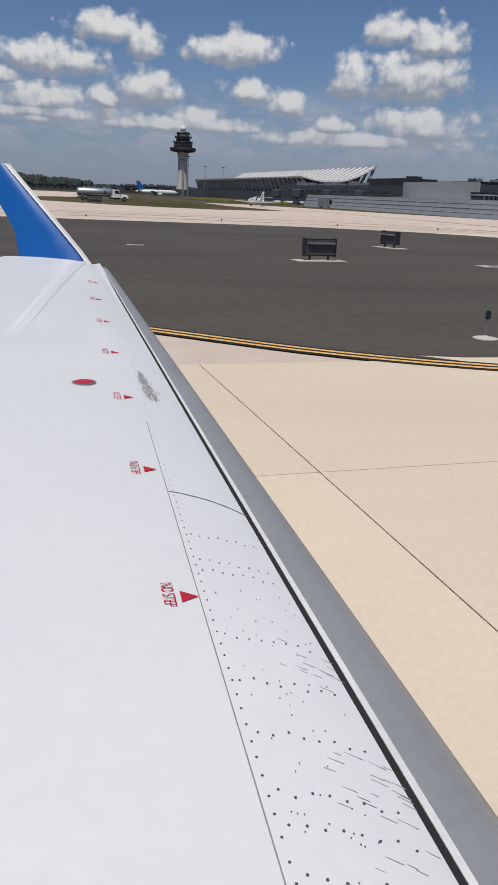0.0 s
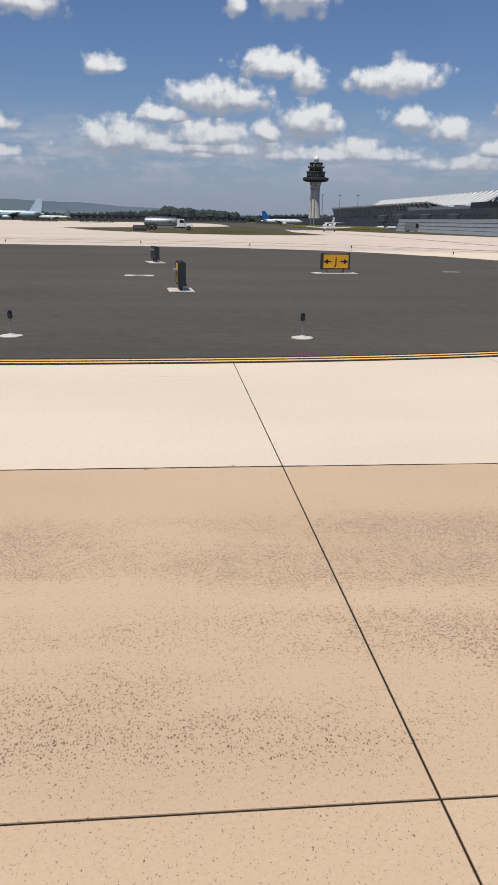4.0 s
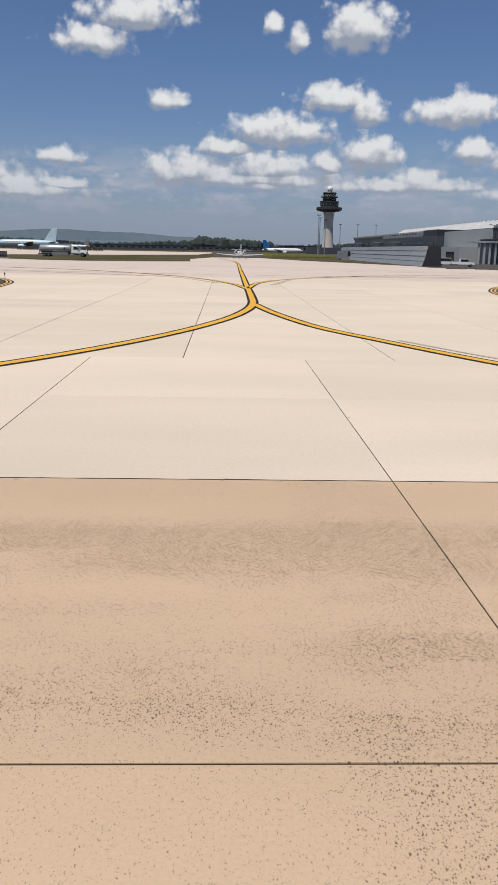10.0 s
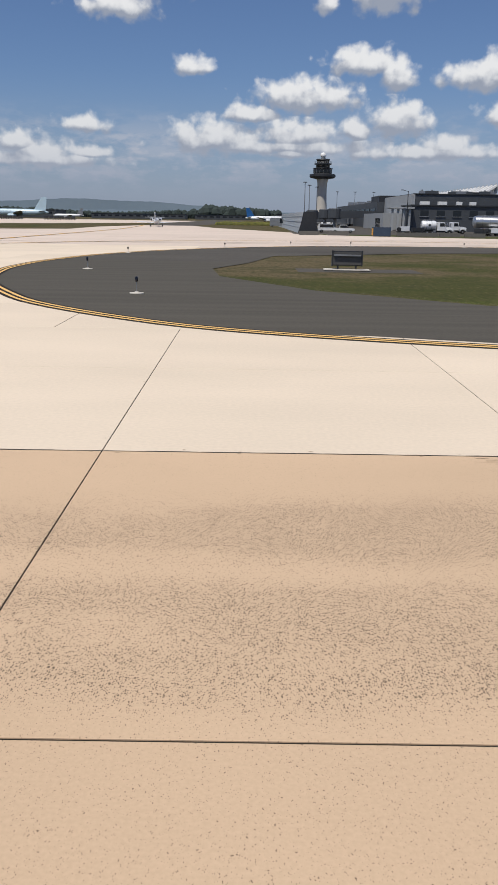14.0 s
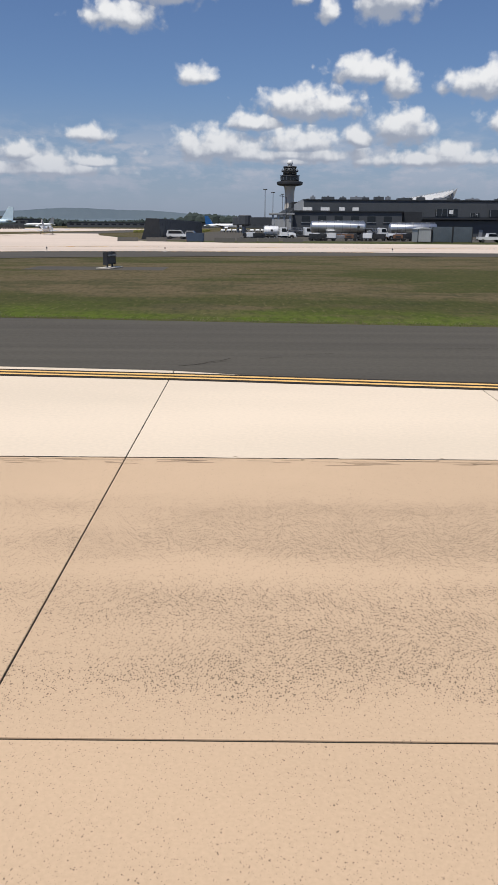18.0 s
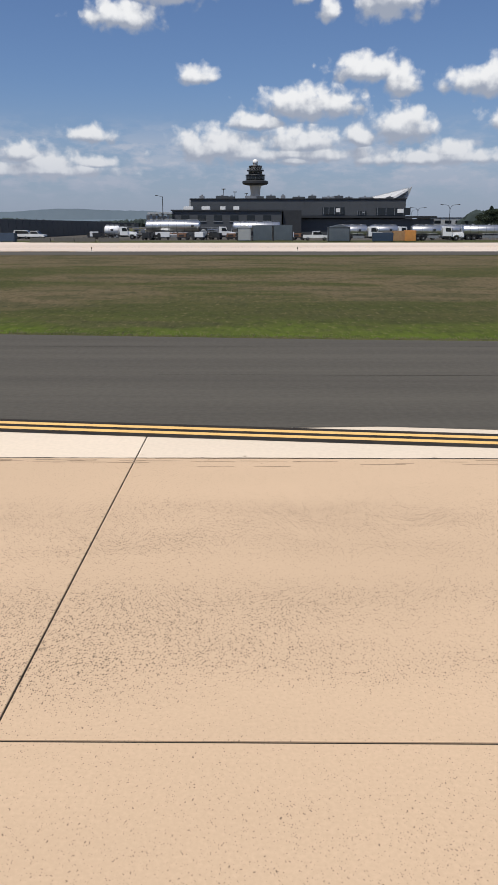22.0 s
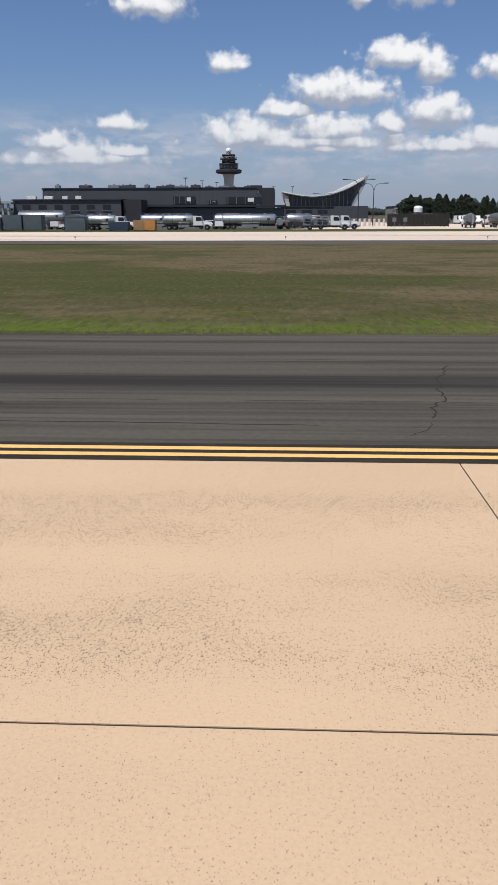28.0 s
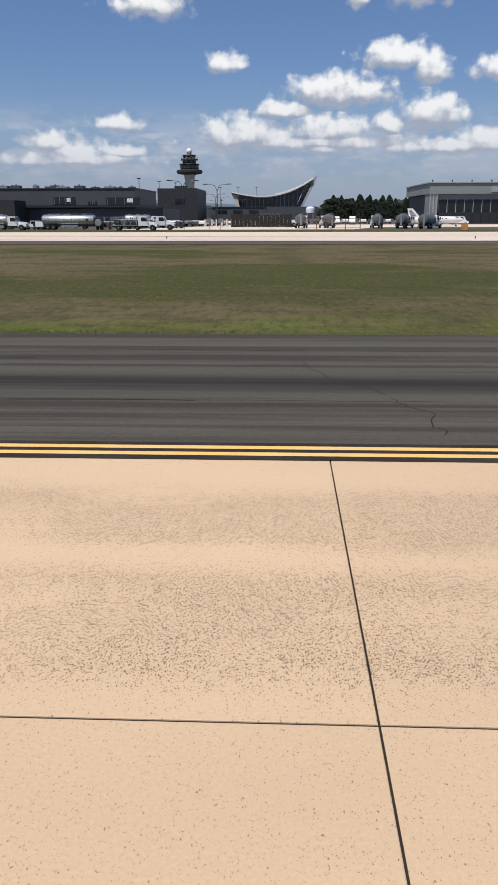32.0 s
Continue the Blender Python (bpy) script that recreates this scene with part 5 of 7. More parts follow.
car(pose(293.3, 260, 0, 0, 0, -80), "van", "white delivery van parked on pale concrete", 5.6, 2.5)
car(pose(298.7, 261, 0, 0, 0, -95), "van", "white delivery van parked on pale concrete", 5.6, 2.5)
car(pose(330.6, 254, 0, 0, 0, 0), "van", "white van parked before the hangar", 5.6, 2.4)
rnd = random.Random(11)
GREY_CAR = material("grey_car_paint", (0.12, 0.125, 0.13), 0.3, 0.4, scale=0.8, bump=0.0, coat=0.5)
lot = car(pose(256, 236, 0, 0, 0, 90), "parked_car", "white car in a row on the service lot", 4.6, 1.5)
lot_dark = car(pose(259, 236, 0, 0, 0, 90), "parked_car", "dark grey car in a row on the service lot", 4.6, 1.5, GREY_CAR)
for k in range(34):
    if k < 12:
        x, y = 241 + 2.9 * (k % 6) + rnd.uniform(-0.3, 0.3), 224 + 9 * (k // 6) + rnd.uniform(-1, 1)
    elif k < 24:
        x, y = 285 + 3.1 * (k - 12), 282 + rnd.uniform(-4, 8)
    else:
        x, y = 130 + 2.8 * (k - 24), 398 + rnd.uniform(-6, 6)
    copy_thing(lot if rnd.random() < 0.55 else lot_dark, pose(x, y, 0, 0, 0, 90 + rnd.uniform(-8, 8)))
car(pose(119, 300, 0, 0, 0, 0), "van", "grey box van by the shed", 6.2, 3.2, GREY_METAL)


def ground_unit(m, label, mat, tall=1.5):
    """A towed ground power or pump unit."""
    t = thing("ground_unit", label, "service cart", m, "towed service units")
    part("bed", box(bmesh.new(), -1.4, 1.4, -0.75, 0.75, 0.45, 0.6, 0.02), DARK_METAL, t)
    part("housing", box(bmesh.new(), -1.25, 0.7, -0.7, 0.7, 0.6, tall, 0.06), mat, t)
    part("louvre", box(bmesh.new(), -0.9, 0.2, -0.74, -0.69, 0.8, tall - 0.25), DARK_METAL, t)
    part("reel", lathe(bmesh.new(), [(0.42, -0.45), (0.42, -0.38), (0.2, -0.36), (0.2, 0.36), (0.42, 0.38), (0.42, 0.45)], 14, (1.05, 0, 1.05), "y"), DARK_METAL, t)
    part("drawbar", tube(bmesh.new(), (1.4, 0, 0.52), (2.4, 0, 0.35), 0.05, seg=6), DARK_METAL, t)
    for x in (-0.9, 0.9):
        for y in (-0.7, 0.7):
            part("wheel", lathe(bmesh.new(), [(0.12, -0.1), (0.32, -0.1), (0.32, 0.1), (0.12, 0.1)], 12, (x, y, 0.32), "y"), TYRE, t)
    return t


def pipe_rack(m):
    t = thing("pipe_rack", "low steel rack with pipes and hose ends", "pipe rack", m, "pipe racks")
    for x in (-2.4, 0.0, 2.4):
        part("frame", box(bmesh.new(), x - 0.06, x + 0.06, -0.6, 0.6, 0.0, 1.9), GREY_METAL, t)
    for k in range(4):
        part("pipe", tube(bmesh.new(), (-2.6, -0.45 + 0.3 * k, 0.7 + 0.28 * k), (2.6, -0.45 + 0.3 * k, 0.7 + 0.28 * k), 0.09, seg=8), STEEL if k % 2 else RUST, t)
    for x in (-1.2, 1.2):
        part("riser", tube(bmesh.new(), (x, 0, 0.0), (x, 0, 2.6), 0.07, seg=8), GREY_METAL, t)
    return t


dark_unit = ground_unit(pose(146.4, 184, 0, 0, 0, 8), "dark towed pump unit with a hose reel in the fuel yard", DARK_METAL)
pale_unit = ground_unit(pose(169.5, 176.5, 0, 0, 0, 170), "white towed power unit with a hose reel in the fuel yard", BODY_WHITE, 1.7)
rust_unit = ground_unit(pose(176.8, 177.5, 0), "brown towed pump unit with a hose reel in the fuel yard", RUST, 1.4)
for k, (x, y) in enumerate(((158.6, 177), (161.8, 178.5), (166.2, 177.2), (173.0, 180.5), (179.6, 183), (188.8, 176), (191.2, 178), (199.0, 178), (215.4, 176), (224.8, 174), (238.6, 176), (241.8, 181), (252.6, 190), (144.2, 189))):
    copy_thing((dark_unit, pale_unit, rust_unit, dark_unit)[k % 4], pose(x, y, 0, 0, 0, (k * 67) % 40 - 20 + (180 if k % 2 else 0)))
rack = pipe_rack(pose(164.0, 186.5, 0))
for x, y in ((171.5, 189), (177.5, 186), (237.5, 186), (226.0, 190)):
    copy_thing(rack, pose(x, y, 0, 0, 0, (x * 3) % 12 - 6))

# ---- containers, boxes and barriers ----
def container(m, lx, ly, h, mat, label, gable=0.0, name="shipping_container"):
    t = thing(name, label, "container", m)
    part("shell", box(bmesh.new(), 0, lx, 0, ly, 0.12, h, 0.02), mat, t)
    n = int(lx / 0.4)
    for k in range(n):
        part("rib", box(bmesh.new(), 0.12 + (lx - 0.3) * k / n, 0.28 + (lx - 0.3) * k / n, -0.04, 0.01, 0.25, h - 0.15), mat, t)
    if gable:
        part("roof", prism(bmesh.new(), [(-0.15, h), (lx + 0.15, h), (lx * 0.5, h + gable)], -0.1, ly + 0.1, "y"), mat, t)
    for x in (0.0, lx - 0.15):
        part("corner_post", box(bmesh.new(), x, x + 0.15, -0.05, 0.1, 0, h), DARK_METAL, t)
    return t


container(pose(178.2, 164.5, 0), 2.8, 6, 2.6, CLADDING_LIGHT, "small light grey gabled store", 0.5, "storage_hut")
container(pose(181.2, 165, 0), 4.1, 2.4, 3.1, CONTAINER, "slate grey shipping container")
container(pose(185.4, 165.2, 0), 4.0, 2.4, 3.1, CONTAINER, "slate grey shipping container")
container(pose(195.9, 158, 0), 4.2, 2.6, 2.7, CONTAINER, "slate grey gabled store", 0.5, "storage_hut")
for x, y, lx, h, mat, lab in ((204.6, 158, 3.8, 1.7, BLUE_BOX, "dark blue steel waste skip"), (208.9, 161, 2.3, 2.0, WOOD, "brown wooden crate beside a steel box"),
                              (211.2, 160.6, 2.1, 2.1, ORANGE, "orange-yellow steel box beside a crate"), (132.4, 156, 3.3, 1.7, BLUE_BOX, "dark blue steel waste skip")):
    t = thing("skip" if "skip" in lab else "crate", lab, "container", pose(x, y, 0))
    part("shell", box(bmesh.new(), 0, lx, 0, 1.9, 0.1, h, 0.04, (1.03, 1.05)), mat, t)
    for k in range(4):
        part("rib", box(bmesh.new(), 0.2 + k * (lx - 0.5) / 3, 0.32 + k * (lx - 0.5) / 3, -0.05, 0.02, 0.15, h - 0.05), mat, t)
    for k in (0.1, lx - 0.35):
        part("skid", box(bmesh.new(), k, k + 0.25, 0.1, 1.8, 0, 0.12), DARK_METAL, t)
part("end_panel", box(bmesh.new(), -0.06, -0.01, 0.2, 1.7, 0.2, 1.5), SIGN_YELLOW, t)
barrier = thing("barrier", "low dark concrete road barrier on grass", "barrier", pose(139.6, 160, 0), "low barriers")
part("wall", prism(bmesh.new(), [(-0.3, 0), (0.3, 0), (0.14, 0.75), (-0.14, 0.75)], -2.0, 2.0, "x"), material("dark_barrier", (0.10, 0.095, 0.085), 0.9, bump=0.2), barrier)
for x in (120.5, 126.2, 148.2, 153.0, 143.9):
    copy_thing(barrier, pose(x, 160.5 + (x % 3) * 0.4, 0))


# ---- airfield signs and lights ----
def text_mesh(words, size, mat, depth=0.004):
    c = bpy.data.curves.new("letters", "FONT")
    c.body, c.size, c.extrude, c.align_x, c.align_y = words, size, depth, "CENTER", "CENTER"
    o = new("letters", c)
    bpy.context.view_layer.update()
    me = bpy.data.meshes.new_from_object(o.evaluated_get(bpy.context.evaluated_depsgraph_get()))
    bpy.data.objects.remove(o)
    me.materials.clear()
    me.materials.append(mat)
    return me


def airfield_sign(m, width=1.72, height=0.92, words="", label="", foot=0.5, yellow=False):
    """The face looks to -y."""
    t = thing("airfield_sign", label, "airfield sign", m, "airfield signs")
    part("base_slab", box(bmesh.new(), -width / 2 - foot, width / 2 + foot, -0.55, 0.55, 0.0, 0.06, 0.02), PLATE, t, "pale concrete base")
    part("case", box(bmesh.new(), -width / 2, width / 2, -0.09, 0.09, 0.28, 0.28 + height, 0.03), DARK_METAL, t, "black sign case")
    face = part("face", box(bmesh.new(), -width / 2 + 0.06, width / 2 - 0.06, -0.152, -0.08, 0.34, 0.22 + height), SIGN_YELLOW if words or yellow else SIGN_BACK, t, "yellow face" if words or yellow else "")
    for s in (-1, 1):
        part("leg", box(bmesh.new(), s * width * 0.3 - 0.05, s * width * 0.3 + 0.05, -0.05, 0.05, 0.05, 0.3), RUST if words else DARK_METAL, t)
        part("side_frame", box(bmesh.new(), s * (width / 2 - 0.02) - 0.05, s * (width / 2 - 0.02) + 0.05, -0.17, 0.17, 0.25, 0.31 + height, 0.01), DARK_METAL, t)
    part("rear_frame", box(bmesh.new(), -width / 2, width / 2, 0.13, 0.2, 0.26, 0.40, 0.01), DARK_METAL, t)
    part("rear_hood", box(bmesh.new(), -width / 2 + 0.1, width / 2 - 0.1, -0.30 if not words else 0.14, -0.15 if not words else 0.30, 0.85, 0.95, 0.02), GREY_METAL, t, "bright metal hinge rail")
    if words:
        lm = part("letter", text_mesh(words, 0.62, BLACK_PAINT), None, face)
        lm.matrix_basis = pose(0, -0.156, 0.28 + height / 2, 90, 0, 0)
        for s in (-1, 1):
            part("arrow", prism(bmesh.new(), [(s * 0.28, 0.70), (s * 0.5, 0.70), (s * 0.5, 0.58), (s * 0.76, 0.735), (s * 0.5, 0.89), (s * 0.5, 0.77), (s * 0.28, 0.77)], -0.16, -0.153, "y"), BLACK_PAINT, face)
    return t


airfield_sign(pose(36.7, 49.2, 0.006, 0, 0, 6), words="J", label="yellow airfield direction sign with black letter and arrows")
airfield_sign(pose(15.5, 46.8, 0.006, 0, 0, 4), 1.72, 0.84, label="airfield sign seen from behind, black with a bright rail")
airfield_sign(pose(25.7, 59.3, 0.006, 0, 0, -80), 1.72, 0.84, label="airfield sign turned edge-on, black case")
airfield_sign(pose(27.1, 36.2, 0.006, 0, 0, -87), 1.5, 0.95, label="airfield sign turned edge-on, yellow face, black case", foot=0.2, yellow=True)
airfield_sign(pose(115.1, 50.3, 0.009, 0, 0, -3), 1.85, 0.88, label="airfield sign seen from behind on an asphalt pad")
airfield_sign(pose(134.9, 59.2, 0.009, 0, 0, 80), 1.72, 0.84, label="airfield sign turned away on an asphalt pad")
airfield_sign(pose(-9.5, 52, 0.006, 0, 0, 4), 1.75, 1.0, label="airfield sign seen from behind, black")


def edge_light(m, tall=0.66, plate=0.3, stem=GREY_METAL, ground=PLATE, lens=1.0):
    t = thing("taxiway_light", "blue taxiway edge light on a thin stem and round pale base", "airfield light", m, "taxiway lights")
    part("base_plate", lathe(bmesh.new(), [(plate, 0.0), (plate, 0.02), (plate - 0.03, 0.03), (0.1, 0.035), (0.07, 0.07)], 24), ground, t, "round base plate")
    part("stem", tube(bmesh.new(), (0, 0, 0.08), (0, 0, tall - 0.19), 0.017, seg=8), stem, t)
    part("lens", lathe(bmesh.new(), [(r * lens, z) for r, z in ((0.035, tall - 0.2), (0.062, tall - 0.17), (0.066, tall - 0.05), (0.05, tall), (0.02, tall + 0.015))], 14), BLUE_LENS, t, "dark blue lens", True)
    return t


lamp = edge_light(pose(22.4, 22.0, 0.006))
for x, y in ((11.1, 24.8), (30.1, 21.8), (41.8, 25.3), (50.2, 34.9), (53.5, 48.6), (121.7, 22.2), (136.5, 20.12), (157.9, 17.5), (104.5, 33), (99.5, 48), (1.0, 33)):
    copy_thing(lamp, pose(x, y, 0.006))
BRASS = material("weathered_brass", (0.36, 0.26, 0.13), 0.5, 0.5, scale=4.0, bump=0.0)
edge_light(pose(200.3, 13.3, 0.006), 0.54, 0.17, BRASS)
edge_light(pose(245.9, 13.49, 0.006), 0.56, 0.19, BRASS, material("brown_base_ring", (0.16, 0.13, 0.10), 0.8, scale=6.0, bump=0.1), 0.72)
small = edge_light(pose(8.6, 94.7, 0.006), 0.5, 0.22)
for x, y in ((23.6, 96.5), (36, 93), (47.2, 90.5), (53.8, 76), (56, 64), (98.6, 70), (106.4, 86), (113.7, 93.5), (120.9, 96.2), (134.7, 98), (162.1, 98.4), (187, 98.4), (213.4, 98.4), (239, 98.4), (263, 98.4),
             (299.9, 98.2), (-8, 95.2), (-24, 95.4), (-40, 95.5), (330, 98.4)):
    copy_thing(small, pose(x, y, 0.006))
pit = thing("manhole", "round dark manhole set in a pale concrete pad", "manhole", pose(20.2, 20.7, 0.008))
part("pad", box(bmesh.new(), -0.95, 0.95, -0.9, 0.9, 0, 0.03, 0.01), PLATE, pit, "square pale concrete pad")
part("cover", lathe(bmesh.new(), [(0.52, 0.03), (0.52, 0.045), (0.46, 0.05)], 24), DARK_METAL, pit, "round dark cover")
for x, y, a, b in ((45.1, 52.2, 0.55, 0.18), (55.9, 49.8, 0.4, 0.14), (157.9, 15.85, 0.42, 0.28), (25.0, 45.6, 0.8, 0.5), (7.6, 56.0, 0.5, 0.2)):
    t = thing("cover_plate", "pale flush cover plate in asphalt", "cover plate", pose(x, y, 0.008), "cover plates")
    part("frame", box(bmesh.new(), -a, a, -b, b, 0, 0.02, 0.006), PLATE, t)
    part("lid", lathe(bmesh.new(), [(b * 0.7, 0.02), (b * 0.7, 0.026), (b * 0.6, 0.028)], 16), GREY_METAL, t)
bm = bmesh.new()
for x, y in ((170.9, 14.15), (170.8, 19.1), (170.5, 22.4)):
    for k in (-0.28, 0.0, 0.3):
        sheet(bm, [(x + k - 0.1, y - 0.12 + abs(k) * 0.3), (x + k + 0.06, y - 0.12), (x + k + 0.1, y + 0.1), (x + k - 0.05, y + 0.13)], 0.011)
single("paint_marks", bm, WHITE_PAINT, "small white survey paint marks on asphalt", "marking", kind="structure")
# cracks in the shoulder asphalt
bm = bmesh.new()
rnd = random.Random(7)


def crack(x, y, dx, dy, n, jitter, width):
    p, run = Vector((x, y)), []
    for k in range(n):
        run.append(p)
        p = p + Vector((dx + rnd.uniform(-jitter, jitter), dy + rnd.uniform(-jitter, jitter)))
        if rnd.random() < 0.07 and len(run) > 2:
            ribbon(bm, run, 0, width * rnd.uniform(0.5, 1.0), SHOULDER_Z + 0.003)
            run, p = [], p + Vector((dx, dy)) * rnd.uniform(0.5, 3)
    if len(run) > 1:
        ribbon(bm, run, 0, width, SHOULDER_Z + 0.003)


for x, y, dx, dy, n in ((118.5, 22.4, 0.14, 0.16, 30), (120.2, 27.0, 0.16, 0.1, 20), (262.0, 11.0, 0.02, 0.15, 40),
                       (279.5, 11.0, -0.03, 0.12, 50), (287.5, 13.5, 0.0, 0.12, 12), (240.8, 11.0, 0.05, 0.13, 40), (231, 11.2, 0.03, 0.14, 34), (143.8, 17.6, 0.2, 0.12, 16)):
    crack(x, y, dx, dy, n, 0.09, 0.028)
for x, y, dx, dy, n in ((189.75, 12.2, 0.004, 0.13, 34), (192.7, 11.6, 0.014, 0.13, 38), (143.9, 17.6, 0.10, 0.10, 12)):
    crack(x, y, dx, dy, n, 0.05, 0.03)
for x, y, n in ((205, 12.9, 60), (232, 13.2, 90), (262, 13.0, 90), (212, 17.2, 120), (250, 18.4, 110), (222, 11.7, 40), (270, 16.4, 120), (180, 16.5, 80), (150, 20.5, 90), (120, 24.6, 60)):
    crack(x, y, 0.45, 0.0, n, 0.035, 0.022)
for x, y, n in ((196.4, 11.6, 55), (253.3, 12.0, 52), (268.1, 12.4, 46)):
    crack(x, y, 0.004, 0.16, n, 0.02, 0.035)
single("asphalt_cracks", bm, SEAL, "thin dark cracks and seams in worn asphalt", "cracks", kind="structure")


# ---- aircraft ----
def airliner(m, length, mat, tail_mat, label, name="airliner", engines=2):
    """Nose to -x."""
    t = thing(name, label, "airplane", m, "airliners")
    r = length * 0.05
    z = r * 1.75
    h = length / 2
    part("fuselage", lathe(bmesh.new(), [(r * 0.08, -h), (r * 0.45, -h + r * 0.6), (r * 0.8, -h + r * 1.6), (r, -h + r * 3), (r, h - r * 6), (r * 0.75, h - r * 3), (r * 0.3, h - r * 0.4), (r * 0.1, h)], 20, (0, 0, z), "x"), mat, t, "", True)
    part("fin", prism(bmesh.new(), [(h - r * 4.6, z + r * 0.8), (h - r * 2.0, z + r * 4.6), (h - r * 0.4, z + r * 4.6), (h - r * 0.9, z + r * 0.5)], -r * 0.08, r * 0.08, "y"), tail_mat, t, "coloured tail fin")
    for s in (-1, 1):
        part("wing", loft(bmesh.new(), [[(x, s * y, zz) for x, zz in ((x0, z - r * 0.5 + dz), (x0 + c * 0.5, z - r * 0.5 + dz + c * 0.06), (x0 + c, z - r * 0.5 + dz), (x0 + c * 0.5, z - r * 0.55 + dz - c * 0.03))] for y, x0, c, dz in ((r * 0.8, -length * 0.1, length * 0.2, 0), (length * 0.44, length * 0.16, length * 0.05, r * 0.9))]), CLADDING_LIGHT, t)
        part("tailplane", loft(bmesh.new(), [[(x0, s * y, z + r * 0.4), (x0 + c * 0.5, s * y, z + r * 0.4 + c * 0.06), (x0 + c, s * y, z + r * 0.4), (x0 + c * 0.5, s * y, z + r * 0.37)] for y, x0, c in ((r * 0.3, h - r * 3.2, r * 2.2), (r * 3.4, h - r * 1.4, r * 0.9))]), CLADDING_LIGHT, t)
        part("engine", lathe(bmesh.new(), [(r * 0.42, -length * 0.1), (r * 0.5, -length * 0.08), (r * 0.5, -length * 0.02), (r * 0.3, length * 0.03)], 14, (0, s * length * 0.15, z - r * 0.95), "x"), mat, t, "", True)
        part("main_gear", tube(bmesh.new(), (length * 0.03, s * r * 1.1, 0), (length * 0.03, s * r * 1.0, z - r * 0.5), r * 0.14, seg=8), DARK_METAL, t)
    part("nose_gear", tube(bmesh.new(), (-h + r * 2.6, 0, 0), (-h + r * 2.6, 0, z - r * 0.8), r * 0.12, seg=8), DARK_METAL, t)
    n = 22
    for k in range(n):
        x = -h + r * 3.4 + (length - r * 10.5) * k / (n - 1)
        for s in (-1, 1):
            part("window", box(bmesh.new(), x - r * 0.07, x + r * 0.07, s * r * 0.975 - 0.03, s * r * 0.975 + 0.03, z + r * 0.18, z + r * 0.34), GLASS, t)
    part("windscreen", box(bmesh.new(), -h + r * 0.62, -h + r * 1.2, -r * 0.5, r * 0.5, z + r * 0.3, z + r * 0.52), GLASS, t)
    return t


airliner(pose(-119, 801, 0), 62, AIR_BLUE, AIR_BLUE, "pale blue wide-body airliner parked at a far gate")
airliner(pose(-188, 760, 0), 44, BODY_WHITE, DEEP_BLUE, "white airliner parked at a far gate")
airliner(pose(-92, 905, 0), 34, BODY_WHITE, GREY_METAL, "small white airliner at a far gate")
airliner(pose(121, 665, 0, 0, 0, 176), 34, BODY_WHITE, DEEP_BLUE, "white airliner with a blue tail by the tower")


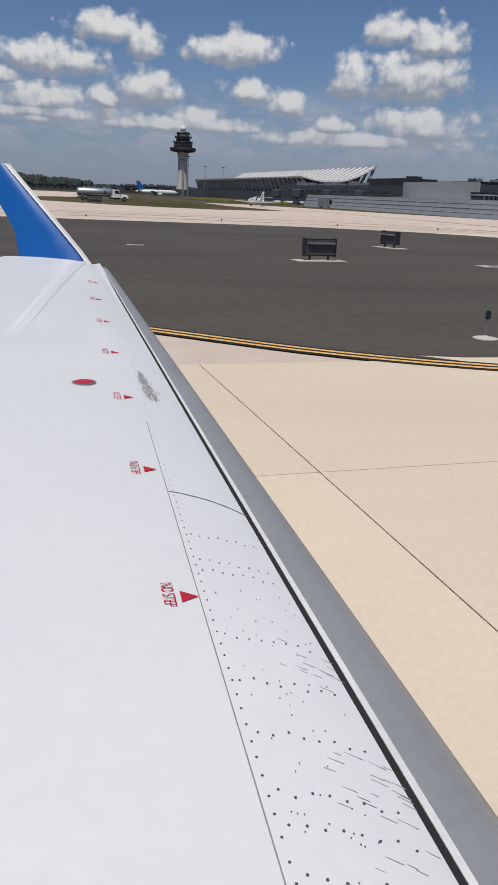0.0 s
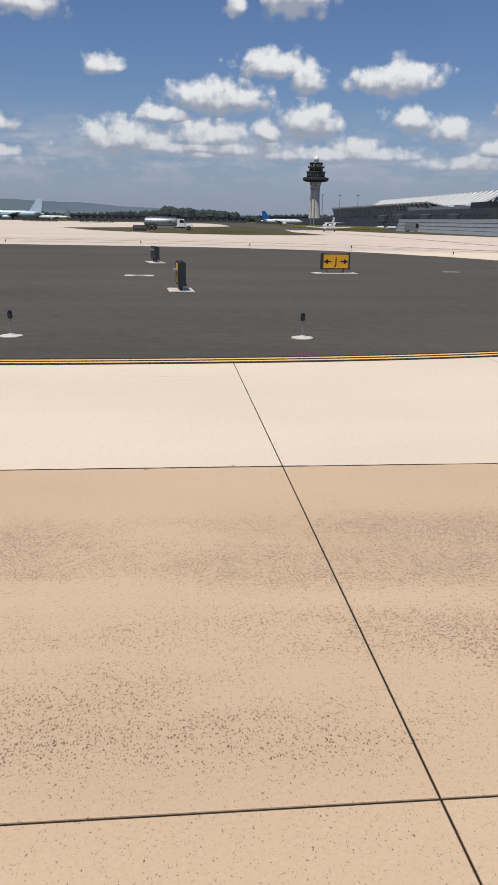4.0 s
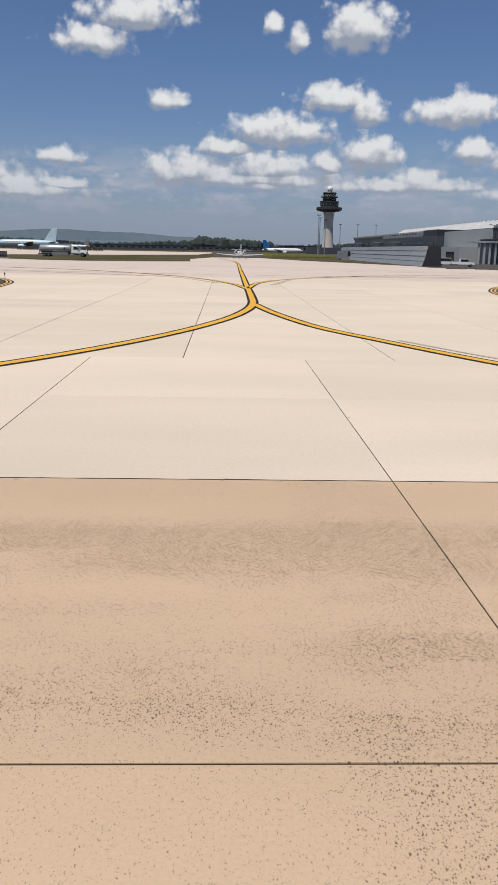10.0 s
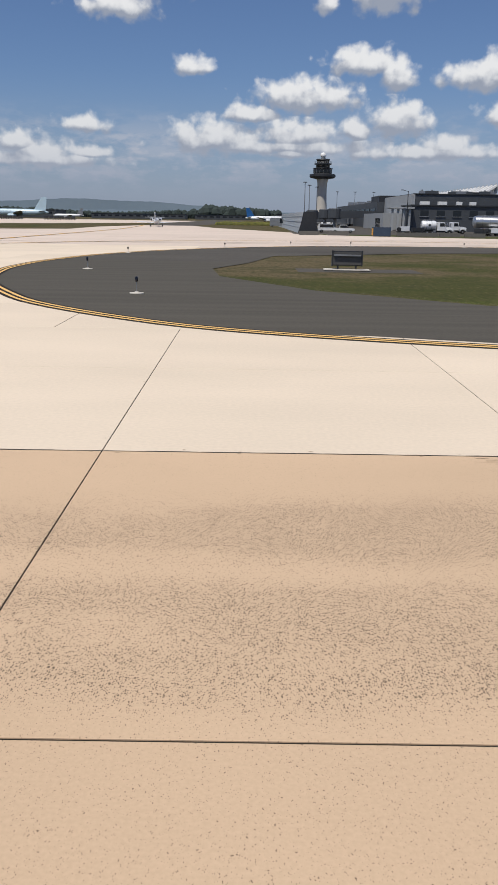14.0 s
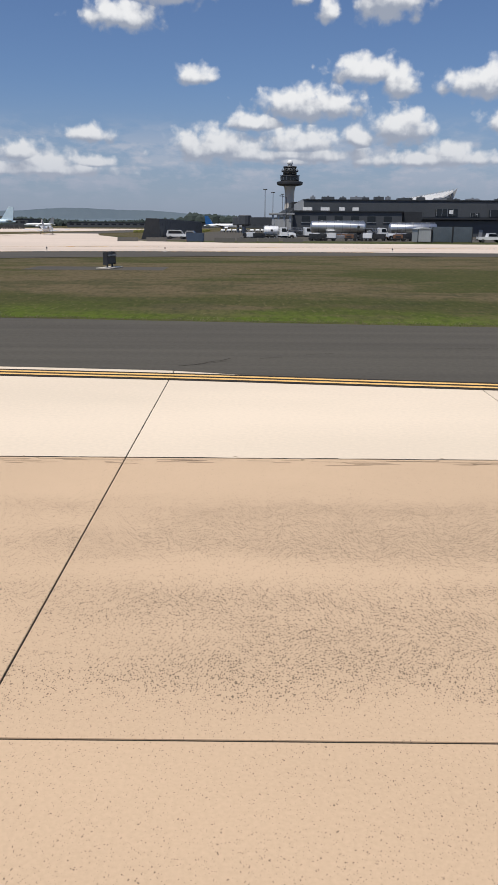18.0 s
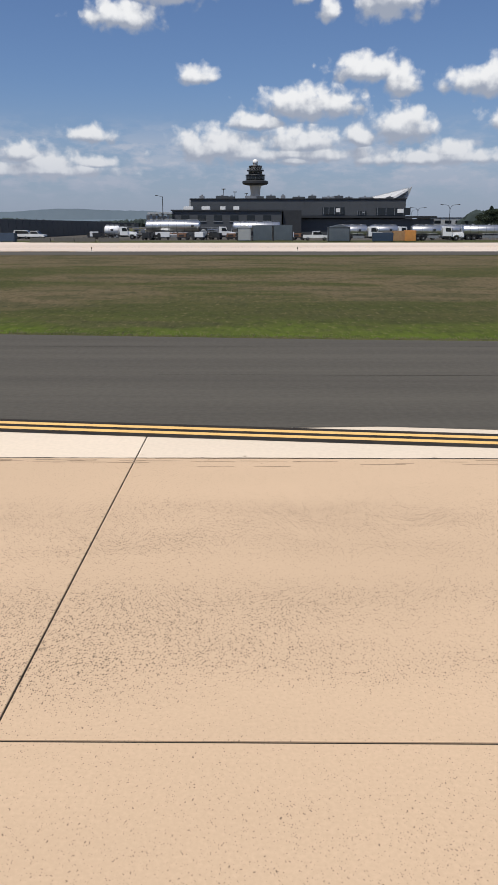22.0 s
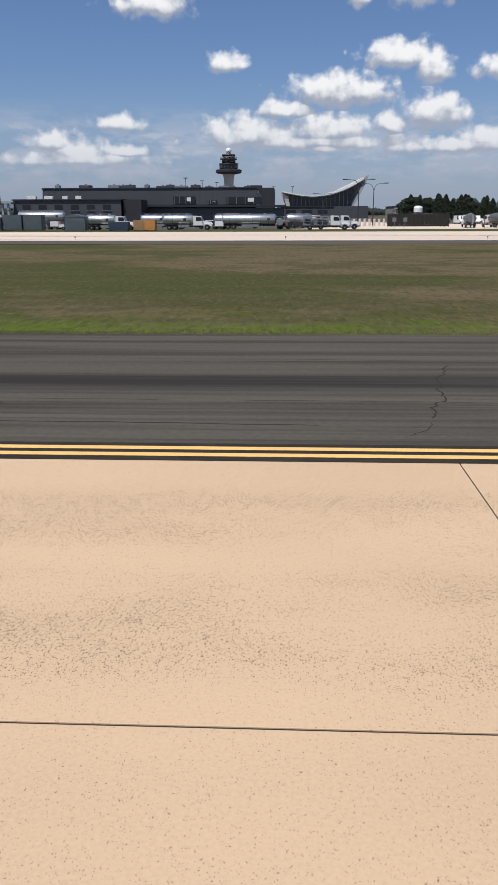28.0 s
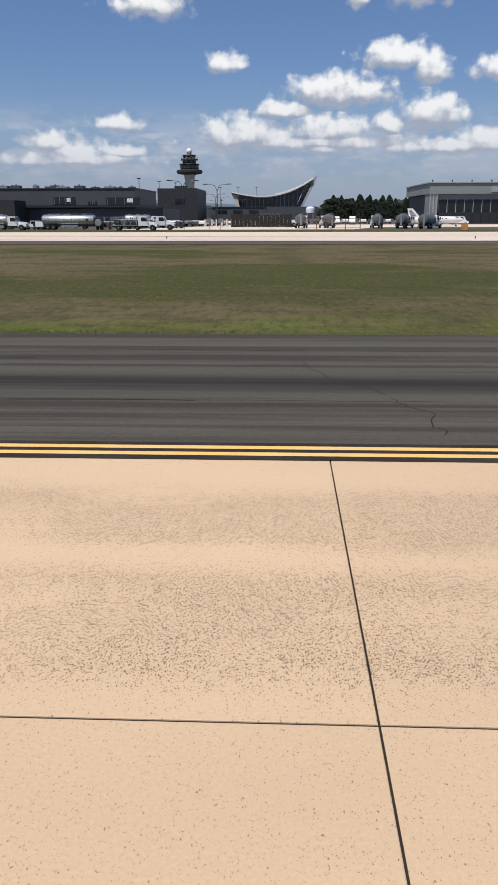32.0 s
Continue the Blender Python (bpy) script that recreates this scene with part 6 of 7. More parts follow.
def business_jet(m, length=15.0, label="white twin-engine business jet"):
    """Nose to +x."""
    t = thing("business_jet", label, "airplane", m, "business jets")
    k = length / 15.0
    part("fuselage", lathe(bmesh.new(), [(0.05 * k, 7.4 * k), (0.38 * k, 6.9 * k), (0.66 * k, 6.1 * k), (0.86 * k, 4.9 * k), (0.9 * k, 3.5 * k), (0.9 * k, -2.5 * k), (0.75 * k, -4.6 * k), (0.4 * k, -6.4 * k), (0.12 * k, -7.2 * k)], 20, (0, 0, 1.65 * k), "x"), BODY_WHITE, t, "", True)
    part("fin", prism(bmesh.new(), [(-3.9 * k, 2.3 * k), (-5.9 * k, 4.5 * k), (-7.3 * k, 4.5 * k), (-6.7 * k, 2.0 * k)], -0.1 * k, 0.1 * k, "y"), BODY_WHITE, t)
    part("fin_stripe", prism(bmesh.new(), [(-4.9 * k, 2.6 * k), (-6.2 * k, 4.1 * k), (-6.9 * k, 4.1 * k), (-6.5 * k, 2.6 * k)], -0.11 * k, 0.11 * k, "y"), GREY_METAL, t)
    for s in (-1, 1):
        part("wing", loft(bmesh.new(), [[(x0, s * y, zz), (x0 - c * 0.4, s * y, zz + 0.09 * c), (x0 - c, s * y, zz), (x0 - c * 0.5, s * y, zz - 0.05 * c)] for y, x0, c, zz in ((0.5 * k, 1.4 * k, 2.6 * k, 1.1 * k), (7.4 * k, -0.4 * k, 1.1 * k, 1.55 * k))]), BODY_WHITE, t)
        part("tailplane", loft(bmesh.new(), [[(x0, s * y, 2.85 * k), (x0 - c * 0.4, s * y, 2.85 * k + 0.07 * c), (x0 - c, s * y, 2.85 * k), (x0 - c * 0.5, s * y, 2.82 * k)] for y, x0, c in ((0.1 * k, -5.2 * k, 1.7 * k), (3.0 * k, -6.4 * k, 0.8 * k))]), BODY_WHITE, t)
        n = part("engine", lathe(bmesh.new(), [(0.42 * k, -1.6 * k), (0.52 * k, -1.8 * k), (0.52 * k, -3.2 * k), (0.34 * k, -4.3 * k)], 16, (0, s * 1.35 * k, 2.2 * k), "x"), BODY_WHITE, t, "", True)
        part("exhaust", lathe(bmesh.new(), [(0.30 * k, -4.2 * k), (0.33 * k, -4.36 * k), (0.2 * k, -4.34 * k)], 14, (0, s * 1.35 * k, 2.2 * k), "x"), DARK_METAL, n)
        part("pylon", box(bmesh.new(), -3.4 * k, -2.0 * k, s * 0.98 * k - 0.25 * k, s * 0.98 * k + 0.25 * k, 2.08 * k, 2.26 * k), BODY_WHITE, t)
        part("main_gear", tube(bmesh.new(), (-0.8 * k, s * 1.9 * k, 0.3 * k), (-0.8 * k, s * 1.9 * k, 1.2 * k), 0.09 * k, seg=8), GREY_METAL, t)
        part("wheel", lathe(bmesh.new(), [(0.15 * k, -0.12 * k), (0.3 * k, -0.1 * k), (0.3 * k, 0.1 * k), (0.15 * k, 0.12 * k)], 14, (-0.8 * k, s * 1.9 * k, 0.3 * k), "y"), TYRE, t)
        for w in range(5):
            part("window", box(bmesh.new(), (2.6 - w * 0.9) * k - 0.17 * k, (2.6 - w * 0.9) * k + 0.17 * k, s * 0.85 * k - 0.04, s * 0.85 * k + 0.04, 1.85 * k, 2.15 * k, 0.03), GLASS, t)
    part("windscreen", prism(bmesh.new(), [(5.0 * k, 2.28 * k), (5.9 * k, 2.02 * k), (5.85 * k, 2.2 * k), (5.1 * k, 2.44 * k)], -0.55 * k, 0.55 * k, "y"), GLASS, t)
    part("nose_gear", tube(bmesh.new(), (5.4 * k, 0, 0.22 * k), (5.3 * k, 0, 1.1 * k), 0.07 * k, seg=8), GREY_METAL, t)
    part("nose_wheel", lathe(bmesh.new(), [(0.1 * k, -0.08 * k), (0.22 * k, -0.07 * k), (0.22 * k, 0.07 * k), (0.1 * k, 0.08 * k)], 12, (5.4 * k, 0, 0.22 * k), "y"), TYRE, t)
    return t


business_jet(pose(79.0, 262, 0, 0, 0, 92), 15.0, "white twin-engine business jet taxiing away, seen from behind")
business_jet(pose(316.3, 215, 0, 0, 0, 0), 15.0, "white business jet parked on pale concrete before the hangar")


# ---- street lamps, masts, fences ----
def double_lamp(m, h=10.2, reach=3.0):
    t = thing("street_lamp", "tall dark street lamp with two curved arms", "street lamp", m, "street lamps")
    part("pole", tube(bmesh.new(), (0, 0, 0.1), (0, 0, h - 1.6), 0.14, 0.09, 10), DARK_METAL, t)
    part("foot", lathe(bmesh.new(), [(0.32, 0), (0.32, 0.15), (0.18, 0.3)], 12), PLATE, t)
    for s in (-1, 1):
        b = bmesh.new()
        pts = smooth_line([(0, h - 1.7), (s * 0.35, h - 0.7), (s * 1.0, h - 0.1), (s * reach, h + 0.1)], 4)
        for p, q in zip(pts, pts[1:]):
            tube(b, (p.x, 0, p.y), (q.x, 0, q.y), 0.07, seg=6)
        arm = part("arm", b, DARK_METAL, t)
        part("lantern", box(bmesh.new(), s * reach - 0.55, s * reach + 0.55, -0.18, 0.18, h, h + 0.2, 0.05), DARK_METAL, arm)
    return t


post = double_lamp(pose(254.8, 182, 0))
for x, y in ((260.5, 205), (252.2, 300), (250.4, 350), (257, 400), (222, 500), (241, 440)):
    copy_thing(post, pose(x, y, 0, 0, 0, (x * 7) % 20 - 10))
single_lamp = thing("street_lamp", "tall dark lamp post with one short arm", "street lamp", pose(154.6, 241, 0), "street lamps")
part("pole", tube(bmesh.new(), (0, 0, 0), (0, 0, 11.2), 0.16, 0.09, 10), DARK_METAL, single_lamp)
part("arm", tube(bmesh.new(), (0, 0, 11.1), (-1.6, 0, 11.5), 0.07, seg=6), DARK_METAL, single_lamp)
part("lantern", box(bmesh.new(), -2.1, -1.3, -0.18, 0.18, 11.4, 11.6, 0.05), DARK_METAL, single_lamp)
mast = thing("light_mast", "very tall thin floodlight mast", "light mast", pose(162, 760, 0), "light masts")
part("pole", tube(bmesh.new(), (0, 0, 0), (0, 0, 33), 0.5, 0.25, 8), GREY_METAL, mast)
part("lamp_ring", lathe(bmesh.new(), [(1.6, 32.4), (1.8, 32.7), (1.6, 33.0)], 12), DARK_METAL, mast)
for x, y in ((172, 800), (154, 700), (205, 930), (225, 930), (246, 930)):
    copy_thing(mast, pose(x, y, 0))


def fence(name, x0, x1, y, h, mat, label, step=1.5, solid=False):
    t = thing(name, label, "fence", pose(x0, y, 0))
    n = int((x1 - x0) / step)
    for k in range(n + 1):
        part("post", box(bmesh.new(), k * step - 0.07, k * step + 0.07, -0.07, 0.07, 0, h), mat, t)
    for z in ((0.3, h * 0.55, h - 0.1) if not solid else (h - 0.1,)):
        part("rail", box(bmesh.new(), 0, n * step, -0.04, 0.04, z - 0.05, z + 0.05), mat, t)
    if solid:
        for k in range(n):
            part("slat", box(bmesh.new(), k * step + 0.09, (k + 1) * step - 0.09, -0.03, 0.03, 0.1, h - 0.2), mat, t)
    return t


fence("screen_fence", 264.0, 279.5, 204, 3.2, material("dark_brown_screen", (0.014, 0.012, 0.010), 0.8, bump=0.1), "dark brown screen fence beside the gate", 1.0, True)
fence("post_fence", 281.0, 293.5, 176, 2.3, RUST, "brown steel post-and-rail fence", 3.1)
fence("gate_fence", 224.0, 243.0, 212, 2.6, GREY_METAL, "grey metal gate fence", 1.6)
bollard = thing("bollard", "pale round bollard at the gate", "bollard", pose(256.6, 214, 0), "gate bollards")
part("post", lathe(bmesh.new(), [(0.3, 0), (0.3, 1.7), (0.2, 1.85)], 12), PLATE, bollard)
for k in range(7):
    copy_thing(bollard, pose(258.2 + 1.3 * k, 215 + 0.4 * k, 0))
b = thing("marker_box", "orange-brown marker box on grass", "marker", pose(312, 160, 0))
part("case", box(bmesh.new(), -0.6, 0.6, -0.3, 0.3, 0.1, 1.3, 0.05), ORANGE, b)
for s in (-0.45, 0.45):
    part("leg", box(bmesh.new(), s - 0.06, s + 0.06, -0.1, 0.1, 0, 0.15), DARK_METAL, b)
b = thing("storage_tank", "white round storage tank on a steel frame", "storage tank", pose(286.6, 300, 0))
part("tank", lathe(bmesh.new(), [(1.2, 3.5), (1.6, 3.7), (1.6, 5.2), (1.2, 5.7), (0.3, 5.9)], 20), BODY_WHITE, b, "", True)
for x, y in ((-1.0, -1.0), (1.0, -1.0), (1.0, 1.0), (-1.0, 1.0)):
    part("leg", box(bmesh.new(), x - 0.15, x + 0.15, y - 0.15, y + 0.15, 0, 3.6), GREY_METAL, b)


def signpost(m):
    t = thing("road_sign", "small road sign on a post", "road sign", m)
    part("post", tube(bmesh.new(), (0, 0, 0), (0, 0, 2.4), 0.05, seg=8), GREY_METAL, t)
    part("plate", box(bmesh.new(), -0.4, 0.4, -0.06, -0.02, 1.5, 2.3, 0.01), GREY_METAL, t)


signpost(pose(261.5, 172, 0))
signpost(pose(263.8, 172.5, 0))
cart = thing("baggage_cart", "dark covered baggage cart in a train", "baggage cart", pose(0, 0, 0), "baggage carts")
part("bed", box(bmesh.new(), -1.5, 1.5, -0.8, 0.8, 0.4, 0.6, 0.02), DARK_METAL, cart)
part("cover", box(bmesh.new(), -1.4, 1.4, -0.75, 0.75, 0.9, 2.4, 0.1), DARK_METAL, cart)
for x in (-1.0, 1.0):
    for y in (-0.7, 0.7):
        part("wheel", lathe(bmesh.new(), [(0.1, -0.08), (0.24, -0.08), (0.24, 0.08), (0.1, 0.08)], 10, (x, y, 0.24), "y"), TYRE, cart)
        part("post", box(bmesh.new(), x * 1.35 - 0.05, x * 1.35 + 0.05, y - 0.05, y + 0.05, 0.6, 1.0), DARK_METAL, cart)
cart.matrix_basis = pose(-66, 560, 0)
for k in range(11):
    copy_thing(cart, pose(-62 + 4.0 * k + (14 if k > 4 else 0), 560 - 2 * k, 0))

# ---- far buildings ----
for x, y, lx, ly, h, mat, lab in ((-420, 960, 300, 60, 9, CLADDING, "long dark distant concourse"), (-95, 1050, 120, 40, 6, CLADDING, "low dark distant building"), (30, 1150, 110, 30, 6, CLADDING, "low dark distant building"),
                                  (140, 990, 60, 40, 8, CLADDING, "low dark building behind the tower"), (330, 700, 160, 60, 9, CLADDING_LIGHT, "low grey distant building"), (345, 470, 60, 30, 6, CLADDING, "low dark building behind trees"),
                                  (236, 470, 30, 60, 7, CLADDING, "low dark wing before the terminal")):
    t = thing("distant_building", lab, "building", pose(x, y, 0))
    part("wall", box(bmesh.new(), 0, lx, 0, ly, 0, h), mat, t)
    part("roof", box(bmesh.new(), -0.4, lx + 0.4, -0.4, ly, h, h + 0.5), DARK_METAL, t)
    for k in range(int(lx / 9)):
        part("window", box(bmesh.new(), 3 + 9 * k, 8.5 + 9 * k, -0.12, 0.1, h * 0.5, h * 0.78), GLASS, t)
airfield_sign(pose(20.5, 196, 0.0, 0, 0, 2), 3.2, 1.3, label="wide dark airfield sign seen from behind on the grass island")

# ---- the wing beside the window, where it stands at the start ----
WING_AT = Matrix.Translation((0.076, 8.372, 3.037)) @ pose(0, 0, 0, 0, 0, -19.68)
wing = thing("aircraft_wing", "white aircraft wing with bare metal leading edge, blue winglet", "aircraft wing", WING_AT)
WING_WHITE = material("wing_white_paint", (0.76, 0.76, 0.75), 0.42, second=(0.70, 0.705, 0.70), scale=0.9, fine=14.0, amount=0.4, bump=0.02, local=True, coat=0.2)
NOSE_METAL = material("bare_leading_edge", (0.42, 0.42, 0.42), 0.5, 0.35, second=(0.36, 0.36, 0.36), scale=2.0, fine=25.0, bump=0.02, local=True)
WINGLET_BLUE = material("winglet_blue", (0.004, 0.095, 0.36), 0.3, scale=1.5, amount=0.3, bump=0.0, local=True, coat=0.5)
SEAM_GREY = material("seam_grey", (0.30, 0.30, 0.30), 0.7, second=(0.22, 0.22, 0.22), scale=6.0, bump=0.0, local=True)
RIVET = material("rivet_dark", (0.10, 0.10, 0.10), 0.6, bump=0.0)
SMUDGE = material("grime", (0.42, 0.42, 0.41), 0.6, second=(0.22, 0.22, 0.21), scale=9.0, fine=60.0, bump=0.0, local=True)


def lead(l):
    return 0.42 - 0.3185 * (l - 1.27)


def trail(l):
    return -4.0 + 0.065 * (l - 0.6)


def skin(f, l, lift=0.0):
    """A point on the upper skin: f metres ahead and l metres outboard of the window."""
    d = max(0.0, lead(l) - f)
    c = lead(l) - trail(l)
    return Vector((f, l, -1.367 + 0.05 * l + 0.072 * (1 - math.exp(-d / 0.22)) + 0.03 * (d / c) * max(0.0, 1 - d / c) * c + lift))


spans = [0.7 + 0.46 * k for k in range(20)] + [9.62]
sections = []
for l in spans:
    c = lead(l) - trail(l)
    top = [skin(trail(l) + c * u, l) for u in (0, 0.12, 0.25, 0.4, 0.55, 0.7, 0.8, 0.87, 0.92, 0.96, 0.985, 1.0)]
    thick = 0.10 * c
    bottom = [Vector((trail(l) + c * u, l, top[0].z - thick * math.sin(math.pi * min(1, 0.12 + 0.8 * u)))) for u in (0.99, 0.85, 0.6, 0.35, 0.1)]
    sections.append(top + [top[-1] - Vector((0, 0, 0.09 * (0.4 + 0.6 * c / 4.4)))] + bottom)
part("wing_skin", loft(bmesh.new(), sections), WING_WHITE, wing, "white painted skin", True)
nose, seal, lip = [], [], []
for l in spans:
    k = 1.0 - 0.62 * (l - 0.7) / 8.9
    a = skin(lead(l), l)
    ring = [(0.04, -0.004), (0.12, -0.018), (0.20, -0.055), (0.265, -0.11), (0.285, -0.18), (0.24, -0.27), (0.10, -0.33), (0.0, -0.33), (0.0, -0.06)]
    nose.append([a + Vector((x * k, 0, z * k)) for x, z in ring])
    seal.append([a + Vector((x * k, 0, z)) for x, z in ((-0.022, 0.003), (0.012, 0.002), (0.012, -0.03), (-0.022, -0.03))])
    lip.append([a + Vector((x * k, 0, z)) for x, z in ((0.013, 0.004), (0.036, 0.001), (0.036, -0.03), (0.013, -0.03))])
part("leading_edge", loft(bmesh.new(), nose), NOSE_METAL, wing, "bare grey metal leading edge", True)
part("seal_strip", loft(bmesh.new(), seal), TYRE, wing, "black seal along the leading edge")
part("lip", loft(bmesh.new(), lip), WHITE_PAINT, wing, "thin bright lip")
# winglet
b = bmesh.new()
foil = ((0.0, 0.0), (-0.12, 0.045), (-0.4, 0.05), (-1.0, 0.0), (-0.4, -0.05), (-0.12, -0.045))
rings = []
for h, shift, chord, out in ((-0.02, 0.0, 0.86, 0.0), (0.12, -0.12, 0.78, 0.05), (0.35, -0.34, 0.62, 0.12), (0.75, -0.73, 0.50, 0.24), (1.10, -1.08, 0.42, 0.36)):
    base = skin(-2.36, 9.62)
    rings.append([base + Vector((shift + x * chord, out + y, h)) for x, y in foil])
winglet = part("winglet", loft(b, rings), WINGLET_BLUE, wing, "bright blue upswept winglet", True)
b = bmesh.new()
loft(b, [[base + Vector((shift + x, out + y, h)) for x, y in ((0.020, 0.0), (0.0, 0.05), (-0.03, 0.056), (-0.03, -0.056), (0.0, -0.05))] for h, shift, out in ((-0.02, 0.0, 0.0), (0.12, -0.12, 0.05), (0.35, -0.34, 0.12), (0.75, -0.73, 0.24), (1.10, -1.08, 0.36))])
part("winglet_edge", b, WHITE_PAINT, winglet, "white leading edge strip")
part("tip_fairing", loft(bmesh.new(), [[skin(f + dx, l, z) for dx, z in ((-0.028 * w, 0.002), (0.0, 0.016 * w), (0.028 * w, 0.002))] for f, l, w in ((-2.42, 9.55, 1.2), (-2.2, 7.8, 0.8), (-1.92, 5.9, 0.15))]), WING_WHITE, wing)
# panel seams
def seam(name, pts, width, mat, z=0.002):
    b = bmesh.new()
    prev = None
    for (f0, l0), (f1, l1) in zip(pts, pts[1:]):
        d = Vector((f1 - f0, l1 - l0)).normalized()
        n = Vector((-d.y, d.x)) * width / 2
        quad = [skin(f0 - n.x, l0 - n.y, z), skin(f1 - n.x, l1 - n.y, z), skin(f1 + n.x, l1 + n.y, z), skin(f0 + n.x, l0 + n.y, z)]
        b.faces.new([b.verts.new(p) for p in quad])
    return part(name, b, mat, wing)


def aft(l):
    return 0.055 - 0.2745 * (l - 1.195)


seam("panel_seam", [(aft(l), l) for l in [1.0 + 0.15 * k for k in range(20)]], 0.0035, SEAM_GREY)
seam("panel_seam", [(aft(l), l) for l in [3.85 + 0.3 * k for k in range(9)]], 0.0025, WING_WHITE)
seam("chord_seam", [(aft(2.97) + (lead(2.93) - aft(2.97)) * u, 2.985 - 0.06 * u * u) for u in [k / 8 for k in range(9)]], 0.005, RIVET)
b = bmesh.new()
rnd = random.Random(9)


def rivet(f, l, r=0.0042):
    p = skin(f, l, 0.0025)
    vs_ = [b.verts.new(p + Vector((r * math.cos(a), r * math.sin(a), 0))) for a in [k * math.pi / 3 for k in range(6)]]
    b.faces.new(vs_)


for k in range(75):
    l = 1.02 + 0.055 * k + rnd.uniform(-0.004, 0.004)
    rivet(aft(l) + 0.022, l, 0.0036 if l < 2.0 else 0.0032 if l < 3 else 0.0028)
for l in (1.10, 1.20, 1.33, 1.415, 1.60, 1.80, 2.00, 2.37, 2.43, 2.62):
    n = 8
    for k in range(n):
        u = 0.12 + 0.8 * k / n
        rivet(aft(l) + (lead(l) - aft(l)) * u, l + 0.012 * math.sin(u * 2.5) + rnd.uniform(-0.012, 0.012), 0.0036 if l < 2 else 0.0031)
for k in range(60):
    l = rnd.uniform(1.1, 2.3)
    rivet(aft(l) + (lead(l) - aft(l)) * rnd.uniform(0.15, 0.9), l, 0.002)
tagged(part("rivets", b, RIVET, wing), "rows of small dark rivets", kind="stuff")
stencil = text_mesh("NO STEP", 0.036, RED, 0.0)
for f, l in ((-0.22, 2.19), (-0.515, 3.20), (-0.81, 4.23), (-1.10, 5.23), (-1.375, 6.23), (-1.66, 7.18), (-1.92, 8.15)):
    o = part("warning_letters", stencil, None, wing, "red warning stencil")
    # both stand square to the seam: ahead is (0.964, 0.265), inboard (0.265, -0.964)
    a = skin(f - 0.095, l - 0.012, 0.004)
    dx, dy = Vector((0.265, -0.964, -0.050)), Vector((0.964, 0.265, 0.012)) * 1.55
    o.matrix_basis = Matrix(((dx.x, dy.x, 0, a.x), (dx.y, dy.y, 0, a.y), (dx.z, dy.z, 1, a.z), (0, 0, 0, 1)))
    q = bmesh.new()
    q.faces.new([q.verts.new(skin(f + u * 0.964 - v * 0.265, l + u * 0.265 + v * 0.964, 0.003)) for u, v in ((0.0, 0.0), (-0.056, 0.033), (-0.056, -0.033))])
    part("warning_triangle", q, RED, wing, "red triangle")
q = lathe(bmesh.new(), [(0.056, 0.0), (0.056, 0.005), (0.02, 0.006)], 24, skin(-1.137, 4.415))
cap = part("fuel_cap", q, RED, wing, "red round fuel cap")
part("cap_ring", lathe(bmesh.new(), [(0.070, 0.0), (0.070, 0.003), (0.058, 0.0035)], 24, skin(-1.137, 4.415)), GREY_METAL, cap)
b = bmesh.new()
for k in range(260):
    # a dark smear that widens towards the window
    u = rnd.random()
    l, f = 4.80 - 0.57 * u + rnd.uniform(-0.02, 0.02), -0.885 + 0.195 * u + rnd.gauss(0, 0.006 + 0.016 * u)
    n, w = rnd.uniform(0.02, 0.06), rnd.uniform(0.0012, 0.0045)
    b.faces.new([b.verts.new(skin(f + x - 0.33 * y, l + y, 0.0012)) for x, y in ((-w, 0), (w, 0.004), (w * 0.5, n), (-w * 0.6, n * 0.9))])
for k in range(44):
    # fine scratches swept back from the leading edge
    l = rnd.choice((1.25, 1.45, 1.55, 1.9, 1.95)) + rnd.gauss(0, 0.05)
    f = aft(l) + (lead(l) - aft(l)) * rnd.uniform(0.45, 0.95)
    w = rnd.uniform(0.012, 0.045)
    b.faces.new([b.verts.new(skin(f + x, l + y, 0.001)) for x, y in ((0, 0), (w, -0.0010 - 0.25 * w), (w * 1.1, 0.0006 - 0.25 * w), (0.0, 0.0012))])
tagged(part("scuffs", b, SMUDGE, wing), "grey scuffs and grime", kind="stuff")

# ---- trees, scrub and grass ----
def tree_mesh(seed, h, spread, conifer):
    rnd = random.Random(seed)
    verts, faces = [], []
    for k in range(5200):
        u = rnd.random() ** 0.75
        z = h * (0.10 + 0.88 * u)
        if conifer:
            r = spread * (1.0 - u) ** 0.75 * (0.80 + 0.20 * math.sin(z * 4.3 + seed) ** 2) + 0.15
        else:
            r = spread * math.sqrt(max(0.02, 1 - (2 * u - 0.85) ** 2 / 1.4)) * (0.75 + 0.3 * math.sin(z * 2.0 + seed))
        a = rnd.uniform(0, 2 * math.pi)
        r *= rnd.uniform(0.35, 1.05) * (1 + 0.22 * math.sin(3 * a + seed + z))
        p = Vector((r * math.cos(a), r * math.sin(a), z))
        s = rnd.uniform(0.10, 0.25) * h / 12
        q = Euler((rnd.uniform(0, 6.28), rnd.uniform(0, 6.28), rnd.uniform(0, 6.28))).to_matrix()
        i = len(verts)
        for c in ((-1, -0.6, 0), (0.8, -0.7, 0.2), (1, 0.5, -0.2), (-0.2, 1, 0.25), (-1, 0.4, 0)):
            verts.append(p + q @ Vector(c) * s)
        faces.append((i, i + 1, i + 2, i + 3, i + 4))
    me = bpy.data.meshes.new("crown")
    me.from_pydata(verts, [], faces)
    me.materials.append(TREE_LEAF)
    return me


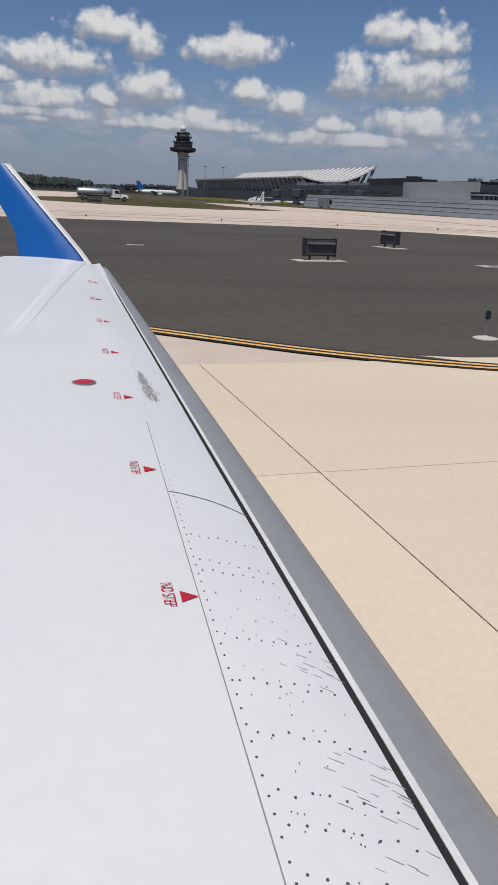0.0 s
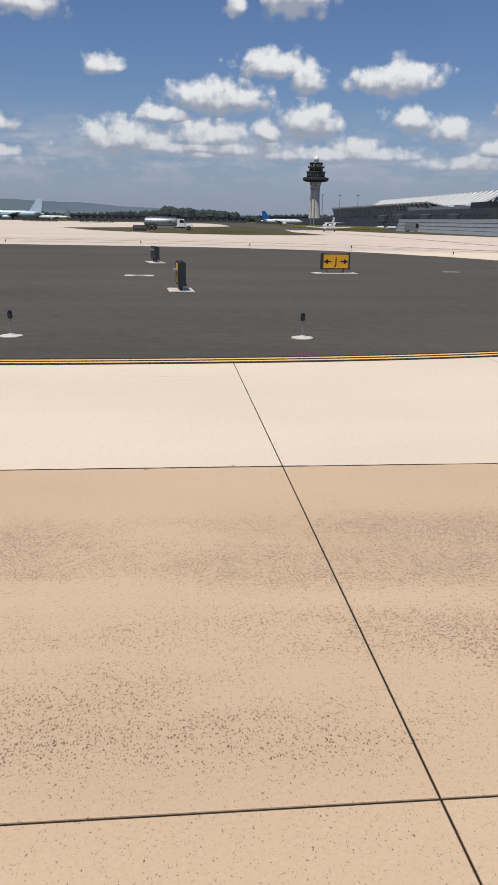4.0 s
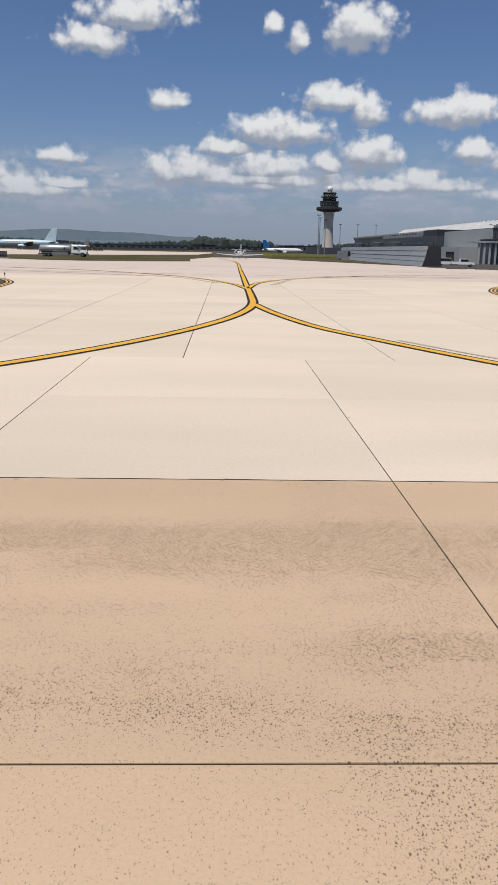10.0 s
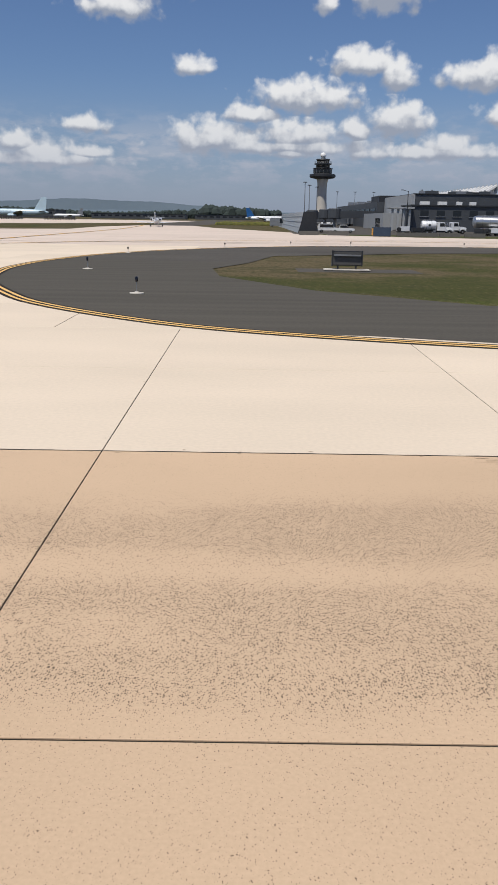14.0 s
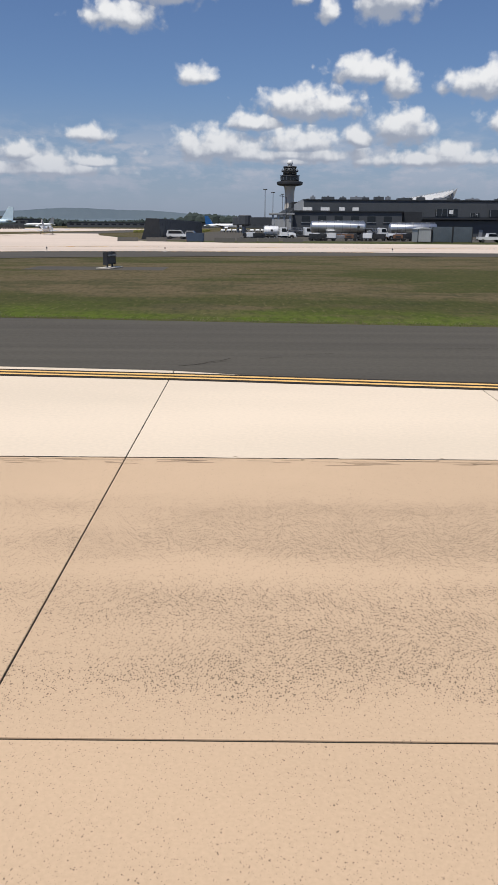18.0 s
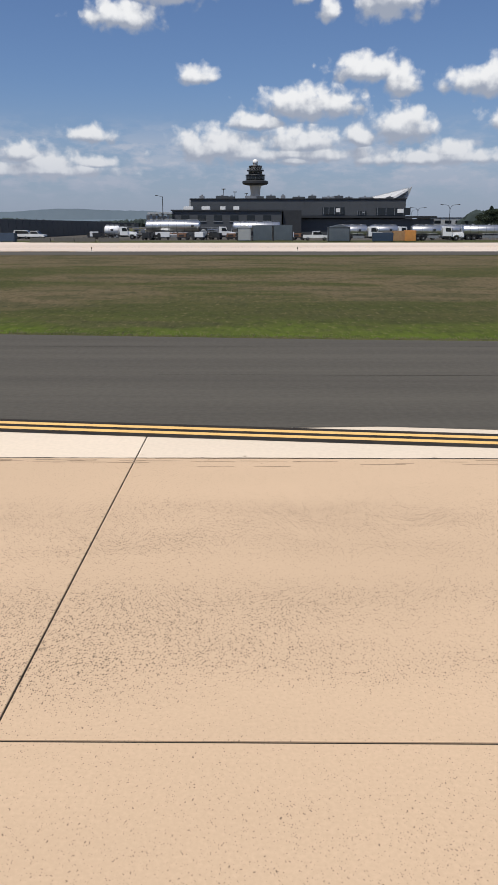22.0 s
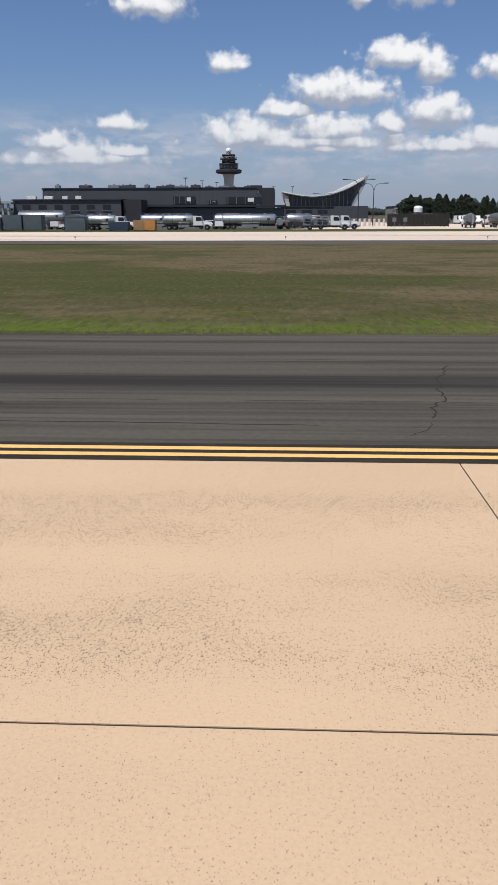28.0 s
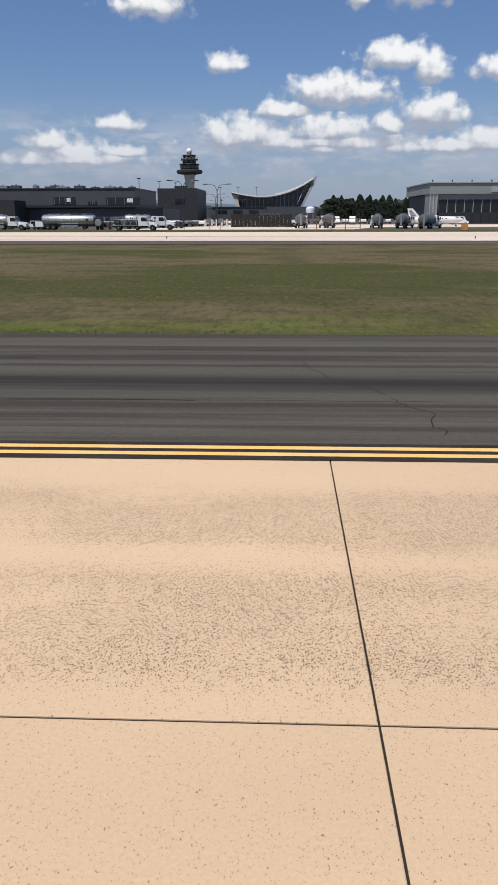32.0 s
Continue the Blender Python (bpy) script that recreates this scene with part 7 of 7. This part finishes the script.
def tree(m, seed, h, spread, conifer):
    t = thing("tree", "dark green dense tree beside the access road", "tree", m, "roadside trees")
    b = tube(bmesh.new(), (0, 0, 0), (0, 0, h * 0.75), h * 0.03, h * 0.006, 8)
    for k in range(7):
        a = k * 2.4 + seed
        z = h * (0.18 + 0.08 * k)
        tube(b, (0, 0, z), (spread * 0.6 * math.cos(a), spread * 0.6 * math.sin(a), z + h * 0.07), h * 0.009, h * 0.003, 5)
    part("trunk", b, BARK, t)
    part("crown", tree_mesh(seed, h, spread, conifer), None, t, "uneven dark green crown")
    return t


kinds = [tree(pose(300.0, 420, 0), 1, 10.8, 4.0, False), tree(pose(305.6, 416, 0), 2, 12.4, 3.6, True), tree(pose(310.6, 421, 0), 3, 11.0, 4.4, False), tree(pose(315.4, 417, 0), 4, 12.8, 4.4, True)]
rnd = random.Random(21)
for k in range(24):
    x, y = 299 + 1.9 * k + rnd.uniform(-0.8, 0.8), 424 + rnd.uniform(-8, 10)
    c = copy_thing(kinds[rnd.randrange(4)], pose(x, y, 0, 0, 0, rnd.uniform(0, 360)))
    s = rnd.uniform(0.78, 1.05)
    c.scale = (s * 1.1, s * 1.1, s)


def woods(name, x0, x1, y, depth, h, count, seed, label):
    """A belt of far woodland made of many clumps of foliage."""
    rnd = random.Random(seed)
    verts, faces = [], []
    for k in range(count):
        x, yy = rnd.uniform(x0, x1), y + rnd.uniform(0, depth)
        hh = h * rnd.uniform(0.6, 1.08) * (0.85 + 0.2 * math.sin(x * 0.013 + seed))
        w = hh * rnd.uniform(0.35, 0.6)
        i = len(verts)
        for ring, (rr, zz) in enumerate(((0.85, 0.0), (1.0, 0.45), (0.72, 0.78))):
            for a in range(6):
                t = a * math.pi / 3 + rnd.uniform(-0.3, 0.3)
                verts.append((x + w * rr * math.cos(t) * rnd.uniform(0.8, 1.15), yy + w * rr * math.sin(t), hh * zz * rnd.uniform(0.92, 1.06)))
        verts.append((x + rnd.uniform(-0.2, 0.2) * w, yy, hh))
        for ring in range(2):
            for a in range(6):
                b = (a + 1) % 6
                faces.append((i + ring * 6 + a, i + ring * 6 + b, i + ring * 6 + 6 + b, i + ring * 6 + 6 + a))
        for a in range(6):
            faces.append((i + 12 + a, i + 12 + (a + 1) % 6, i + 18))
    me = bpy.data.meshes.new(name)
    me.from_pydata(verts, [], faces)
    me.materials.append(WOODS)
    tagged(new(name, me), label, "woods", kind="stuff")


woods("far_woods", -1500, 60, 1750, 160, 20, 1500, 1, "belt of distant dark green woodland")
woods("far_woods", 20, 160, 1500, 60, 26, 160, 2, "clump of distant dark green woodland")
woods("far_woods", 100, 1400, 1900, 160, 19, 1100, 3, "belt of distant dark green woodland")
woods("far_woods", 335, 520, 560, 60, 13, 160, 4, "dark green trees behind the hangar road")

# scrub with yellow flowers by the ramp
rnd = random.Random(5)
verts, faces = [], []
for k in range(1500):
    x, y = rnd.uniform(94, 121), rnd.uniform(345, 440)
    s = rnd.uniform(0.3, 0.8)
    i = len(verts)
    for c in ((-s, 0, 0), (s, 0.2, 0.1), (s * 0.6, 0, s * 1.6), (-s * 0.5, 0.1, s * 1.4)):
        verts.append((x + c[0], y + c[1], c[2]))
    faces.append((i, i + 1, i + 2, i + 3))
me = bpy.data.meshes.new("scrub")
me.from_pydata(verts, [], faces)
me.materials.append(FLOWER)
tagged(new("scrub", me), "rough scrub with yellow flowers", "scrub", kind="stuff")


def tufts(name, count, place, size, seed, mat, label):
    rnd = random.Random(seed)
    verts, faces = [], []
    for k in range(count):
        x, y = place(rnd)
        for b in range(4):
            a, h = rnd.uniform(0, 6.28), size * rnd.uniform(0.5, 1.3)
            px, py = x + rnd.uniform(-0.12, 0.12), y + rnd.uniform(-0.12, 0.12)
            w = 0.010 + 0.008 * rnd.random()
            lean = rnd.uniform(0.1, 0.6) * h
            c, s = math.cos(a), math.sin(a)
            i = len(verts)
            verts += [(px - w * s, py + w * c, -0.03), (px + w * s, py - w * c, -0.03), (px + lean * c, py + lean * s, h)]
            faces.append((i, i + 1, i + 2))
    me = bpy.data.meshes.new(name)
    me.from_pydata(verts, [], faces)
    me.materials.append(mat)
    tagged(new(name, me), label, "grass", kind="stuff")


def edge_y(x):
    pts = sorted((p for p in near_grass if p[0] > 111), key=lambda p: p[0])
    for (xa, ya), (xb, yb) in zip(pts, pts[1:]):
        if xa <= x <= xb:
            return ya + (yb - ya) * (x - xa) / (xb - xa)
    return pts[0][1] if x < pts[0][0] else pts[-1][1]


def near_strip(r):
    x = r.uniform(112, 312)
    return x, edge_y(x) + abs(r.gauss(0, 0.45)) - 0.12


def wide(r):
    x = r.uniform(112, 330)
    return x, edge_y(x) + 0.5 + 30 * r.random() ** 1.6


GREEN_BLADES = material("green_blades", (0.150, 0.155, 0.055), 0.9, second=(0.210, 0.175, 0.095), scale=0.4, fine=3.0, bump=0)
tufts("edge_grass", 26000, near_strip, 0.013, 3, GREEN_BLADES, "bright green grass along the asphalt edge")
